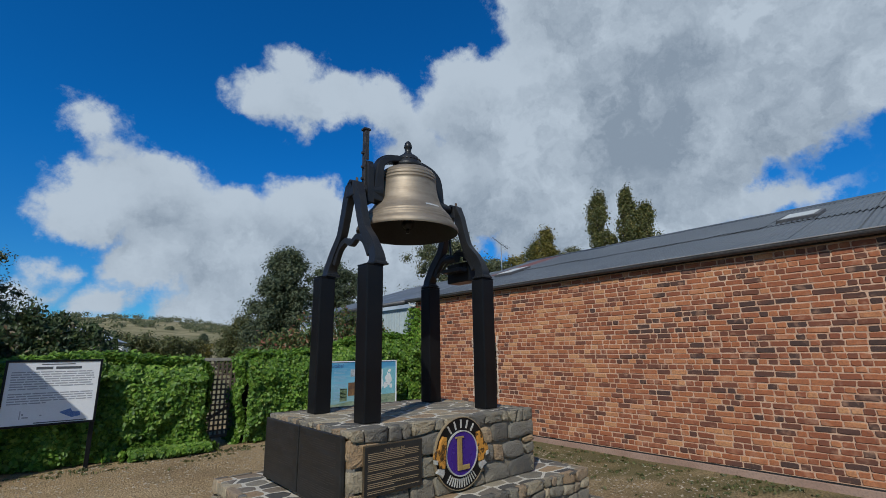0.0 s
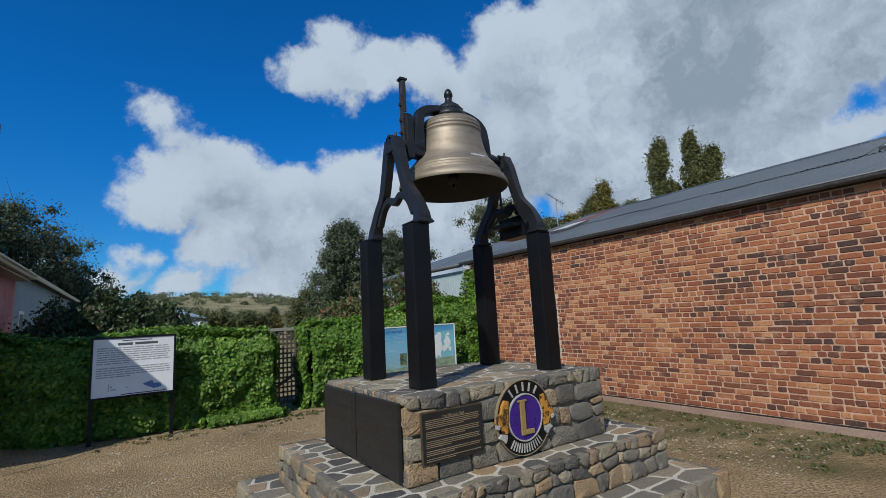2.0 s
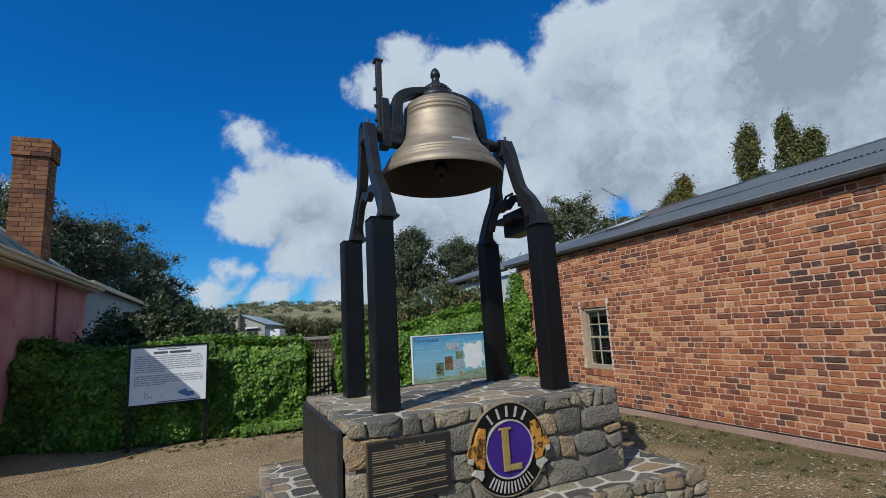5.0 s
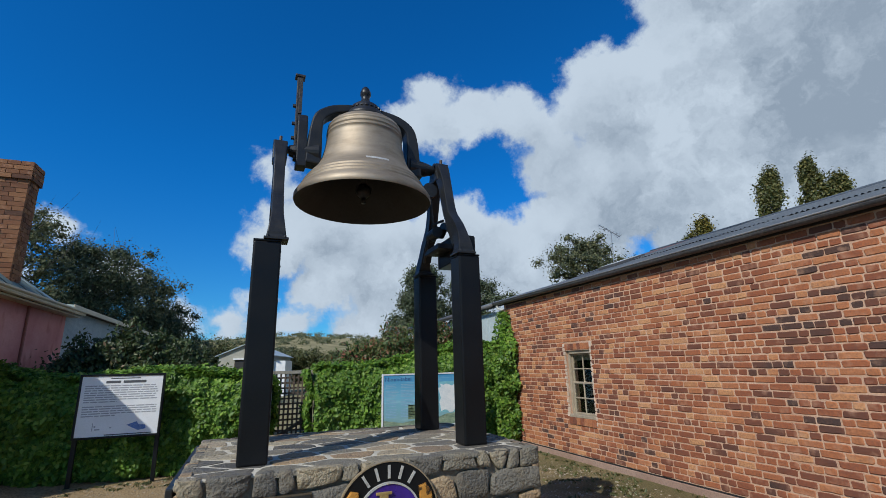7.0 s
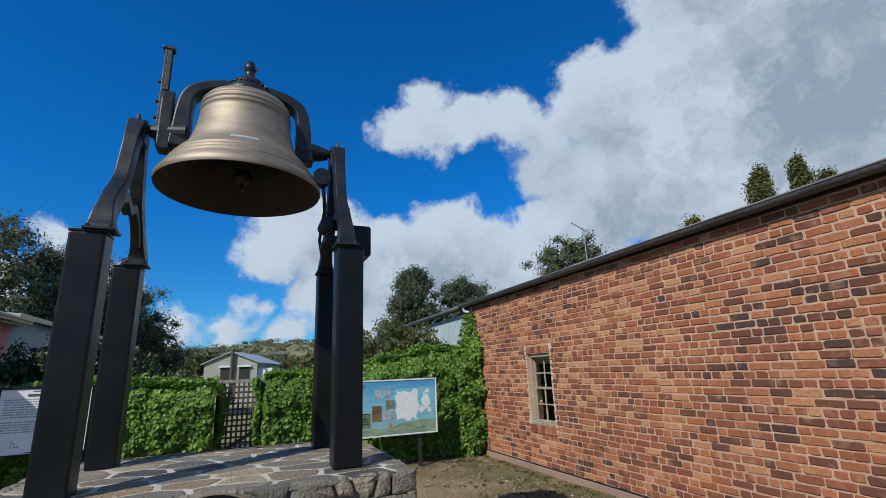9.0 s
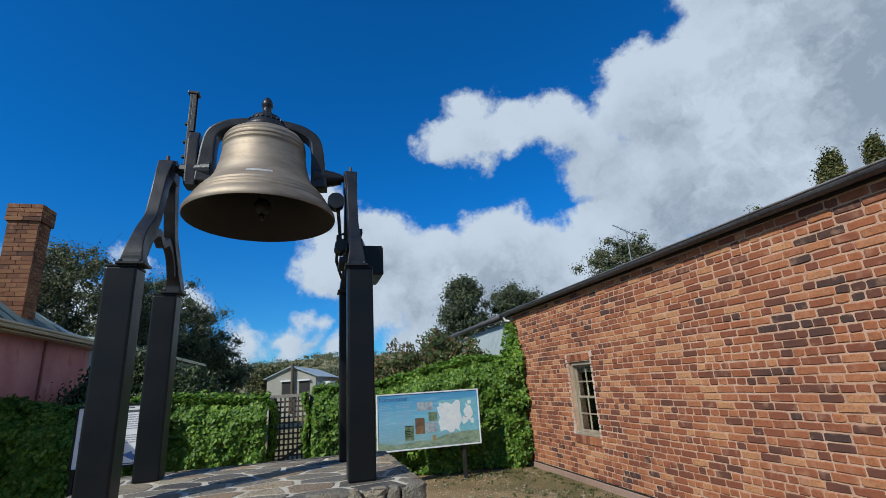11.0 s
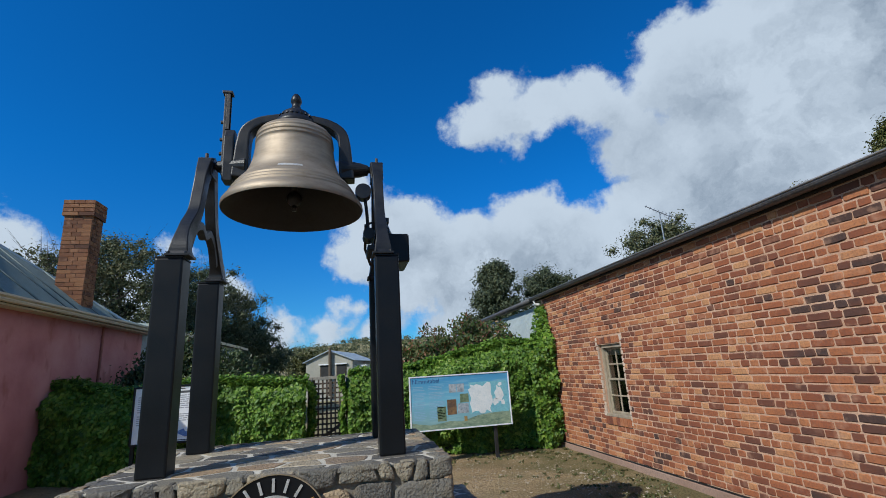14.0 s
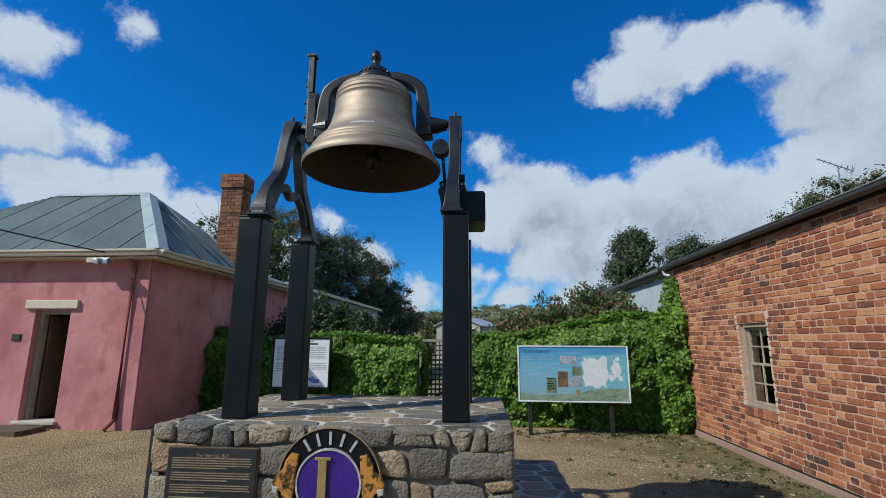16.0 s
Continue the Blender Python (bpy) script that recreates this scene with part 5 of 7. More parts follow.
def stone_block(name, label, x0, x1, y0, y1, z0, z1, cell, seed, gap, inner=None, squash=1.3, sides="fblr"):
    t = thing(name, label, "stonework", at=(0, 0, 0))
    g, gt = 0.030, 0.008
    part("mortar_core", boxed(x0 + g, y0 + g, z0 - 0.02, x1 - g, y1 - g, z1 - gt - 0.014), M_BED, t, "dark joints")
    part("mortar_top", boxed(x0 + 0.02, y0 + 0.02, z1 - gt - 0.0135, x1 - 0.02, y1 - 0.02, z1 - gt, bevel=0.004), M_JOINT, t, "pale cement joints")
    rng = random.Random(seed)
    h = z1 - z0
    if "f" in sides:
        lay_stones(t, x1 - x0, h, lambda u, v, w: (x0 + u, y0 + g - w, z0 + v), cell, rng, gap, g + 0.004, rough=0.014, coursed=True)
    if "b" in sides:
        lay_stones(t, x1 - x0, h, lambda u, v, w: (x1 - u, y1 - g + w, z0 + v), cell * 1.5, rng, gap, g + 0.004, rough=0.014, coursed=True)
    if "l" in sides:
        lay_stones(t, y1 - y0, h, lambda u, v, w: (x0 + g - w, y1 - u, z0 + v), cell, rng, gap, g + 0.004, rough=0.014, coursed=True)
    if "r" in sides:
        lay_stones(t, y1 - y0, h, lambda u, v, w: (x1 - g + w, y0 + u, z0 + v), cell, rng, gap, g + 0.004, rough=0.014, coursed=True)
    # paved top; nothing is laid under the block that stands on it
    holes = [] if inner is None else [(inner[0] - x0 + 0.05, inner[1] - x0 - 0.05, inner[2] - y0 + 0.05, inner[3] - y0 - 0.05)]
    lay_stones(t, x1 - x0, y1 - y0, lambda u, v, w: (x0 + u, y0 + v, z1 - gt + w), cell * 1.4, rng, 0.024, gt - 0.004, 1.5, 0.002, holes)
    return t


stone_block("lower_stone_step", "low step of grey field stone laid in pale cement", TX0, TX1, TY0, TY1, 0.0, TZ, 0.17, 21, 0.016, (SX0, SX1, SY0, SY1))
stone_block("upper_stone_step", "broad step of grey and brown field stone round the plinth", SX0, SX1, SY0, SY1, TZ, SZ, 0.118, 22, 0.010, (PX0, PX1, PY0, PY1))
plinth = stone_block("stone_plinth", "rubble stone plinth with a crazy-paved top", PX0, PX1, PY0, PY1, SZ, PZ, 0.132, 23, 0.009)


def text_bars(parent, place, w, h, rows, mat, rng, left=0.06, top=0.12, bottom=0.06, size=0.45, name="text_line", gaps=()):
    """Writing too small to read: one plain bar for each line."""
    step = (1 - top - bottom) / rows
    for i in range(rows):
        if i in gaps:
            continue
        v = 1 - top - step * (i + 0.5)
        e = 1 - left - (rng.uniform(0.15, 0.5) if (i + 1) in gaps or i == rows - 1 else rng.uniform(0, 0.03))
        bm = bmesh.new()
        prism(bm, [(left * w, (v - step * size / 2) * h), (e * w, (v - step * size / 2) * h), (e * w, (v + step * size / 2) * h), (left * w, (v + step * size / 2) * h)], place, 0.0015)
        part(name, bm, mat, parent)


def build_plaques():
    rng = random.Random(5)
    # two tall dark panels on the left face
    ym = (PY0 + PY1) / 2
    for a, b in ((PY0 + 0.03, ym - 0.012), (ym + 0.012, PY1 - 0.02)):
        p = thing("bronze_plaque", "tall dark bronze plaque of worn raised lettering on the plinth", "plaque", "tall bronze plaques")
        z0, z1 = SZ + 0.035, PZ - 0.035
        part("plate", boxed(PX0 - 0.045, a, z0, PX0 - 0.012, b, z1, bevel=0.006), M_PLAQUE, p)
        w, h = b - a, z1 - z0
        text_bars(p, lambda u, v, t, a=a, b=b: (PX0 - 0.0455 - t, b - u, z0 + v), w, h, 26, M_PLAQUE_DIM, rng, 0.08, 0.10, 0.08, 0.35, gaps=(5, 12, 19))
    # front plaque
    p = thing("bronze_plaque", "rectangular dark bronze plaque with rows of fine lettering", "plaque")
    x0, x1, z0, z1 = 1.832, 2.345, 0.636, 0.975
    part("rim", boxed(x0, PY0 - 0.022, z0, x1, PY0 - 0.002, z1, bevel=0.004), M_PLAQUE_EDGE, p)
    part("plate", boxed(x0 + 0.008, PY0 - 0.026, z0 + 0.008, x1 - 0.008, PY0 - 0.021, z1 - 0.008), M_PLAQUE, p)
    place = lambda u, v, t: (x0 + u, PY0 - 0.0265 - t, z0 + v)
    text_bars(p, place, x1 - x0, z1 - z0, 22, M_PLAQUE_TEXT, rng, 0.06, 0.15, 0.05, 0.42, gaps=(5, 10, 15, 19))
    title = bpy.data.curves.new("title", "FONT")
    title.body, title.size, title.extrude, title.align_x = "The Nimmity Bell", 0.026, 0.001, "CENTER"
    me_ob = bpy.data.objects.new("title", title)
    scene.collection.objects.link(me_ob)
    me_ob.parent = p
    me_ob.matrix_basis = Matrix.Translation(((x0 + x1) / 2, PY0 - 0.0275, z1 - 0.052)) @ pose(0, 0, 0, 90, 0, 0)
    title.materials.append(M_PLAQUE_TEXT)


M_PLAQUE_TEXT = worn("raised_bronze_letters", (0.27, 0.205, 0.12), (0.38, 0.30, 0.19), None, 12.0, 90.0, 0.5, 0.4, bump_s=0.1)
M_PLAQUE_DIM = worn("worn_raised_letters", (0.028, 0.024, 0.02), (0.04, 0.034, 0.028), None, 12.0, 90.0, 0.5, bump_s=0.1)
build_plaques()


def build_emblem():
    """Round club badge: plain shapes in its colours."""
    e = thing("round_badge", "round enamel badge in purple, black, gold and amber with cast heads", "badge")
    cx, cz, R = 2.742, 0.812, 0.278
    y = PY0 - 0.012

    def disc(r0, r1, d0, d1, name, mat, seg=48, parent=e):
        bm = bmesh.new()
        rings = []
        for r, d in ((r0, d0), (r0, d1), (r1, d1), (r1, d0)):
            rings.append([bm.verts.new((cx + max(r, 0.0005) * math.cos(2 * math.pi * k / seg), y - d, cz + max(r, 0.0005) * math.sin(2 * math.pi * k / seg))) for k in range(seg)])
        for a, b in zip(rings, rings[1:] + rings[:1]):
            for k in range(seg):
                bm.faces.new((a[k], a[(k + 1) % seg], b[(k + 1) % seg], b[k]))
        bmesh.ops.recalc_face_normals(bm, faces=bm.faces)
        return part(name, bm, mat, parent)

    disc(0, R, 0.0, 0.022, "backing", M_BLACK)
    disc(R - 0.004, R + 0.002, 0.0, 0.028, "outer_rim", M_PLAQUE_TEXT)
    disc(0, 0.168, 0.022, 0.032, "purple_disc", M_PURPLE)
    disc(0.166, 0.176, 0.022, 0.038, "inner_rim", M_SILVER)
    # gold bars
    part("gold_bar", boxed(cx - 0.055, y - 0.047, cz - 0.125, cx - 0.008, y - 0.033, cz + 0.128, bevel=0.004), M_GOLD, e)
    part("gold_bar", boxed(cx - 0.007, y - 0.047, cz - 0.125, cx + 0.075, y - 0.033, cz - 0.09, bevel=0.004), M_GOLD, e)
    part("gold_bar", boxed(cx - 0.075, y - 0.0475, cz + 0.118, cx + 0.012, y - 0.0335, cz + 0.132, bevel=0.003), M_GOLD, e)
    # ring marks
    for a0, a1, n in ((124, 56, 5), (-128, -52, 13)):
        for i in range(n):
            a = radians(a0 + (a1 - a0) * i / (n - 1))
            bm = bmesh.new()
            hw = 0.004 if n > 5 else 0.007
            box(bm, -hw, -0.004, 0.192, hw, 0.004, 0.258)
            bmesh.ops.transform(bm, matrix=Matrix.Translation((cx, y - 0.025, cz)) @ Matrix.Rotation(-(a - math.pi / 2), 4, "Y"), verts=bm.verts)
            part("ring_mark", bm, M_SILVER, e)
    # cast heads at the two sides, as plain lumps
    for s in (-1, 1):
        bm = bmesh.new()
        out = [(0.165, 0.14), (0.205, 0.15), (0.235, 0.11), (0.245, 0.07), (0.285, 0.035), (0.30, 0.005), (0.285, -0.03), (0.25, -0.04), (0.235, -0.08), (0.19, -0.09), (0.178, -0.02)]
        prism(bm, [(cx + s * u, cz + v) for u, v in out], lambda a, b, w: (a, y - 0.018 - w, b), 0.026, 0.006)
        part("cast_head", bm, M_MANE, e, "amber and black painted cast head")
        bm = bmesh.new()
        prism(bm, [(cx + s * u, cz + v) for u, v in [(0.262, -0.018), (0.296, -0.012), (0.295, -0.042), (0.268, -0.05)]], lambda a, b, w: (a, y - 0.022 - w, b), 0.026, 0.004)
        part("muzzle", bm, M_SILVER, e)
        bm = bmesh.new()
        prism(bm, [(cx + s * u, cz + v) for u, v in [(0.195, -0.095), (0.25, -0.085), (0.278, -0.11), (0.24, -0.13), (0.215, -0.155), (0.195, -0.13)]], lambda a, b, w: (a, y - 0.018 - w, b), 0.024, 0.005)
        part("tail_tuft", bm, M_SILVER, e, "silver and blue cast tuft")


build_emblem()


# ---- posts and bell ----
def build_posts():
    for x in POST_X:
        for y in POST_Y:
            p = thing("steel_post", "tall square black-painted steel post with a flat cap", "post", "bell frame posts", at=(x, y, PZ))
            h = POST_TOP - PZ
            w = POST_W / 2
            part("shaft", boxed(-w, -w, -0.005, w, w, h - 0.012, bevel=0.012), M_BLACK, p)
            part("cap", boxed(-w - 0.001, -w - 0.001, h - 0.0125, w + 0.001, w + 0.001, h, bevel=0.003), M_BLACK, p)


build_posts()


def build_stand(x, name):
    """Cast A-shaped stand in the y-z plane with an arched web between its legs."""
    st = thing(name, "black cast-iron A-shaped bell stand bolted on two posts", "bell stand", "bell stands")
    yc = BELL.y
    for s in (-1, 1):
        foot = abs(POST_Y[1] - POST_Y[0]) / 2
        path = spline([(s * foot, 2.355), (s * (foot - 0.005), 2.43), (s * (foot - 0.075), 2.56), (s * (foot - 0.205), 2.71), (s * (foot - 0.27), 2.88), (s * (foot - 0.32), 3.04), (s * 0.035, 3.18)], 6)
        n = len(path)
        bm = bmesh.new()
        rings = []
        for i, (u, v) in enumerate(path):
            p0, p1 = path[max(i - 1, 0)], path[min(i + 1, n - 1)]
            k = i / (n - 1)
            du, dv = p1[0] - p0[0], p1[1] - p0[1]
            ln = math.hypot(du, dv)
            hw = (0.062 if i < 3 else 0.046 + 0.010 * abs(2 * k - 1))
            hd = 0.037 + 0.030 * max(0.0, 1 - k / 0.30) ** 1.2 + 0.012 * max(0.0, (k - 0.8) / 0.2)
            a, b = -dv / ln * hw, du / ln * hw
            rings.append([bm.verts.new((x + sx * hd, yc + u + q * a, v + q * b)) for sx, q in ((-1, -1), (1, -1), (1, 1), (-1, 1))])
        for r0, r1 in zip(rings, rings[1:]):
            for q in range(4):
                bm.faces.new((r0[q], r0[(q + 1) % 4], r1[(q + 1) % 4], r1[q]))
        bm.faces.new(rings[0][::-1])
        bm.faces.new(rings[-1])
        bmesh.ops.recalc_face_normals(bm, faces=bm.faces)
        sharp = [e for e in bm.edges if len(e.link_faces) == 2 and e.calc_face_angle() > 0.9]
        bmesh.ops.bevel(bm, geom=sharp, offset=0.006, segments=2, affect="EDGES", profile=0.6)
        part("leg", bm, M_IRON, st)
        part("foot", boxed(x - 0.072, yc + s * foot - 0.072, 2.35, x + 0.072, yc + s * foot + 0.072, 2.366, bevel=0.003), M_IRON, st)
        for dx in (-0.05, 0.05):
            part("bolt", cyl(bmesh.new(), (x + dx, yc + s * foot - 0.066, 2.364), (x + dx, yc + s * foot - 0.066, 2.376), 0.009, seg=6), M_IRON, st)
    arch = spline([(-0.32, 2.46), (-0.23, 2.60), (-0.11, 2.66), (-0.045, 2.635), (0.0, 2.615), (0.045, 2.635), (0.11, 2.66), (0.23, 2.60), (0.32, 2.46)], 5)
    bm = bmesh.new()
    prism(bm, ribbon(arch, [0.055] * len(arch)), lambda u, v, w: (x - 0.026 + w, yc + u, v), 0.052, 0.006)
    part("web_arch", bm, M_IRON, st)
    bm = bmesh.new()
    prism(bm, [(-0.075, 3.07), (0.075, 3.07), (0.062, 3.17), (0.055, 3.22), (-0.055, 3.22), (-0.062, 3.17)], lambda u, v, w: (x - 0.05 + w, yc + u, v), 0.10, 0.01)
    part("bearing_block", bm, M_IRON, st)
    part("bearing_cap", cyl(bmesh.new(), (x - 0.05, yc, 3.195), (x + 0.05, yc, 3.195), 0.043, seg=16), M_IRON, st)
    for dy in (-0.045, 0.045):
        part("bolt", cyl(bmesh.new(), (x, yc + dy, 3.215), (x, yc + dy, 3.255), 0.012, seg=6), M_RUSTY, st)
    return st


build_stand(2.10, "bell_stand")
build_stand(3.37, "bell_stand")


def build_bell():
    b = thing("bell", "large old bronze church bell with moulded bands, hung open", "bell")
    lip = 2.806
    prof = [(0.528, lip), (0.533, lip + 0.012), (0.530, lip + 0.035), (0.512, lip + 0.062), (0.490, lip + 0.085), (0.484, lip + 0.095), (0.487, lip + 0.100), (0.480, lip + 0.108), (0.468, lip + 0.122), (0.471, lip + 0.128), (0.463, lip + 0.136), (0.450, lip + 0.150), (0.452, lip + 0.156), (0.444, lip + 0.163), (0.418, lip + 0.195), (0.388, lip + 0.235), (0.362, lip + 0.28), (0.342, lip + 0.33), (0.328, lip + 0.38), (0.318, lip + 0.43), (0.311, lip + 0.48), (0.308, lip + 0.505), (0.314, lip + 0.510), (0.314, lip + 0.518), (0.307, lip + 0.523), (0.306, lip + 0.538), (0.311, lip + 0.542), (0.311, lip + 0.550), (0.304, lip + 0.555), (0.302, lip + 0.572), (0.306, lip + 0.577), (0.304, lip + 0.585), (0.294, lip + 0.592), (0.284, lip + 0.612), (0.255, lip + 0.632), (0.18, lip + 0.648), (0.05, lip + 0.655)]
    prof = [(r * (0.98 if z < lip + 0.2 else 0.955), lip + (z - lip) * 1.06) for r, z in prof]
    part("shell", lathe(bmesh.new(), prof, BELL, 96), M_BRONZE, b, smooth=True)
    # inner wall, coloured near-black to carry the shade of the hollow
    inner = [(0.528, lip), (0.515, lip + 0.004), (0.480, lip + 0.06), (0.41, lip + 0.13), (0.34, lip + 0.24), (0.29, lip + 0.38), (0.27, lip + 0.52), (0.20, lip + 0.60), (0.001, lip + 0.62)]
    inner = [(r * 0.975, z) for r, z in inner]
    part("inside", lathe(bmesh.new(), inner, BELL, 96), M_BELL_IN, b, "dark inside of the bell, shade put into its colour", smooth=True)
    # clapper
    bm = bmesh.new()
    tube(bm, [(BELL.x, BELL.y, lip + 0.60), (BELL.x, BELL.y, lip + 0.14)], 0.022, 10)
    bmesh.ops.create_uvsphere(bm, u_segments=16, v_segments=10, radius=0.06, matrix=Matrix.Translation((BELL.x, BELL.y, lip + 0.11)))
    tube(bm, [(BELL.x, BELL.y, lip + 0.06), (BELL.x, BELL.y, lip + 0.01)], 0.018, 8)
    part("clapper", bm, M_IRON, b, smooth=True)
    bm = bmesh.new()
    tube(bm, [(BELL.x - 0.07, BELL.y - 0.1, lip + 0.33), (BELL.x + 0.10, BELL.y - 0.08, lip + 0.30)], 0.02, 8)
    part("spring_clip", bm, M_METAL, b)
    # bright mark on the waist
    bm = bmesh.new()
    a0 = math.atan2(-3.3, 0.1)
    n = 10
    row = []
    for k in range(n + 1):
        a = a0 + (k / n - 0.5) * 0.42
        row.append([bm.verts.new((BELL.x + r * math.cos(a), BELL.y + r * math.sin(a), z)) for r, z in ((0.4085, lip + 0.207), (0.3905, lip + 0.231))])
    for p, q in zip(row, row[1:]):
        bm.faces.new((p[0], q[0], q[1], p[1]))
    part("bright_mark", bm, M_SILVER, b, "thin bright streak")
    # yoke: an arm each side bent over the shoulder, with hub and axle
    yk = thing("bell_yoke", "black cast-iron yoke arched over the bell with a domed hub", "yoke")
    for s in (-1, 1):
        path = spline([(s * 0.04, 3.59), (s * 0.16, 3.575), (s * 0.275, 3.54), (s * 0.36, 3.47), (s * 0.385, 3.36), (s * 0.392, 3.22), (s * 0.40, 3.07)], 6)
        n = len(path)
        wid = [0.058 + 0.07 * (i / n) ** 1.6 for i in range(n)]
        bm = bmesh.new()
        prism(bm, ribbon(path, wid), lambda u, v, w: (BELL.x + u, BELL.y - 0.065 + w, v), 0.13, 0.012)
        part("arm", bm, M_IRON, yk)
        bm = bmesh.new()
        prism(bm, ribbon([(u + s * 0.02 * min(1, i / 8), v + 0.035) for i, (u, v) in enumerate(path[:-8])], [0.03] * (n - 8)), lambda u, v, w: (BELL.x + u, BELL.y - 0.018 + w, v), 0.036, 0.006)
        part("arm_rib", bm, M_IRON, yk)
        bm = bmesh.new()
        cyl(bm, (BELL.x + s * 0.36, BELL.y, AXLE_Z), (BELL.x + s * 0.50, BELL.y, AXLE_Z), 0.085, 0.058, 20)
        cyl(bm, (BELL.x + s * 0.499, BELL.y, AXLE_Z), (BELL.x + s * 0.57, BELL.y, AXLE_Z), 0.06, 0.04, 18)
        cyl(bm, (BELL.x + s * 0.569, BELL.y, AXLE_Z + 0.005), (BELL.x + s * 0.685, BELL.y, AXLE_Z + 0.005), 0.028, None, 14)
        part("axle", bm, M_IRON, yk, smooth=False)
    hub = [(0.158, 3.515), (0.168, 3.53), (0.158, 3.555), (0.135, 3.59), (0.118, 3.625), (0.11, 3.64), (0.085, 3.66), (0.055, 3.68), (0.040, 3.70), (0.034, 3.715), (0.034, 3.745), (0.043, 3.755), (0.043, 3.78), (0.036, 3.80), (0.030, 3.815), (0.018, 3.83), (0.001, 3.837)]
    part("hub", lathe(bmesh.new(), hub, BELL, 40), M_IRON, yk, smooth=True)
    for k in range(22):
        a = 2 * math.pi * k / 22
        bm = bmesh.new()
        box(bm, -0.010, -0.006, -0.010, 0.010, 0.006, 0.010, 0.003)
        bmesh.ops.transform(bm, matrix=Matrix.Translation((BELL.x + 0.134 * math.cos(a), BELL.y + 0.134 * math.sin(a), 3.60)) @ Matrix.Rotation(a + math.pi / 2, 4, "Z") @ Matrix.Rotation(radians(-18), 4, "X"), verts=bm.verts)
        part("hub_stud", bm, M_IRON, yk)
    # lever on the left end of the axle
    lv = thing("ringing_lever", "upright rusty iron ringing lever fixed beside the yoke", "lever")
    lx = BELL.x - 0.462
    bm = bmesh.new()
    prism(bm, [(-0.065, 3.04), (0.055, 3.04), (0.068, 3.16), (0.055, 3.38), (0.032, 3.47), (-0.03, 3.47), (-0.062, 3.40)], lambda u, v, w: (lx - 0.06 + w, BELL.y + u, v), 0.075, 0.01)
    part("lever_plate", bm, M_IRON, lv)
    bm = bmesh.new()
    box(bm, lx - 0.078, BELL.y - 0.028, 3.10, lx - 0.061, BELL.y + 0.028, 3.80, 0.003)
    box(bm, lx - 0.061, BELL.y - 0.028, 3.48, lx - 0.035, BELL.y - 0.018, 3.80, 0.002)
    box(bm, lx - 0.061, BELL.y + 0.018, 3.48, lx - 0.035, BELL.y + 0.028, 3.80, 0.002)
    part("lever_arm", bm, M_LEVER, lv)
    part("lever_tip", boxed(lx - 0.095, BELL.y - 0.035, 3.795, lx - 0.02, BELL.y + 0.035, 3.815, bevel=0.004), M_LEVER, lv)
    for z in (3.16, 3.28, 3.40, 3.55):
        part("lever_bolt", cyl(bmesh.new(), (lx - 0.10, BELL.y, z), (lx - 0.07, BELL.y, z), 0.016, seg=6), M_LEVER, lv)
    # electric striker on the right stand
    sk = thing("bell_striker", "black boxed electric striker with a round hammer on the stand", "striker")
    x = 3.37
    part("motor_box", boxed(x + 0.036, BELL.y - 0.20, 2.36, x + 0.21, BELL.y + 0.16, 2.575, bevel=0.008), M_BLACK, sk)
    part("box_lid", boxed(x + 0.2105, BELL.y - 0.19, 2.37, x + 0.217, BELL.y + 0.15, 2.565, bevel=0.002), M_BLACK, sk)
    part("bracket", boxed(x - 0.09, BELL.y - 0.17, 2.46, x + 0.0355, BELL.y + 0.12, 2.50, bevel=0.004), M_IRON, sk)
    bm = bmesh.new()
    tube(bm, [(x - 0.07, BELL.y - 0.03, 2.55), (x - 0.085, BELL.y - 0.03, 2.80), (x - 0.10, BELL.y - 0.03, 2.965)], 0.013, 8)
    part("hammer_arm", bm, M_IRON, sk)
    part("hammer_head", cyl(bmesh.new(), (x - 0.11, BELL.y - 0.075, 2.965), (x - 0.11, BELL.y + 0.015, 2.965), 0.062, seg=24), M_IRON, sk)
    part("solenoid", cyl(bmesh.new(), (x - 0.075, BELL.y - 0.13, 2.60), (x - 0.075, BELL.y + 0.03, 2.60), 0.045, seg=16), M_IRON, sk)
    bm = bmesh.new()
    tube(bm, [(x + 0.035, BELL.y - 0.1, 2.74), (x + 0.11, BELL.y - 0.1, 2.55)], 0.010, 8)
    part("return_spring", bm, M_METAL, sk)
    for zz in (2.51, 2.59, 2.67):
        part("terminal", boxed(x + 0.035, BELL.y - 0.16, zz, x + 0.075, BELL.y - 0.10, zz + 0.045, bevel=0.006), M_IRON, sk)
    bm = bmesh.new()
    tube(bm, [(x - 0.02, BELL.y - 0.12, 2.70), (x - 0.10, BELL.y - 0.14, 2.66), (x - 0.10, 3.80, 2.52), (x - 0.05, 4.0, 2.44)], 0.011, 8)
    part("cable", bm, M_DARK, sk)


build_bell()


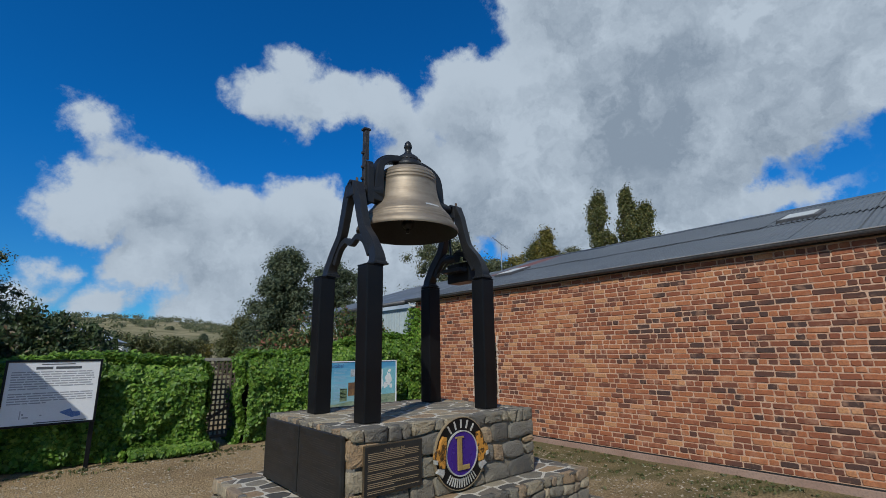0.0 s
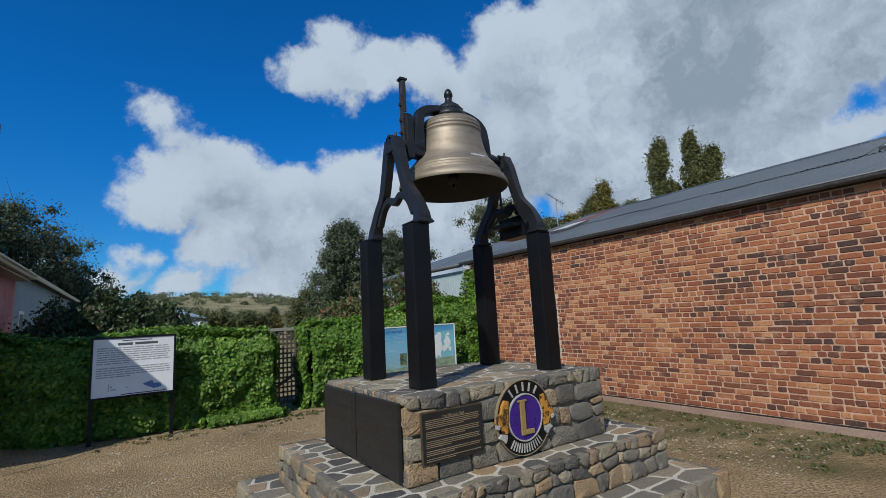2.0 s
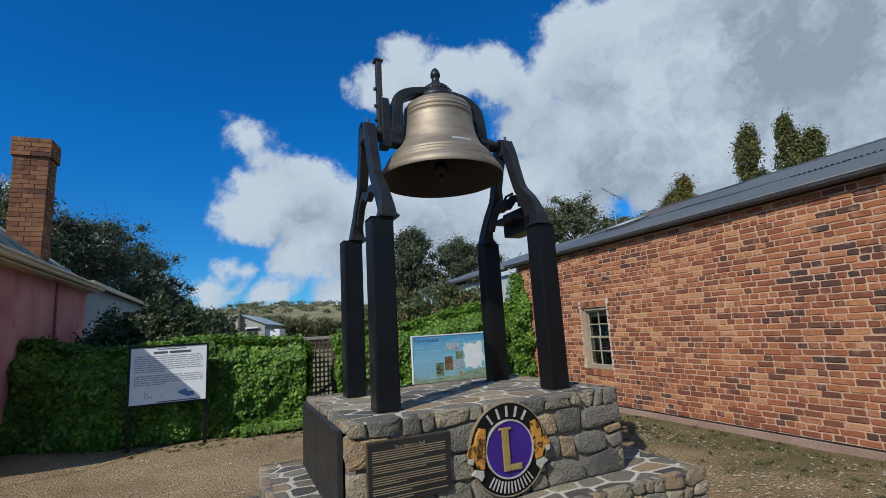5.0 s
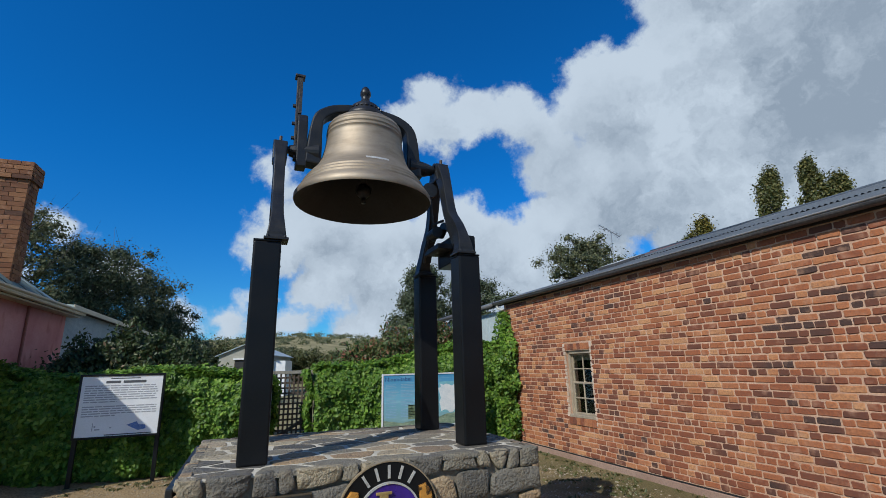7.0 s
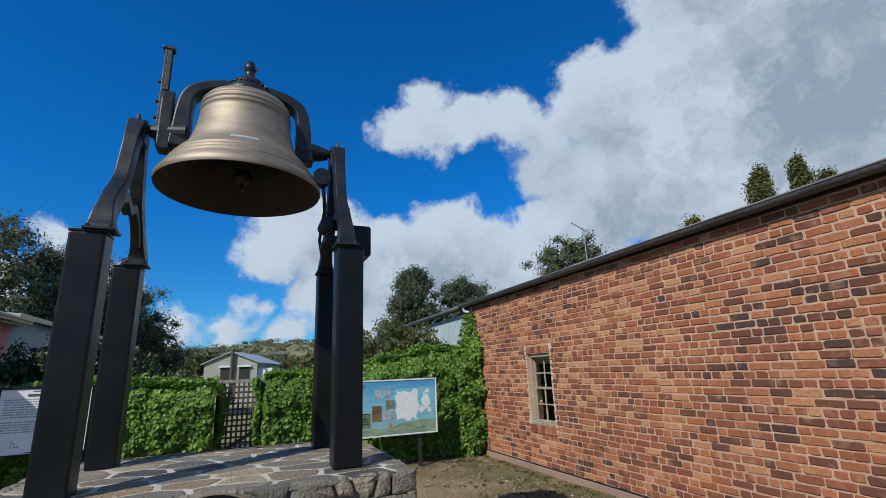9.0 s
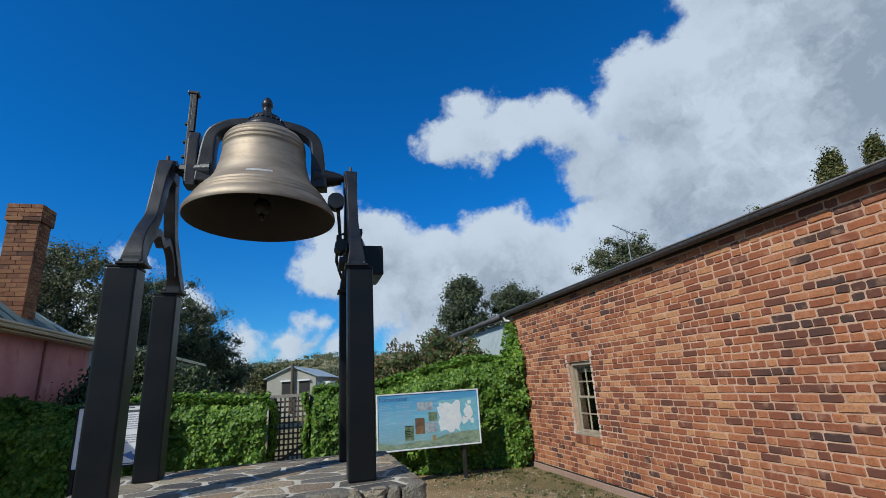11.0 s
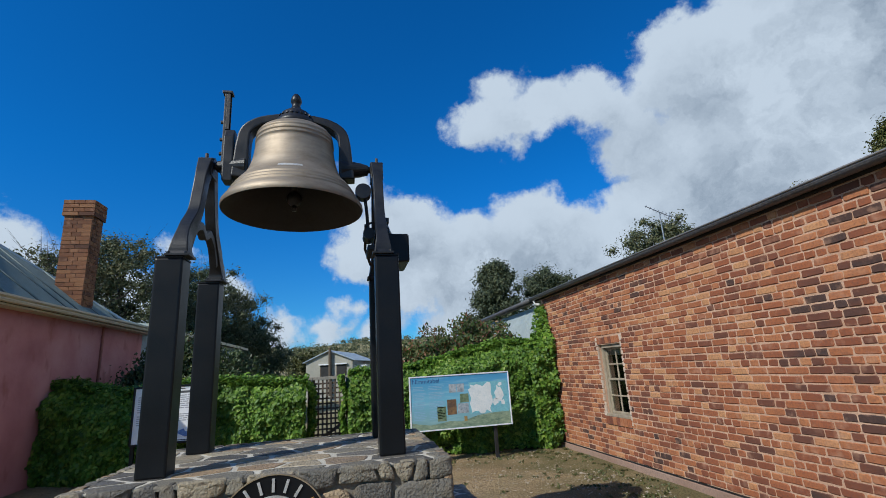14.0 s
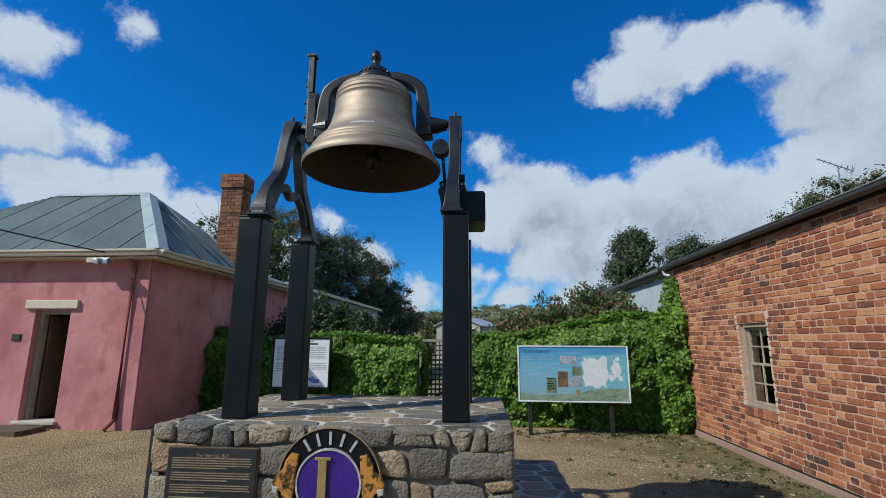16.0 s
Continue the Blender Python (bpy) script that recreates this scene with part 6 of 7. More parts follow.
# ---- signs ----
def build_text_sign():
    s = thing("text_sign", "white information board in a black frame on two posts, printed text", "sign")
    x0, x1, y, z0, z1 = -0.32, 0.785, 9.03, 0.66, 1.575
    fr = 0.03
    bm = bmesh.new()
    box(bm, x0, y - 0.03, z0, x0 + fr, y + 0.03, z1, 0.004)
    box(bm, x1 - fr, y - 0.03, z0, x1, y + 0.03, z1, 0.004)
    box(bm, x0 + fr, y - 0.03, z1 - fr, x1 - fr, y + 0.03, z1, 0.004)
    box(bm, x0 + fr, y - 0.03, z0, x1 - fr, y + 0.03, z0 + fr, 0.004)
    part("frame", bm, M_BLACK, s)
    part("board", boxed(x0 + fr, y - 0.018, z0 + fr, x1 - fr, y + 0.018, z1 - fr), M_WHITE, s)
    for x in (x0 + 0.03, x1 - 0.03):
        part("post", boxed(x - 0.028, y + 0.031, -0.05, x + 0.028, y + 0.085, z1 - 0.05, bevel=0.004), M_BLACK, s)
    rng = random.Random(2)
    w, h = x1 - x0, z1 - z0
    place = lambda u, v, t: (x0 + u, y - 0.0185 - t, z0 + v)

    def bar(u0, u1, v0, v1, mat, nm="text_line"):
        bm = bmesh.new()
        prism(bm, [(u0 * w, v0 * h), (u1 * w, v0 * h), (u1 * w, v1 * h), (u0 * w, v1 * h)], place, 0.0015)
        part(nm, bm, mat, s)

    bar(0.35, 0.70, 0.925, 0.94, M_INK)
    for a, b in ((0.30, 0.47), (0.50, 0.77)):
        bar(a, b, 0.855, 0.895, M_INK, "heading_bar")
    for i in range(14):
        v = 0.815 - i * 0.036
        if i in (8,):
            continue
        e = 0.94 - rng.uniform(0, 0.05) if i not in (7, 13) else 0.45
        u = 0.07
        while u < e:
            k = rng.uniform(0.05, 0.14)
            bar(u, min(u + k, e), v - 0.008, v + 0.009, M_GREYINK)
            u += k + 0.012
    bm = bmesh.new()
    prism(bm, [(0.60 * w, 0.19 * h), (0.72 * w, 0.24 * h), (0.735 * w, 0.19 * h), (0.82 * w, 0.18 * h), (0.83 * w, 0.12 * h), (0.74 * w, 0.10 * h), (0.66 * w, 0.15 * h)], place, 0.0016)
    part("blue_flag_print", bm, M_BLUE, s)
    for u0, u1, v0, v1 in ((0.21, 0.22, 0.12, 0.24), (0.24, 0.30, 0.13, 0.15), (0.23, 0.25, 0.17, 0.2), (0.41, 0.43, 0.15, 0.17)):
        bar(u0, u1, v0, v1, M_GREYINK, "small_drawing")
    bar(0.36, 0.90, 0.045, 0.06, M_INK)


build_text_sign()


def gradient_board():
    m, n, l, bs = material("printed_blue_panel", 0.3, 0.0, 0.5)
    t = n.new("ShaderNodeTexCoord")
    sep = n.new("ShaderNodeSeparateXYZ")
    l.new(t.outputs["Generated"], sep.inputs[0])
    r = ramp(n, [(0.0, (0.16, 0.27, 0.25)), (0.18, (0.20, 0.38, 0.42)), (0.55, (0.16, 0.42, 0.55)), (1.0, (0.055, 0.26, 0.47))])
    l.new(sep.outputs["Z"], r.inputs[0])
    nz = tex(n, l, 3.0, 6.0, 0.6, "Generated", (1.0, 1.0, 6.0))
    f = n.new("ShaderNodeMapRange")
    l.new(nz.outputs["Fac"], f.inputs[0])
    f.inputs[1].default_value, f.inputs[2].default_value, f.inputs[3].default_value, f.inputs[4].default_value = 0.5, 0.75, 0.0, 0.45
    c = mixed(n, l, f.outputs[0], r.outputs[0], (0.42, 0.62, 0.66))
    l.new(c, bs.inputs["Base Color"])
    return m


M_PRINT = gradient_board()
M_MAPWHITE = worn("map_white", (0.62, 0.66, 0.66), (0.72, 0.74, 0.72), (0.45, 0.55, 0.58), 12.0, 60.0, 0.4, bump_s=0)
M_MAPTEAL = worn("map_teal", (0.16, 0.42, 0.50), (0.22, 0.50, 0.56), None, 12.0, 60.0, 0.4, bump_s=0)
M_PHOTO_A = worn("photo_sky_print", (0.22, 0.28, 0.33), (0.42, 0.46, 0.48), (0.06, 0.07, 0.06), 9.0, 25.0, 0.4, bump_s=0)
M_PHOTO_B = worn("photo_amber_print", (0.08, 0.055, 0.045), (0.24, 0.14, 0.06), (0.04, 0.03, 0.03), 5.0, 25.0, 0.4, bump_s=0)
M_PHOTO_C = worn("photo_green_print", (0.07, 0.13, 0.06), (0.20, 0.26, 0.16), (0.03, 0.05, 0.03), 9.0, 25.0, 0.4, bump_s=0)
M_GRASSPRINT = worn("printed_grass", (0.10, 0.17, 0.12), (0.24, 0.32, 0.22), (0.40, 0.44, 0.30), 7.0, 22.0, 0.4, bump_s=0, stretch=(1, 1, 2.5))
M_PALEINK = worn("pale_blue_ink", (0.22, 0.40, 0.55), (0.28, 0.46, 0.60), None, 20.0, 80.0, 0.4, bump_s=0)
M_NAVY = worn("navy_ink", (0.03, 0.08, 0.20), (0.04, 0.10, 0.24), None, 20.0, 80.0, 0.4, bump_s=0)


def build_map_sign():
    s = thing("map_sign", "large blue visitor board with map and photographs in a white frame", "sign")
    x0, x1, y, z0, z1 = 4.17, 6.0, 8.63, 0.54, 1.46
    fr = 0.022
    bm = bmesh.new()
    box(bm, x0, y - 0.03, z0, x0 + fr, y + 0.02, z1, 0.004)
    box(bm, x1 - fr, y - 0.03, z0, x1, y + 0.02, z1, 0.004)
    box(bm, x0 + fr, y - 0.03, z1 - fr, x1 - fr, y + 0.02, z1, 0.004)
    box(bm, x0 + fr, y - 0.03, z0, x1 - fr, y + 0.02, z0 + fr, 0.004)
    part("frame", bm, M_WHITE, s, "white frame")
    part("panel", boxed(x0 + fr, y - 0.02, z0 + fr, x1 - fr, y + 0.015, z1 - fr), M_PRINT, s)
    for x in (x0 + 0.19, x1 - 0.31):
        part("post", boxed(x - 0.03, y + 0.021, -0.05, x + 0.03, y + 0.075, z1 - 0.1, bevel=0.004), M_DARK, s)
    w, h = x1 - x0, z1 - z0
    place = lambda u, v, t: (x0 + u, y - 0.0205 - t, z0 + v)
    rng = random.Random(6)

    def patch(pts, mat, nm, lift=0.0015):
        bm = bmesh.new()
        prism(bm, [(u * w, v * h) for u, v in pts], place, lift)
        return part(nm, bm, mat, s)

    def rect(u0, u1, v0, v1, mat, nm, lift=0.0015):
        return patch([(u0, v0), (u1, v0), (u1, v1), (u0, v1)], mat, nm, lift)

    title = bpy.data.curves.new("title", "FONT")
    title.body, title.size, title.extrude = "Nimmitabel", 0.105, 0.0008
    tt = bpy.data.objects.new("title", title)
    scene.collection.objects.link(tt)
    tt.parent = s
    tt.matrix_basis = Matrix.Translation((x0 + 0.045, y - 0.0215, z1 - 0.125)) @ pose(0, 0, 0, 90, 0, 0)
    title.materials.append(M_NAVY)
    for u0, u1 in ((0.035, 0.165), (0.185, 0.345)):
        for i in range(22):
            v = 0.80 - i * 0.028
            if i in (3, 9, 15) or (u0 < 0.1 and v < 0.30 and False):
                continue
            rect(u0, u1 - rng.uniform(0, 0.04), v - 0.006, v + 0.006, M_PALEINK, "text_line")
    rect(0.385, 0.455, 0.665, 0.82, M_PHOTO_A, "photograph")
    rect(0.462, 0.535, 0.665, 0.82, M_PHOTO_A, "photograph")
    rect(0.49, 0.575, 0.47, 0.63, M_PHOTO_C, "photograph")
    rect(0.36, 0.45, 0.265, 0.54, M_PHOTO_B, "photograph")
    rect(0.462, 0.57, 0.275, 0.455, M_PHOTO_A, "photograph")
    rect(0.26, 0.345, 0.16, 0.42, M_PHOTO_C, "photograph")
    # map: teal ground with ragged white land
    rect(0.585, 0.975, 0.25, 0.83, M_MAPTEAL, "map_ground", 0.0012)
    ring = []
    for k in range(28):
        a = 2 * math.pi * k / 28
        r = 1.0 + rng.uniform(-0.16, 0.16)
        ring.append((0.695 + 0.112 * max(-0.95, min(0.95, 1.35 * math.cos(a))) * r, 0.525 + 0.285 * max(-0.9, min(0.9, 1.3 * math.sin(a))) * r))
    patch(ring, M_MAPWHITE, "map_land", 0.0022)
    for cu, cv, ru, rv in ((0.885, 0.60, 0.042, 0.13), (0.845, 0.44, 0.03, 0.07), (0.92, 0.42, 0.02, 0.05), (0.90, 0.76, 0.018, 0.04)):
        ring = []
        for k in range(16):
            a = 2 * math.pi * k / 16
            r = 1.0 + rng.uniform(-0.3, 0.3)
            ring.append((cu + ru * math.cos(a) * r, cv + rv * math.sin(a) * r))
        patch(ring, M_MAPWHITE, "map_land", 0.0022)
    pts = [(0.015, 0.03), (0.985, 0.03), (0.985, 0.27), (0.8, 0.24), (0.66, 0.22), (0.5, 0.13), (0.38, 0.15), (0.2, 0.10), (0.1, 0.13), (0.015, 0.16)]
    patch(pts, M_GRASSPRINT, "printed_landscape", 0.001)
    rect(0.52, 0.55, 0.13, 0.22, M_GOLD, "printed_flower", 0.0022)


build_map_sign()


# ---- gate in the hedge ----
def build_gate():
    g = thing("lattice_gate", "weathered brown timber lattice gate between the hedges", "gate")
    x0, x1, y, z0, z1 = 2.40, 3.12, 9.95, 0.08, 1.50
    for x in (x0, x1):
        part("post", boxed(x - 0.04, y - 0.04, -0.05, x + 0.04, y + 0.04, 1.56, bevel=0.006), M_RAIL, g)
    part("top_rail", boxed(x0 + 0.04, y - 0.03, z1, x1 - 0.04, y + 0.03, z1 + 0.06, bevel=0.006), M_RAIL, g)
    part("bottom_rail", boxed(x0 + 0.04, y - 0.03, z0, x1 - 0.04, y + 0.03, z0 + 0.06, bevel=0.006), M_LATTICE, g)
    n = 8
    for i in range(n):
        x = x0 + 0.08 + (x1 - x0 - 0.16) * i / (n - 1)
        part("upright_lath", boxed(x - 0.016, y - 0.012, z0 + 0.06, x + 0.016, y - 0.001, z1, bevel=0.002), M_LATTICE, g)
    m = 14
    for i in range(m):
        z = z0 + 0.13 + (z1 - z0 - 0.2) * i / (m - 1)
        part("cross_lath", boxed(x0 + 0.045, y + 0.001, z - 0.016, x1 - 0.045, y + 0.012, z + 0.016, bevel=0.002), M_LATTICE, g)
    bm = bmesh.new()
    prism(bm, ribbon([(x0 + 0.05, z0 + 0.25), (x1 - 0.05, z0 + 0.62)], [0.06, 0.06]), lambda u, v, w: (u, y + 0.013 + w, v), 0.02, 0.003)
    part("brace", bm, M_LATTICE, g)


build_gate()


# ---- hedges and shrubs ----
def lumpy(x, y, z, s, seed):
    return noise.noise(Vector((x * s + seed, y * s, z * s)))


def build_hedge(name, label, x0, x1, yf, depth, top, seed, density, mat=None, size=(0.036, 0.070), ends=True, category="hedge"):
    """A clipped ivy hedge: leaves spread over a lumpy skin on a near-black core that stands in for inner shade. yf and
    top may be functions of x.
    """
    rng = np.random.default_rng(seed)
    fy = yf if callable(yf) else (lambda x: yf)
    tp = top if callable(top) else (lambda x: top)
    h = thing(name, label, category, kind="stuff")
    ln = x1 - x0
    cs, ns = [], []
    n_front = int(ln * 1.7 * density)
    for _ in range(n_front):
        x = x0 + rng.random() * ln
        T = tp(x)
        z = T * rng.random() ** 0.9
        k = z / T
        bulge = 0.10 * math.sin(math.pi * min(1, k * 1.05)) + 0.17 * lumpy(x, 0, z, 1.7, seed) + 0.13 * lumpy(x, 3, z, 4.6, seed)
        rounding = 0.20 * max(0.0, k - 0.82) / 0.18
        cs.append((x, fy(x) - bulge + rounding + rng.normal(0, 0.035), z + 0.02))
        ns.append((-0.25 + 0.2 * rng.normal(), -1, 0.55 + 0.8 * max(0, k - 0.8)))
    for _ in range(int(ln * depth * density * 0.9)):
        x, d = x0 + rng.random() * ln, rng.random()
        T = tp(x) + 0.10 * lumpy(x, d * 3, 0, 2.2, seed) + 0.05 * lumpy(x, d * 3, 5, 6.0, seed)
        cs.append((x, fy(x) + 0.1 + d * depth, T + abs(rng.normal(0, 0.04))))
        ns.append((0, -0.3, 1))
    if ends:
        for xe, s in ((x0, -1), (x1, 1)):
            T = tp(xe)
            for _ in range(int(depth * T * density)):
                z = T * rng.random()
                cs.append((xe + s * (0.05 + 0.10 * lumpy(xe, 0, z, 3, seed) + abs(rng.normal(0, 0.04))), fy(xe) + rng.random() * depth, z))
                ns.append((s, -0.3, 0.3))
    sz = rng.uniform(size[0], size[1], len(cs))
    me = leaf_mesh("leaves", cs, ns, sz, mat or M_IVY, rng)
    ob = new("leaves", me)
    ob.parent = h
    # solid core; the shade between the leaves is put into its near-black colour
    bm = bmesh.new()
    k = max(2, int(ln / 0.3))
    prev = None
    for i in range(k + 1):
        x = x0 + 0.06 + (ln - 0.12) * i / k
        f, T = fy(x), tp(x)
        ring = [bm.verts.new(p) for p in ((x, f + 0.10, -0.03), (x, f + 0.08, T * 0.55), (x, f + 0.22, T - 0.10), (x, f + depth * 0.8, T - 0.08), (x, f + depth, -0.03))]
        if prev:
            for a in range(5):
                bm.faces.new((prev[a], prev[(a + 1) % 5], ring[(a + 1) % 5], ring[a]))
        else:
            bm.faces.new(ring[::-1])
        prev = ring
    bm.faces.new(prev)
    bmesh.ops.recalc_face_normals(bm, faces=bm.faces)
    part("shade_core", bm, M_HEDGECORE, h)
    return h


def hedge_left_top(x):
    return 1.52 + 0.05 * math.sin(x * 2.3) + 0.12 * max(0.0, min(1.0, (-1.0 - x) / 0.6))


def hedge_right_top(x):
    t = max(0.0, min(1.0, (x - 4.0) / 2.4))
    return 1.56 + 0.42 * t * t * (3 - 2 * t)


def ivy_wall_top(x):
    return 1.95 + 0.72 * max(0.0, min(1.0, (x - 6.90) / 0.2))


build_hedge("ivy_hedge", "dense clipped hedge of glossy green ivy along the yard", -1.88, 2.36, lambda x: 9.42 + 0.15 * max(0.0, min(1.0, (-0.6 - x) / 1.2)), 0.75, hedge_left_top, 31, 5200)
build_hedge("ivy_hedge", "dense green ivy hedge that swells up beside the brick store", 3.14, 6.75, lambda x: 9.48 - 0.09 * max(0, x - 4.0), 0.75, hedge_right_top, 32, 5200)
build_hedge("wall_ivy", "ivy climbing the end of the brick wall to the gutter", 6.62, 7.12, lambda x: 9.08, 0.5, ivy_wall_top, 33, 4000, ends=False, category="climber")
build_hedge("ground_ivy", "low spill of ivy leaves at the foot of the hedge", 1.3, 2.45, lambda x: 9.1, 0.4, 0.13, 34, 2500, category="climber")


def build_shrub(label, x, y, z0, rx, ry, rz, n, seed, mat, size, name="shrub"):
    """Loose bush: arching stems with leaves in clumps at their ends."""
    rng = np.random.default_rng(seed)
    s = thing(name, label, "shrub", at=(0, 0, 0))
    cs, ns = [], []
    bm = bmesh.new()
    stems = max(10, n // 150)
    for i in range(stems):
        a, r = rng.random() * 2 * math.pi, math.sqrt(rng.random())
        tip = Vector((x + rx * r * math.cos(a), y + ry * r * math.sin(a), z0 + rz * (1 - 0.35 * r * r) * rng.uniform(0.82, 1.12)))
        root = Vector((x + 0.3 * rx * r * math.cos(a), y + 0.3 * ry * r * math.sin(a), 0.0))
        midp = root.lerp(tip, 0.6) + Vector((0, 0, 0.2))
        pts = [root, midp, tip]
        tube(bm, pts, [0.022, 0.014, 0.004], 4)
        m = n // stems
        for k in range(m):
            t = rng.random() ** 0.6
            p = midp.lerp(tip, t) if rng.random() < 0.75 else root.lerp(midp, 0.4 + 0.6 * t)
            sp = 0.26 * (1.2 - t)
            cs.append((p.x + rng.normal(0, sp), p.y + rng.normal(0, sp), p.z + rng.normal(0, sp * 0.8)))
            ns.append((rng.normal(), rng.normal() - 0.5, 0.7))
    ob = new("leaves", leaf_mesh("leaves", cs, ns, rng.uniform(size[0], size[1], len(cs)), mat, rng, 1.9))
    ob.parent = s
    part("stems", bm, M_BARK, s)


for i, (x, y, top, rx, ry, red) in enumerate(((-0.9, 12.4, 2.05, 0.6, 0.6, 0), (-0.95, 11.3, 2.1, 0.6, 0.7, 0), (-0.1, 11.3, 2.45, 0.8, 0.7, 0), (0.75, 11.4, 2.05, 0.6, 0.6, 0), (4.35, 11.2, 2.0, 0.7, 0.6, 1), (5.1, 11.0, 2.35, 0.8, 0.7, 1), (5.8, 10.7, 2.5, 0.8, 0.6, 1), (6.4, 10.4, 2.4, 0.55, 0.5, 1))):
    build_shrub("straggly shrub with reddish new leaves behind the hedge" if red else "loose dark green shrub standing behind the hedge", x, y, 0.0, rx, ry, top, 14000, 50 + i, M_SHRUB if red else M_SHRUB_GREEN, (0.026, 0.058))


# ---- trees ----
def build_tree(name, label, x, y, top, width, kind, seed, mat, leaf, n, base=0.0, bare=0.0, zg=None):
    """Tapered trunk, forking limbs, and a ragged crown of leaf clumps."""
    rng = np.random.default_rng(seed)
    zg = ground_height(x, y) if zg is None else zg
    t = thing(name, label, "tree", at=(0, 0, 0))
    H = top - zg
    bm = bmesh.new()
    tr = max(0.05, H * 0.016)
    lean = Vector((rng.normal(0, 0.006) * H, rng.normal(0, 0.006) * H, 0))
    trunk = [Vector((x, y, zg - 0.1)) + lean * k + Vector((0, 0, H * 0.94 * k)) for k in (0, 0.25, 0.5, 0.75, 1.0)]
    tube(bm, trunk, [tr, tr * 0.8, tr * 0.55, tr * 0.3, tr * 0.08], 8)
    clumps = []
    limbs = {"spire": 60, "cone": 90, "round": 60, "droop": 44}[kind]
    for i in range(limbs):
        k = base + (1 - base) * (i + rng.random()) / limbs
        p = trunk[0].lerp(trunk[4], k)
        a = rng.random() * 2 * math.pi
        if kind == "spire":
            r = width / 2 * (math.sin(math.pi * min(1, (k - base) / (1 - base) * 0.86 + 0.12)) ** 0.7) * rng.uniform(0.55, 1.0)
            rise = r * 2.2
        elif kind == "cone":
            q = (k - base) / (1 - base)
            r = width / 2 * (1 - q) ** 0.55 * min(1, 0.55 + q * 3) * rng.uniform(0.6, 1.08)
            rise = r * 0.15
        elif kind == "droop":
            r = width / 2 * math.sin(math.pi * min(1, k * 0.75 + 0.2)) * rng.uniform(0.5, 1.05)
            rise = r * 0.1
        else:
            q = (k - base) / (1 - base)
            r = width / 2 * math.sin(math.pi * min(1, q * 0.8 + 0.16)) ** 0.6 * rng.uniform(0.5, 1.1)
            rise = r * 0.55
        tip = p + Vector((r * math.cos(a), r * math.sin(a), rise))
        tip.z = min(tip.z, top + 0.02 * H)
        mid = p.lerp(tip, 0.5) + Vector((0, 0, 0.08 * r))
        tube(bm, [p, mid, tip], [tr * 0.35, tr * 0.2, tr * 0.06], 5)
        for u in ((0.55, 0.8, 1.0) if kind != "spire" else (0.4, 0.7, 1.0)):
            c = p.lerp(tip, u) + Vector(rng.normal(0, 0.05 * width, 3))
            clumps.append((c, rng.uniform(0.07, 0.15) * width * (1.0 if kind != "spire" else 1.35)))
        if bare:
            for q in range(int(10 * bare)):
                s0 = p.lerp(tip, rng.uniform(0.4, 1.0))
                tube(bm, [s0, s0 + Vector(rng.normal(0, 0.10 * width, 3)) + Vector((0, 0, 0.10 * width))], [tr * 0.09, tr * 0.02], 3)
    part("trunk", bm, M_BARK, t)
    per = max(1, int(4.2 * n * (1 - bare * 0.6) / len(clumps)))
    leaf *= 0.66
    cs, ns = [], []
    for c, r in clumps:
        d = rng.normal(0, 1, (per, 3))
        d /= np.linalg.norm(d, axis=1)[:, None]
        rad = r * np.minimum(1.35, np.abs(rng.normal(0, 0.75, (per, 1))))
        sq = np.array([1, 1, 1.9 if kind == "spire" else (1.5 if kind == "droop" else 0.75)])
        cs.append(np.array(c) + d * rad * sq)
        ns.append(d + np.array([0, 0, 0.5]))
    cs, ns = np.concatenate(cs), np.concatenate(ns)
    ob = new("crown", leaf_mesh("crown", cs, ns, rng.uniform(leaf * 0.7, leaf * 1.3, len(cs)), mat, rng, 1.5))
    ob.parent = t


def at_bearing(x, y, az, dist):
    return x + dist * math.sin(radians(az)), y + dist * math.cos(radians(az))


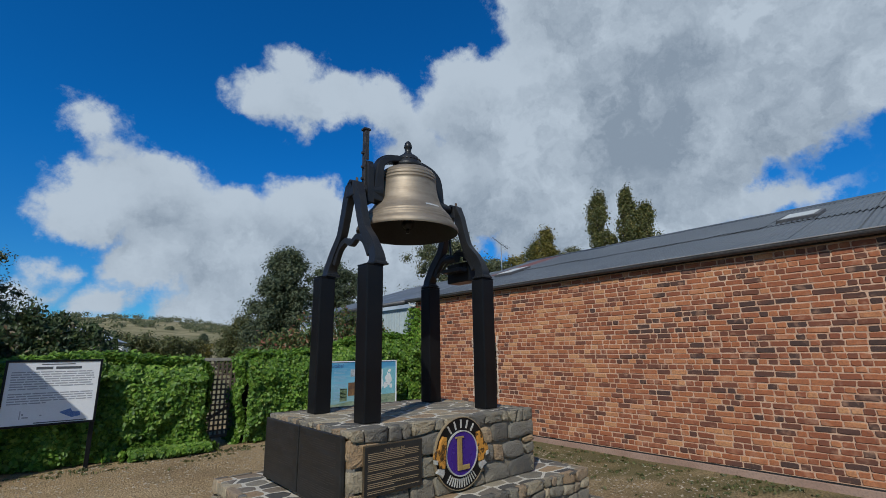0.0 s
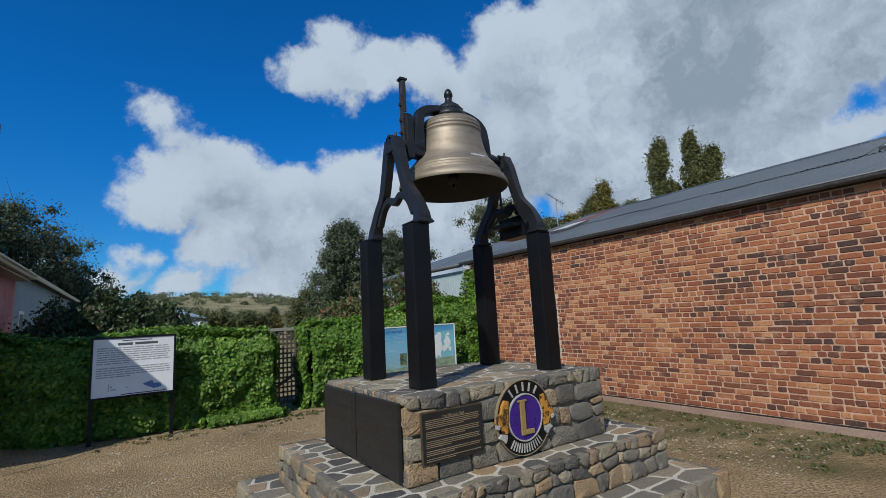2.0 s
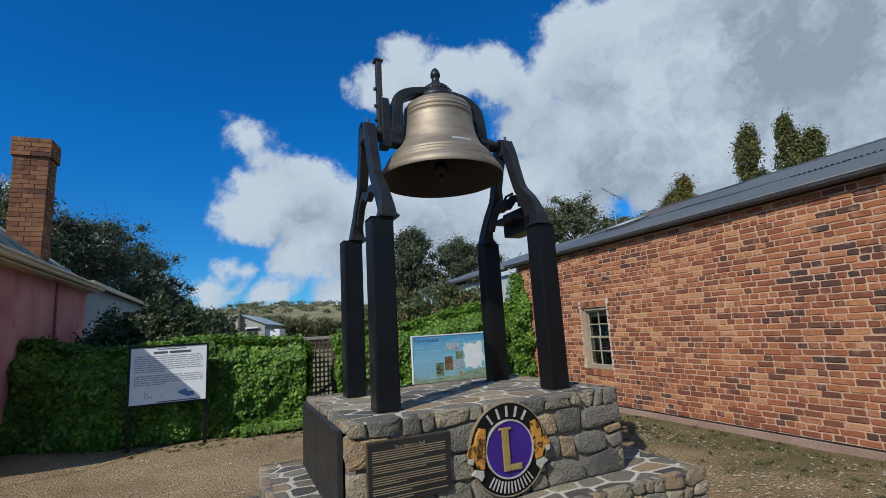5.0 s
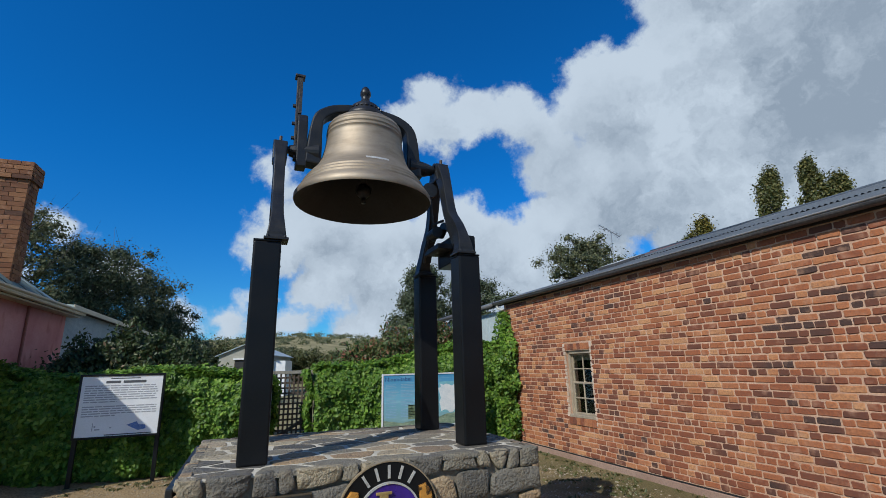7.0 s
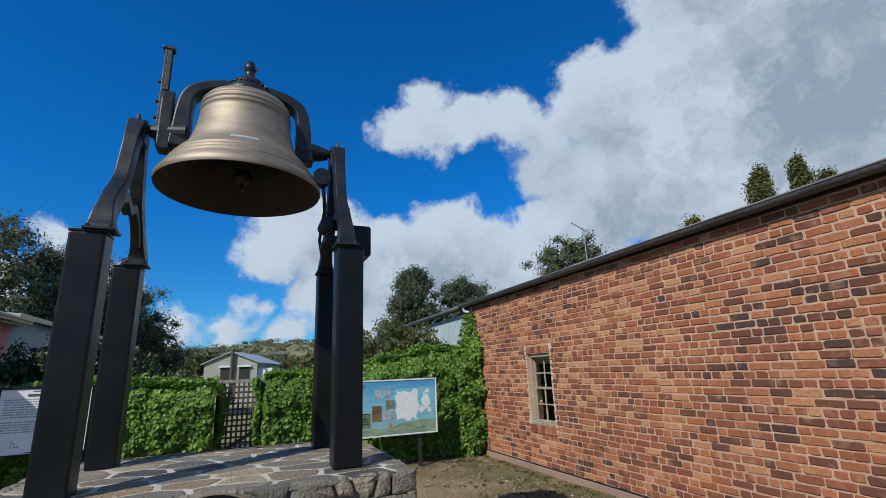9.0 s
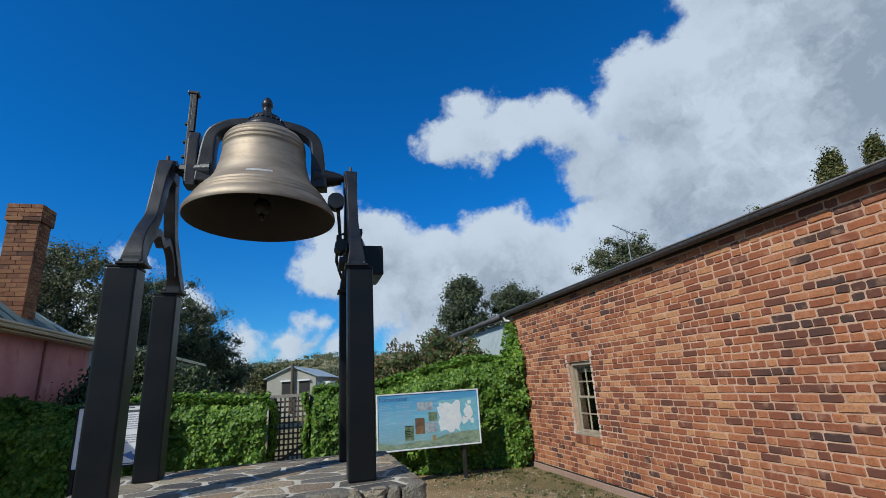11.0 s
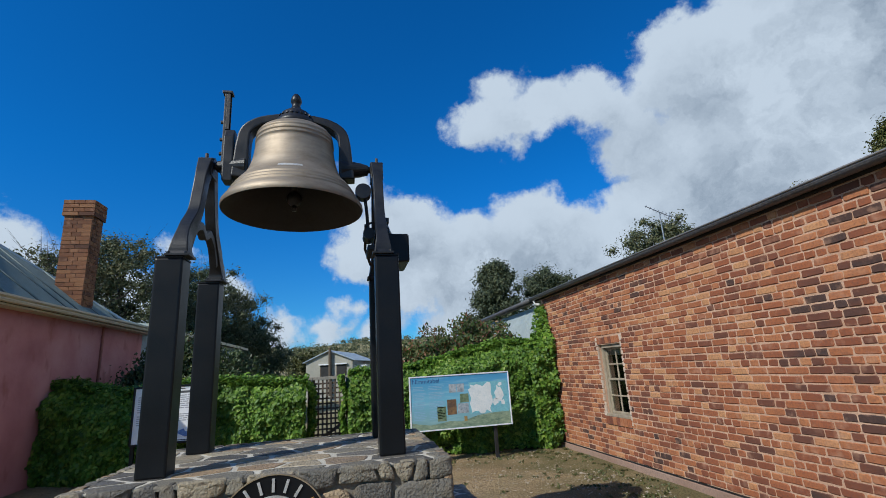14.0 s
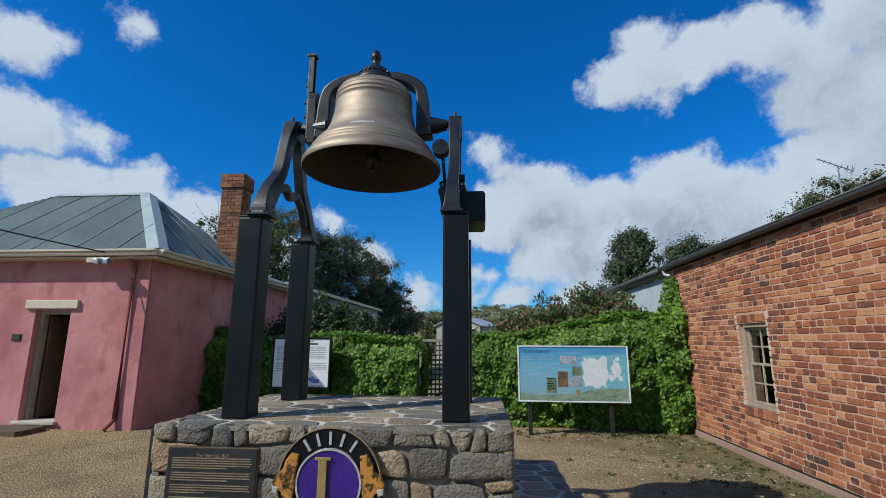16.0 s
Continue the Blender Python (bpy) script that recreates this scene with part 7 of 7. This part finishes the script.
def build_trees():
    x, y = at_bearing(3.2, 0.3, 18.2, 48)
    build_tree("conifer", "tall dense dark evergreen tree", x, y, 12.2, 7.4, "cone", 1, M_DARKLEAF, 0.22, 22000, 0.1)
    x, y = at_bearing(3.2, 0.3, 24.8, 50)
    build_tree("conifer", "broad dark evergreen tree beyond the shed", x, y, 10.8, 7.4, "round", 2, M_DARKLEAF, 0.21, 11000, 0.15)
    for az, dist, top, w, s, m in ((59.3, 62, 22.8, 3.5, 3, M_POPLAR), (63.0, 62, 23.0, 3.2, 4, M_POPLAR), (64.9, 63, 20.6, 3.4, 5, M_POPLAR), (61.2, 64, 17.2, 2.2, 6, M_POPLAR)):
        x, y = at_bearing(0.6, 0.1, az, dist)
        build_tree("poplar", "tall slender poplar turning yellow-green", x, y, top, w, "spire", s, m, 0.26, 7000, 0.08)
    for az, dist, top, w, s, m, kd in ((53.2, 56, 16.6, 3.2, 7, M_YELLOW, "spire"), (51.6, 57, 14.9, 2.4, 8, M_POPLAR, "spire"), (49.3, 58, 13.8, 5.0, 9, M_YELLOW, "round"), (47.2, 55, 12.8, 5.5, 10, M_GUM, "round"), (56.3, 60, 14.8, 6.0, 11, M_GUM, "round")):
        x, y = at_bearing(0.6, 0.1, az, dist)
        build_tree("autumn_tree" if m is M_YELLOW else "gum_tree", "leafy tree turning yellow beyond the roof" if m is M_YELLOW else "olive green tree beyond the roof", x, y, top, w, kd, s, m, 0.22, 6000, 0.15)
    x, y = at_bearing(2.0, 0.4, 39.9, 40)
    build_tree("gum_tree", "open-crowned gum tree with thin grey-green foliage", x, y, 11.9, 6.8, "round", 12, M_GUM, 0.19, 7000, 0.25)
    # trees behind the cottage
    for az, dist, top, w, s, m, bare in ((-22.5, 27, 8.6, 6.0, 13, M_GUM, 0.25), (-16.5, 28.5, 7.8, 6.2, 14, M_DARKLEAF, 0.2), (-13.2, 30, 6.7, 6.0, 28, M_GUM, 0.4), (-10.5, 31, 4.9, 5.0, 15, M_DARKLEAF, 0.3), (-27.5, 26, 7.6, 5.5, 16, M_GUM, 0.9), (-31.0, 30, 7.4, 5.0, 17, M_WILLOW, 0.0)):
        x, y = at_bearing(2.6, 0.4, az, dist)
        build_tree("cottage_tree", "half-bare autumn tree behind the cottage" if bare > 0.5 else "bushy dark green tree behind the cottage", x, y, top, w, "round", s, m, 0.115, 10000, 0.12, bare)
    # valley trees
    x, y = at_bearing(0, 0, 17.2, 60)
    build_tree("willow", "rounded pale green willow in the valley", x, y, 5.8, 6.0, "droop", 18, M_WILLOW, 0.22, 6000, 0.1)
    x, y = at_bearing(0, 0, 13.6, 85)
    build_tree("pine", "small dark pine standing in the paddock", x, y, 5.2, 2.6, "cone", 19, M_DARKLEAF, 0.22, 2500, 0.1)
    for az, dist, top, w, s, m in ((9.5, 75, 3.2, 7.0, 20, M_WILLOW), (6.0, 78, 3.4, 8.0, 21, M_WILLOW), (11.8, 80, 3.0, 5.0, 22, M_YELLOW), (1.5, 75, 3.8, 9.0, 23, M_GUM), (-3.5, 70, 4.2, 7.0, 24, M_WILLOW), (-8.0, 60, 4.6, 7.0, 25, M_GUM), (3.0, 90, 5.0, 7.0, 26, M_DARKLEAF), (22, 70, 4.5, 8.0, 27, M_GUM)):
        x, y = at_bearing(1.5, 0.2, az, dist)
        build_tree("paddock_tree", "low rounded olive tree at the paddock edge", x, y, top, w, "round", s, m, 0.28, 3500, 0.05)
    # wooded skyline: far scrub that nobody could count
    rng = np.random.default_rng(77)
    cs, ns = [], []
    for _ in range(520):
        az = rng.uniform(-22, 40)
        d = rng.uniform(430, 660)
        x, y = at_bearing(0, 0, az, d)
        r = rng.uniform(2.0, 5.0)
        z = ground_height(x, y)
        k = 60
        p = rng.normal(0, 1, (k, 3)) * np.array([r, r, r * 0.5]) * 0.6
        cs.append(p + np.array([x, y, z + r * 0.5]))
        ns.append(rng.normal(0, 1, (k, 3)) + np.array([0, -1, 0.6]))
    cs, ns = np.concatenate(cs), np.concatenate(ns)
    ob = new("far_scrub", leaf_mesh("far_scrub", cs, ns, rng.uniform(0.8, 1.6, len(cs)), M_GUM, rng, 1.1))
    tagged(ob, "distant scrubby trees along the hill skyline", "woods", kind="stuff")


build_trees()


def build_far_house():
    h = thing("far_house", "distant pale house with a light blue iron roof and tall flue", "house")
    cx, cy = 1.55, 42.0
    zb = ground_height(cx, cy) - 0.1
    w, d, eave, peak = 4.0, 9.0, 2.78, 3.60
    ca, sa = math.cos(radians(-14)), math.sin(radians(-14))

    def at(u, v, z):
        return (cx + u * ca - v * sa, cy + u * sa + v * ca, z)

    def slab(u0, u1, v0, v1, z0, z1):
        return prism(bmesh.new(), [(u0, v0), (u1, v0), (u1, v1), (u0, v1)], lambda a, b, t: at(a, b, z0 + t), z1 - z0)

    part("body", slab(-w / 2, w / 2, 0, d, zb, eave), M_STUCCO, h)
    part("gable", prism(bmesh.new(), [(-w / 2, eave), (w / 2, eave), (0, peak)], lambda u, z, t: at(u, t, z), d), M_STUCCO, h)
    for s in (-1, 1):
        e = s * (w / 2 + 0.25)
        part("roof", prism(bmesh.new(), [(0, peak + 0.08), (e, eave - 0.03), (e, eave - 0.09), (0, peak + 0.01)], lambda u, z, t: at(u, t - 0.2, z), d + 0.4), M_ROOF_BLUE, h)
    for u in (-0.35, 1.05):
        win = part("window", slab(u - 0.42, u + 0.42, -0.05, 0.0, 1.35, 2.42), M_TIMBER, h)
        part("pane", slab(u - 0.36, u + 0.36, -0.07, -0.051, 1.4, 2.36), M_DARK, win)
        part("hood", slab(u - 0.5, u + 0.5, -0.22, 0.0, 2.44, 2.54), M_WHITE, h, "white window hood")
    win = part("side_window", slab(-w / 2 - 0.05, -w / 2, 0.6, 1.8, 1.5, 2.4), M_WHITE, h)
    part("pane", slab(-w / 2 - 0.07, -w / 2 - 0.051, 0.75, 1.65, 1.6, 2.3), M_DARK, win)
    part("flue", cyl(bmesh.new(), at(0.12, -0.2, zb + 0.5), at(0.12, -0.2, peak + 0.25), 0.13, seg=10), M_TIMBER, h, "dark tall flue before the gable")
    part("porch", slab(w / 2, w / 2 + 1.1, 0.4, 3.5, zb, 2.3), M_WHITE, h, "low white side porch")


build_far_house()


# ---- loose gravel ----
def build_pebbles():
    rng = np.random.default_rng(9)
    verts, faces = [], []
    base = np.array([(1, 0, 0), (-1, 0, 0), (0, 1, 0), (0, -1, 0), (0, 0, 1)], float)
    tri = [(0, 2, 4), (2, 1, 4), (1, 3, 4), (3, 0, 4)]
    n = 0
    while n < 11000:
        x, y = rng.uniform(-0.3, 6.9), rng.uniform(2.2, 9.2)
        if TX0 - 0.03 < x < TX1 + 0.03 and TY0 - 0.03 < y < TY1 + 0.03:
            continue
        s = 0.005 + 0.016 * rng.random() ** 4
        a = rng.random() * 6.28
        q = base * np.array([s * rng.uniform(0.8, 1.6), s, s * 0.7])
        c, sn = math.cos(a), math.sin(a)
        k = len(verts)
        for v in q:
            verts.append((x + v[0] * c - v[1] * sn, y + v[0] * sn + v[1] * c, v[2] - 0.001))
        faces += [tuple(k + i for i in t) for t in tri]
        n += 1
    ob = new("gravel", from_arrays("gravel", verts, faces, M_PEBBLE))
    tagged(ob, "loose small pebbles scattered over the yard", "gravel", kind="stuff")
    # thin grass tufts near the brick wall and hedge foot
    cs, ns = [], []
    for _ in range(420):
        if rng.random() < 0.6:
            x, y = 7.05 - abs(rng.normal(0, 0.8)), rng.uniform(0.5, 9.0)
        else:
            x, y = rng.uniform(-0.3, 6.6), 9.1 - abs(rng.normal(0, 0.35))
        if TX0 < x < TX1 and TY0 < y < TY1:
            continue
        for _ in range(7):
            cs.append((x + rng.normal(0, 0.03), y + rng.normal(0, 0.03), 0.012))
            ns.append((rng.normal(), rng.normal(), 0.8))
    ob = new("thin_grass", leaf_mesh("thin_grass", cs, ns, rng.uniform(0.012, 0.03, len(cs)), M_WILLOW, rng, 2.2))
    tagged(ob, "thin short grass and weeds along the wall foot", "grass", kind="stuff")


build_pebbles()


# ---- bricks of the store wall ----
def lay_bricks():
    wall = bpy.data.objects["wall_east"]
    rng = random.Random(12)
    meshes = {"s": [brick_mesh(LONG, rng) for _ in range(14)], "h": [brick_mesh(HEAD, rng) for _ in range(10)]}
    rows_v, rows_f = [], []
    count = 0
    for y, z, kind, ln in brick_layout(rng):
        depth = rng.uniform(-0.003, 0.004)
        tilt = rng.uniform(-0.012, 0.012)
        dz = 0.004 * math.sin(y * 1.7 + z * 3.0) + rng.uniform(-0.0025, 0.0025)
        full = LONG if kind == "s" else HEAD
        if 4.75 < y < 6.25 and abs(ln / full - 1) < 0.1 and count < 300:
            ob = new("brick", rng.choice(meshes[kind]))
            ob.parent = wall
            ob.location = (WX + depth, y, z + dz)
            ob.rotation_euler = (tilt, 0, 0)
            ob.scale = (1.0, ln / full, 1.0)
            count += 1
        else:
            k = len(rows_v)
            pts, faces = brick_shape(ln, rng, COURSE - JOINT)
            rows_v += [(WX + depth + px, y + py, z + dz + pz + py * tilt) for px, py, pz in pts]
            rows_f += [tuple(k + i for i in fc) for fc in faces]
    ob = new("brick_courses", from_arrays("brick_courses", rows_v, rows_f, M_BRICKS))
    ob.parent = wall
    tagged(ob, "", kind="stuff")


lay_bricks()
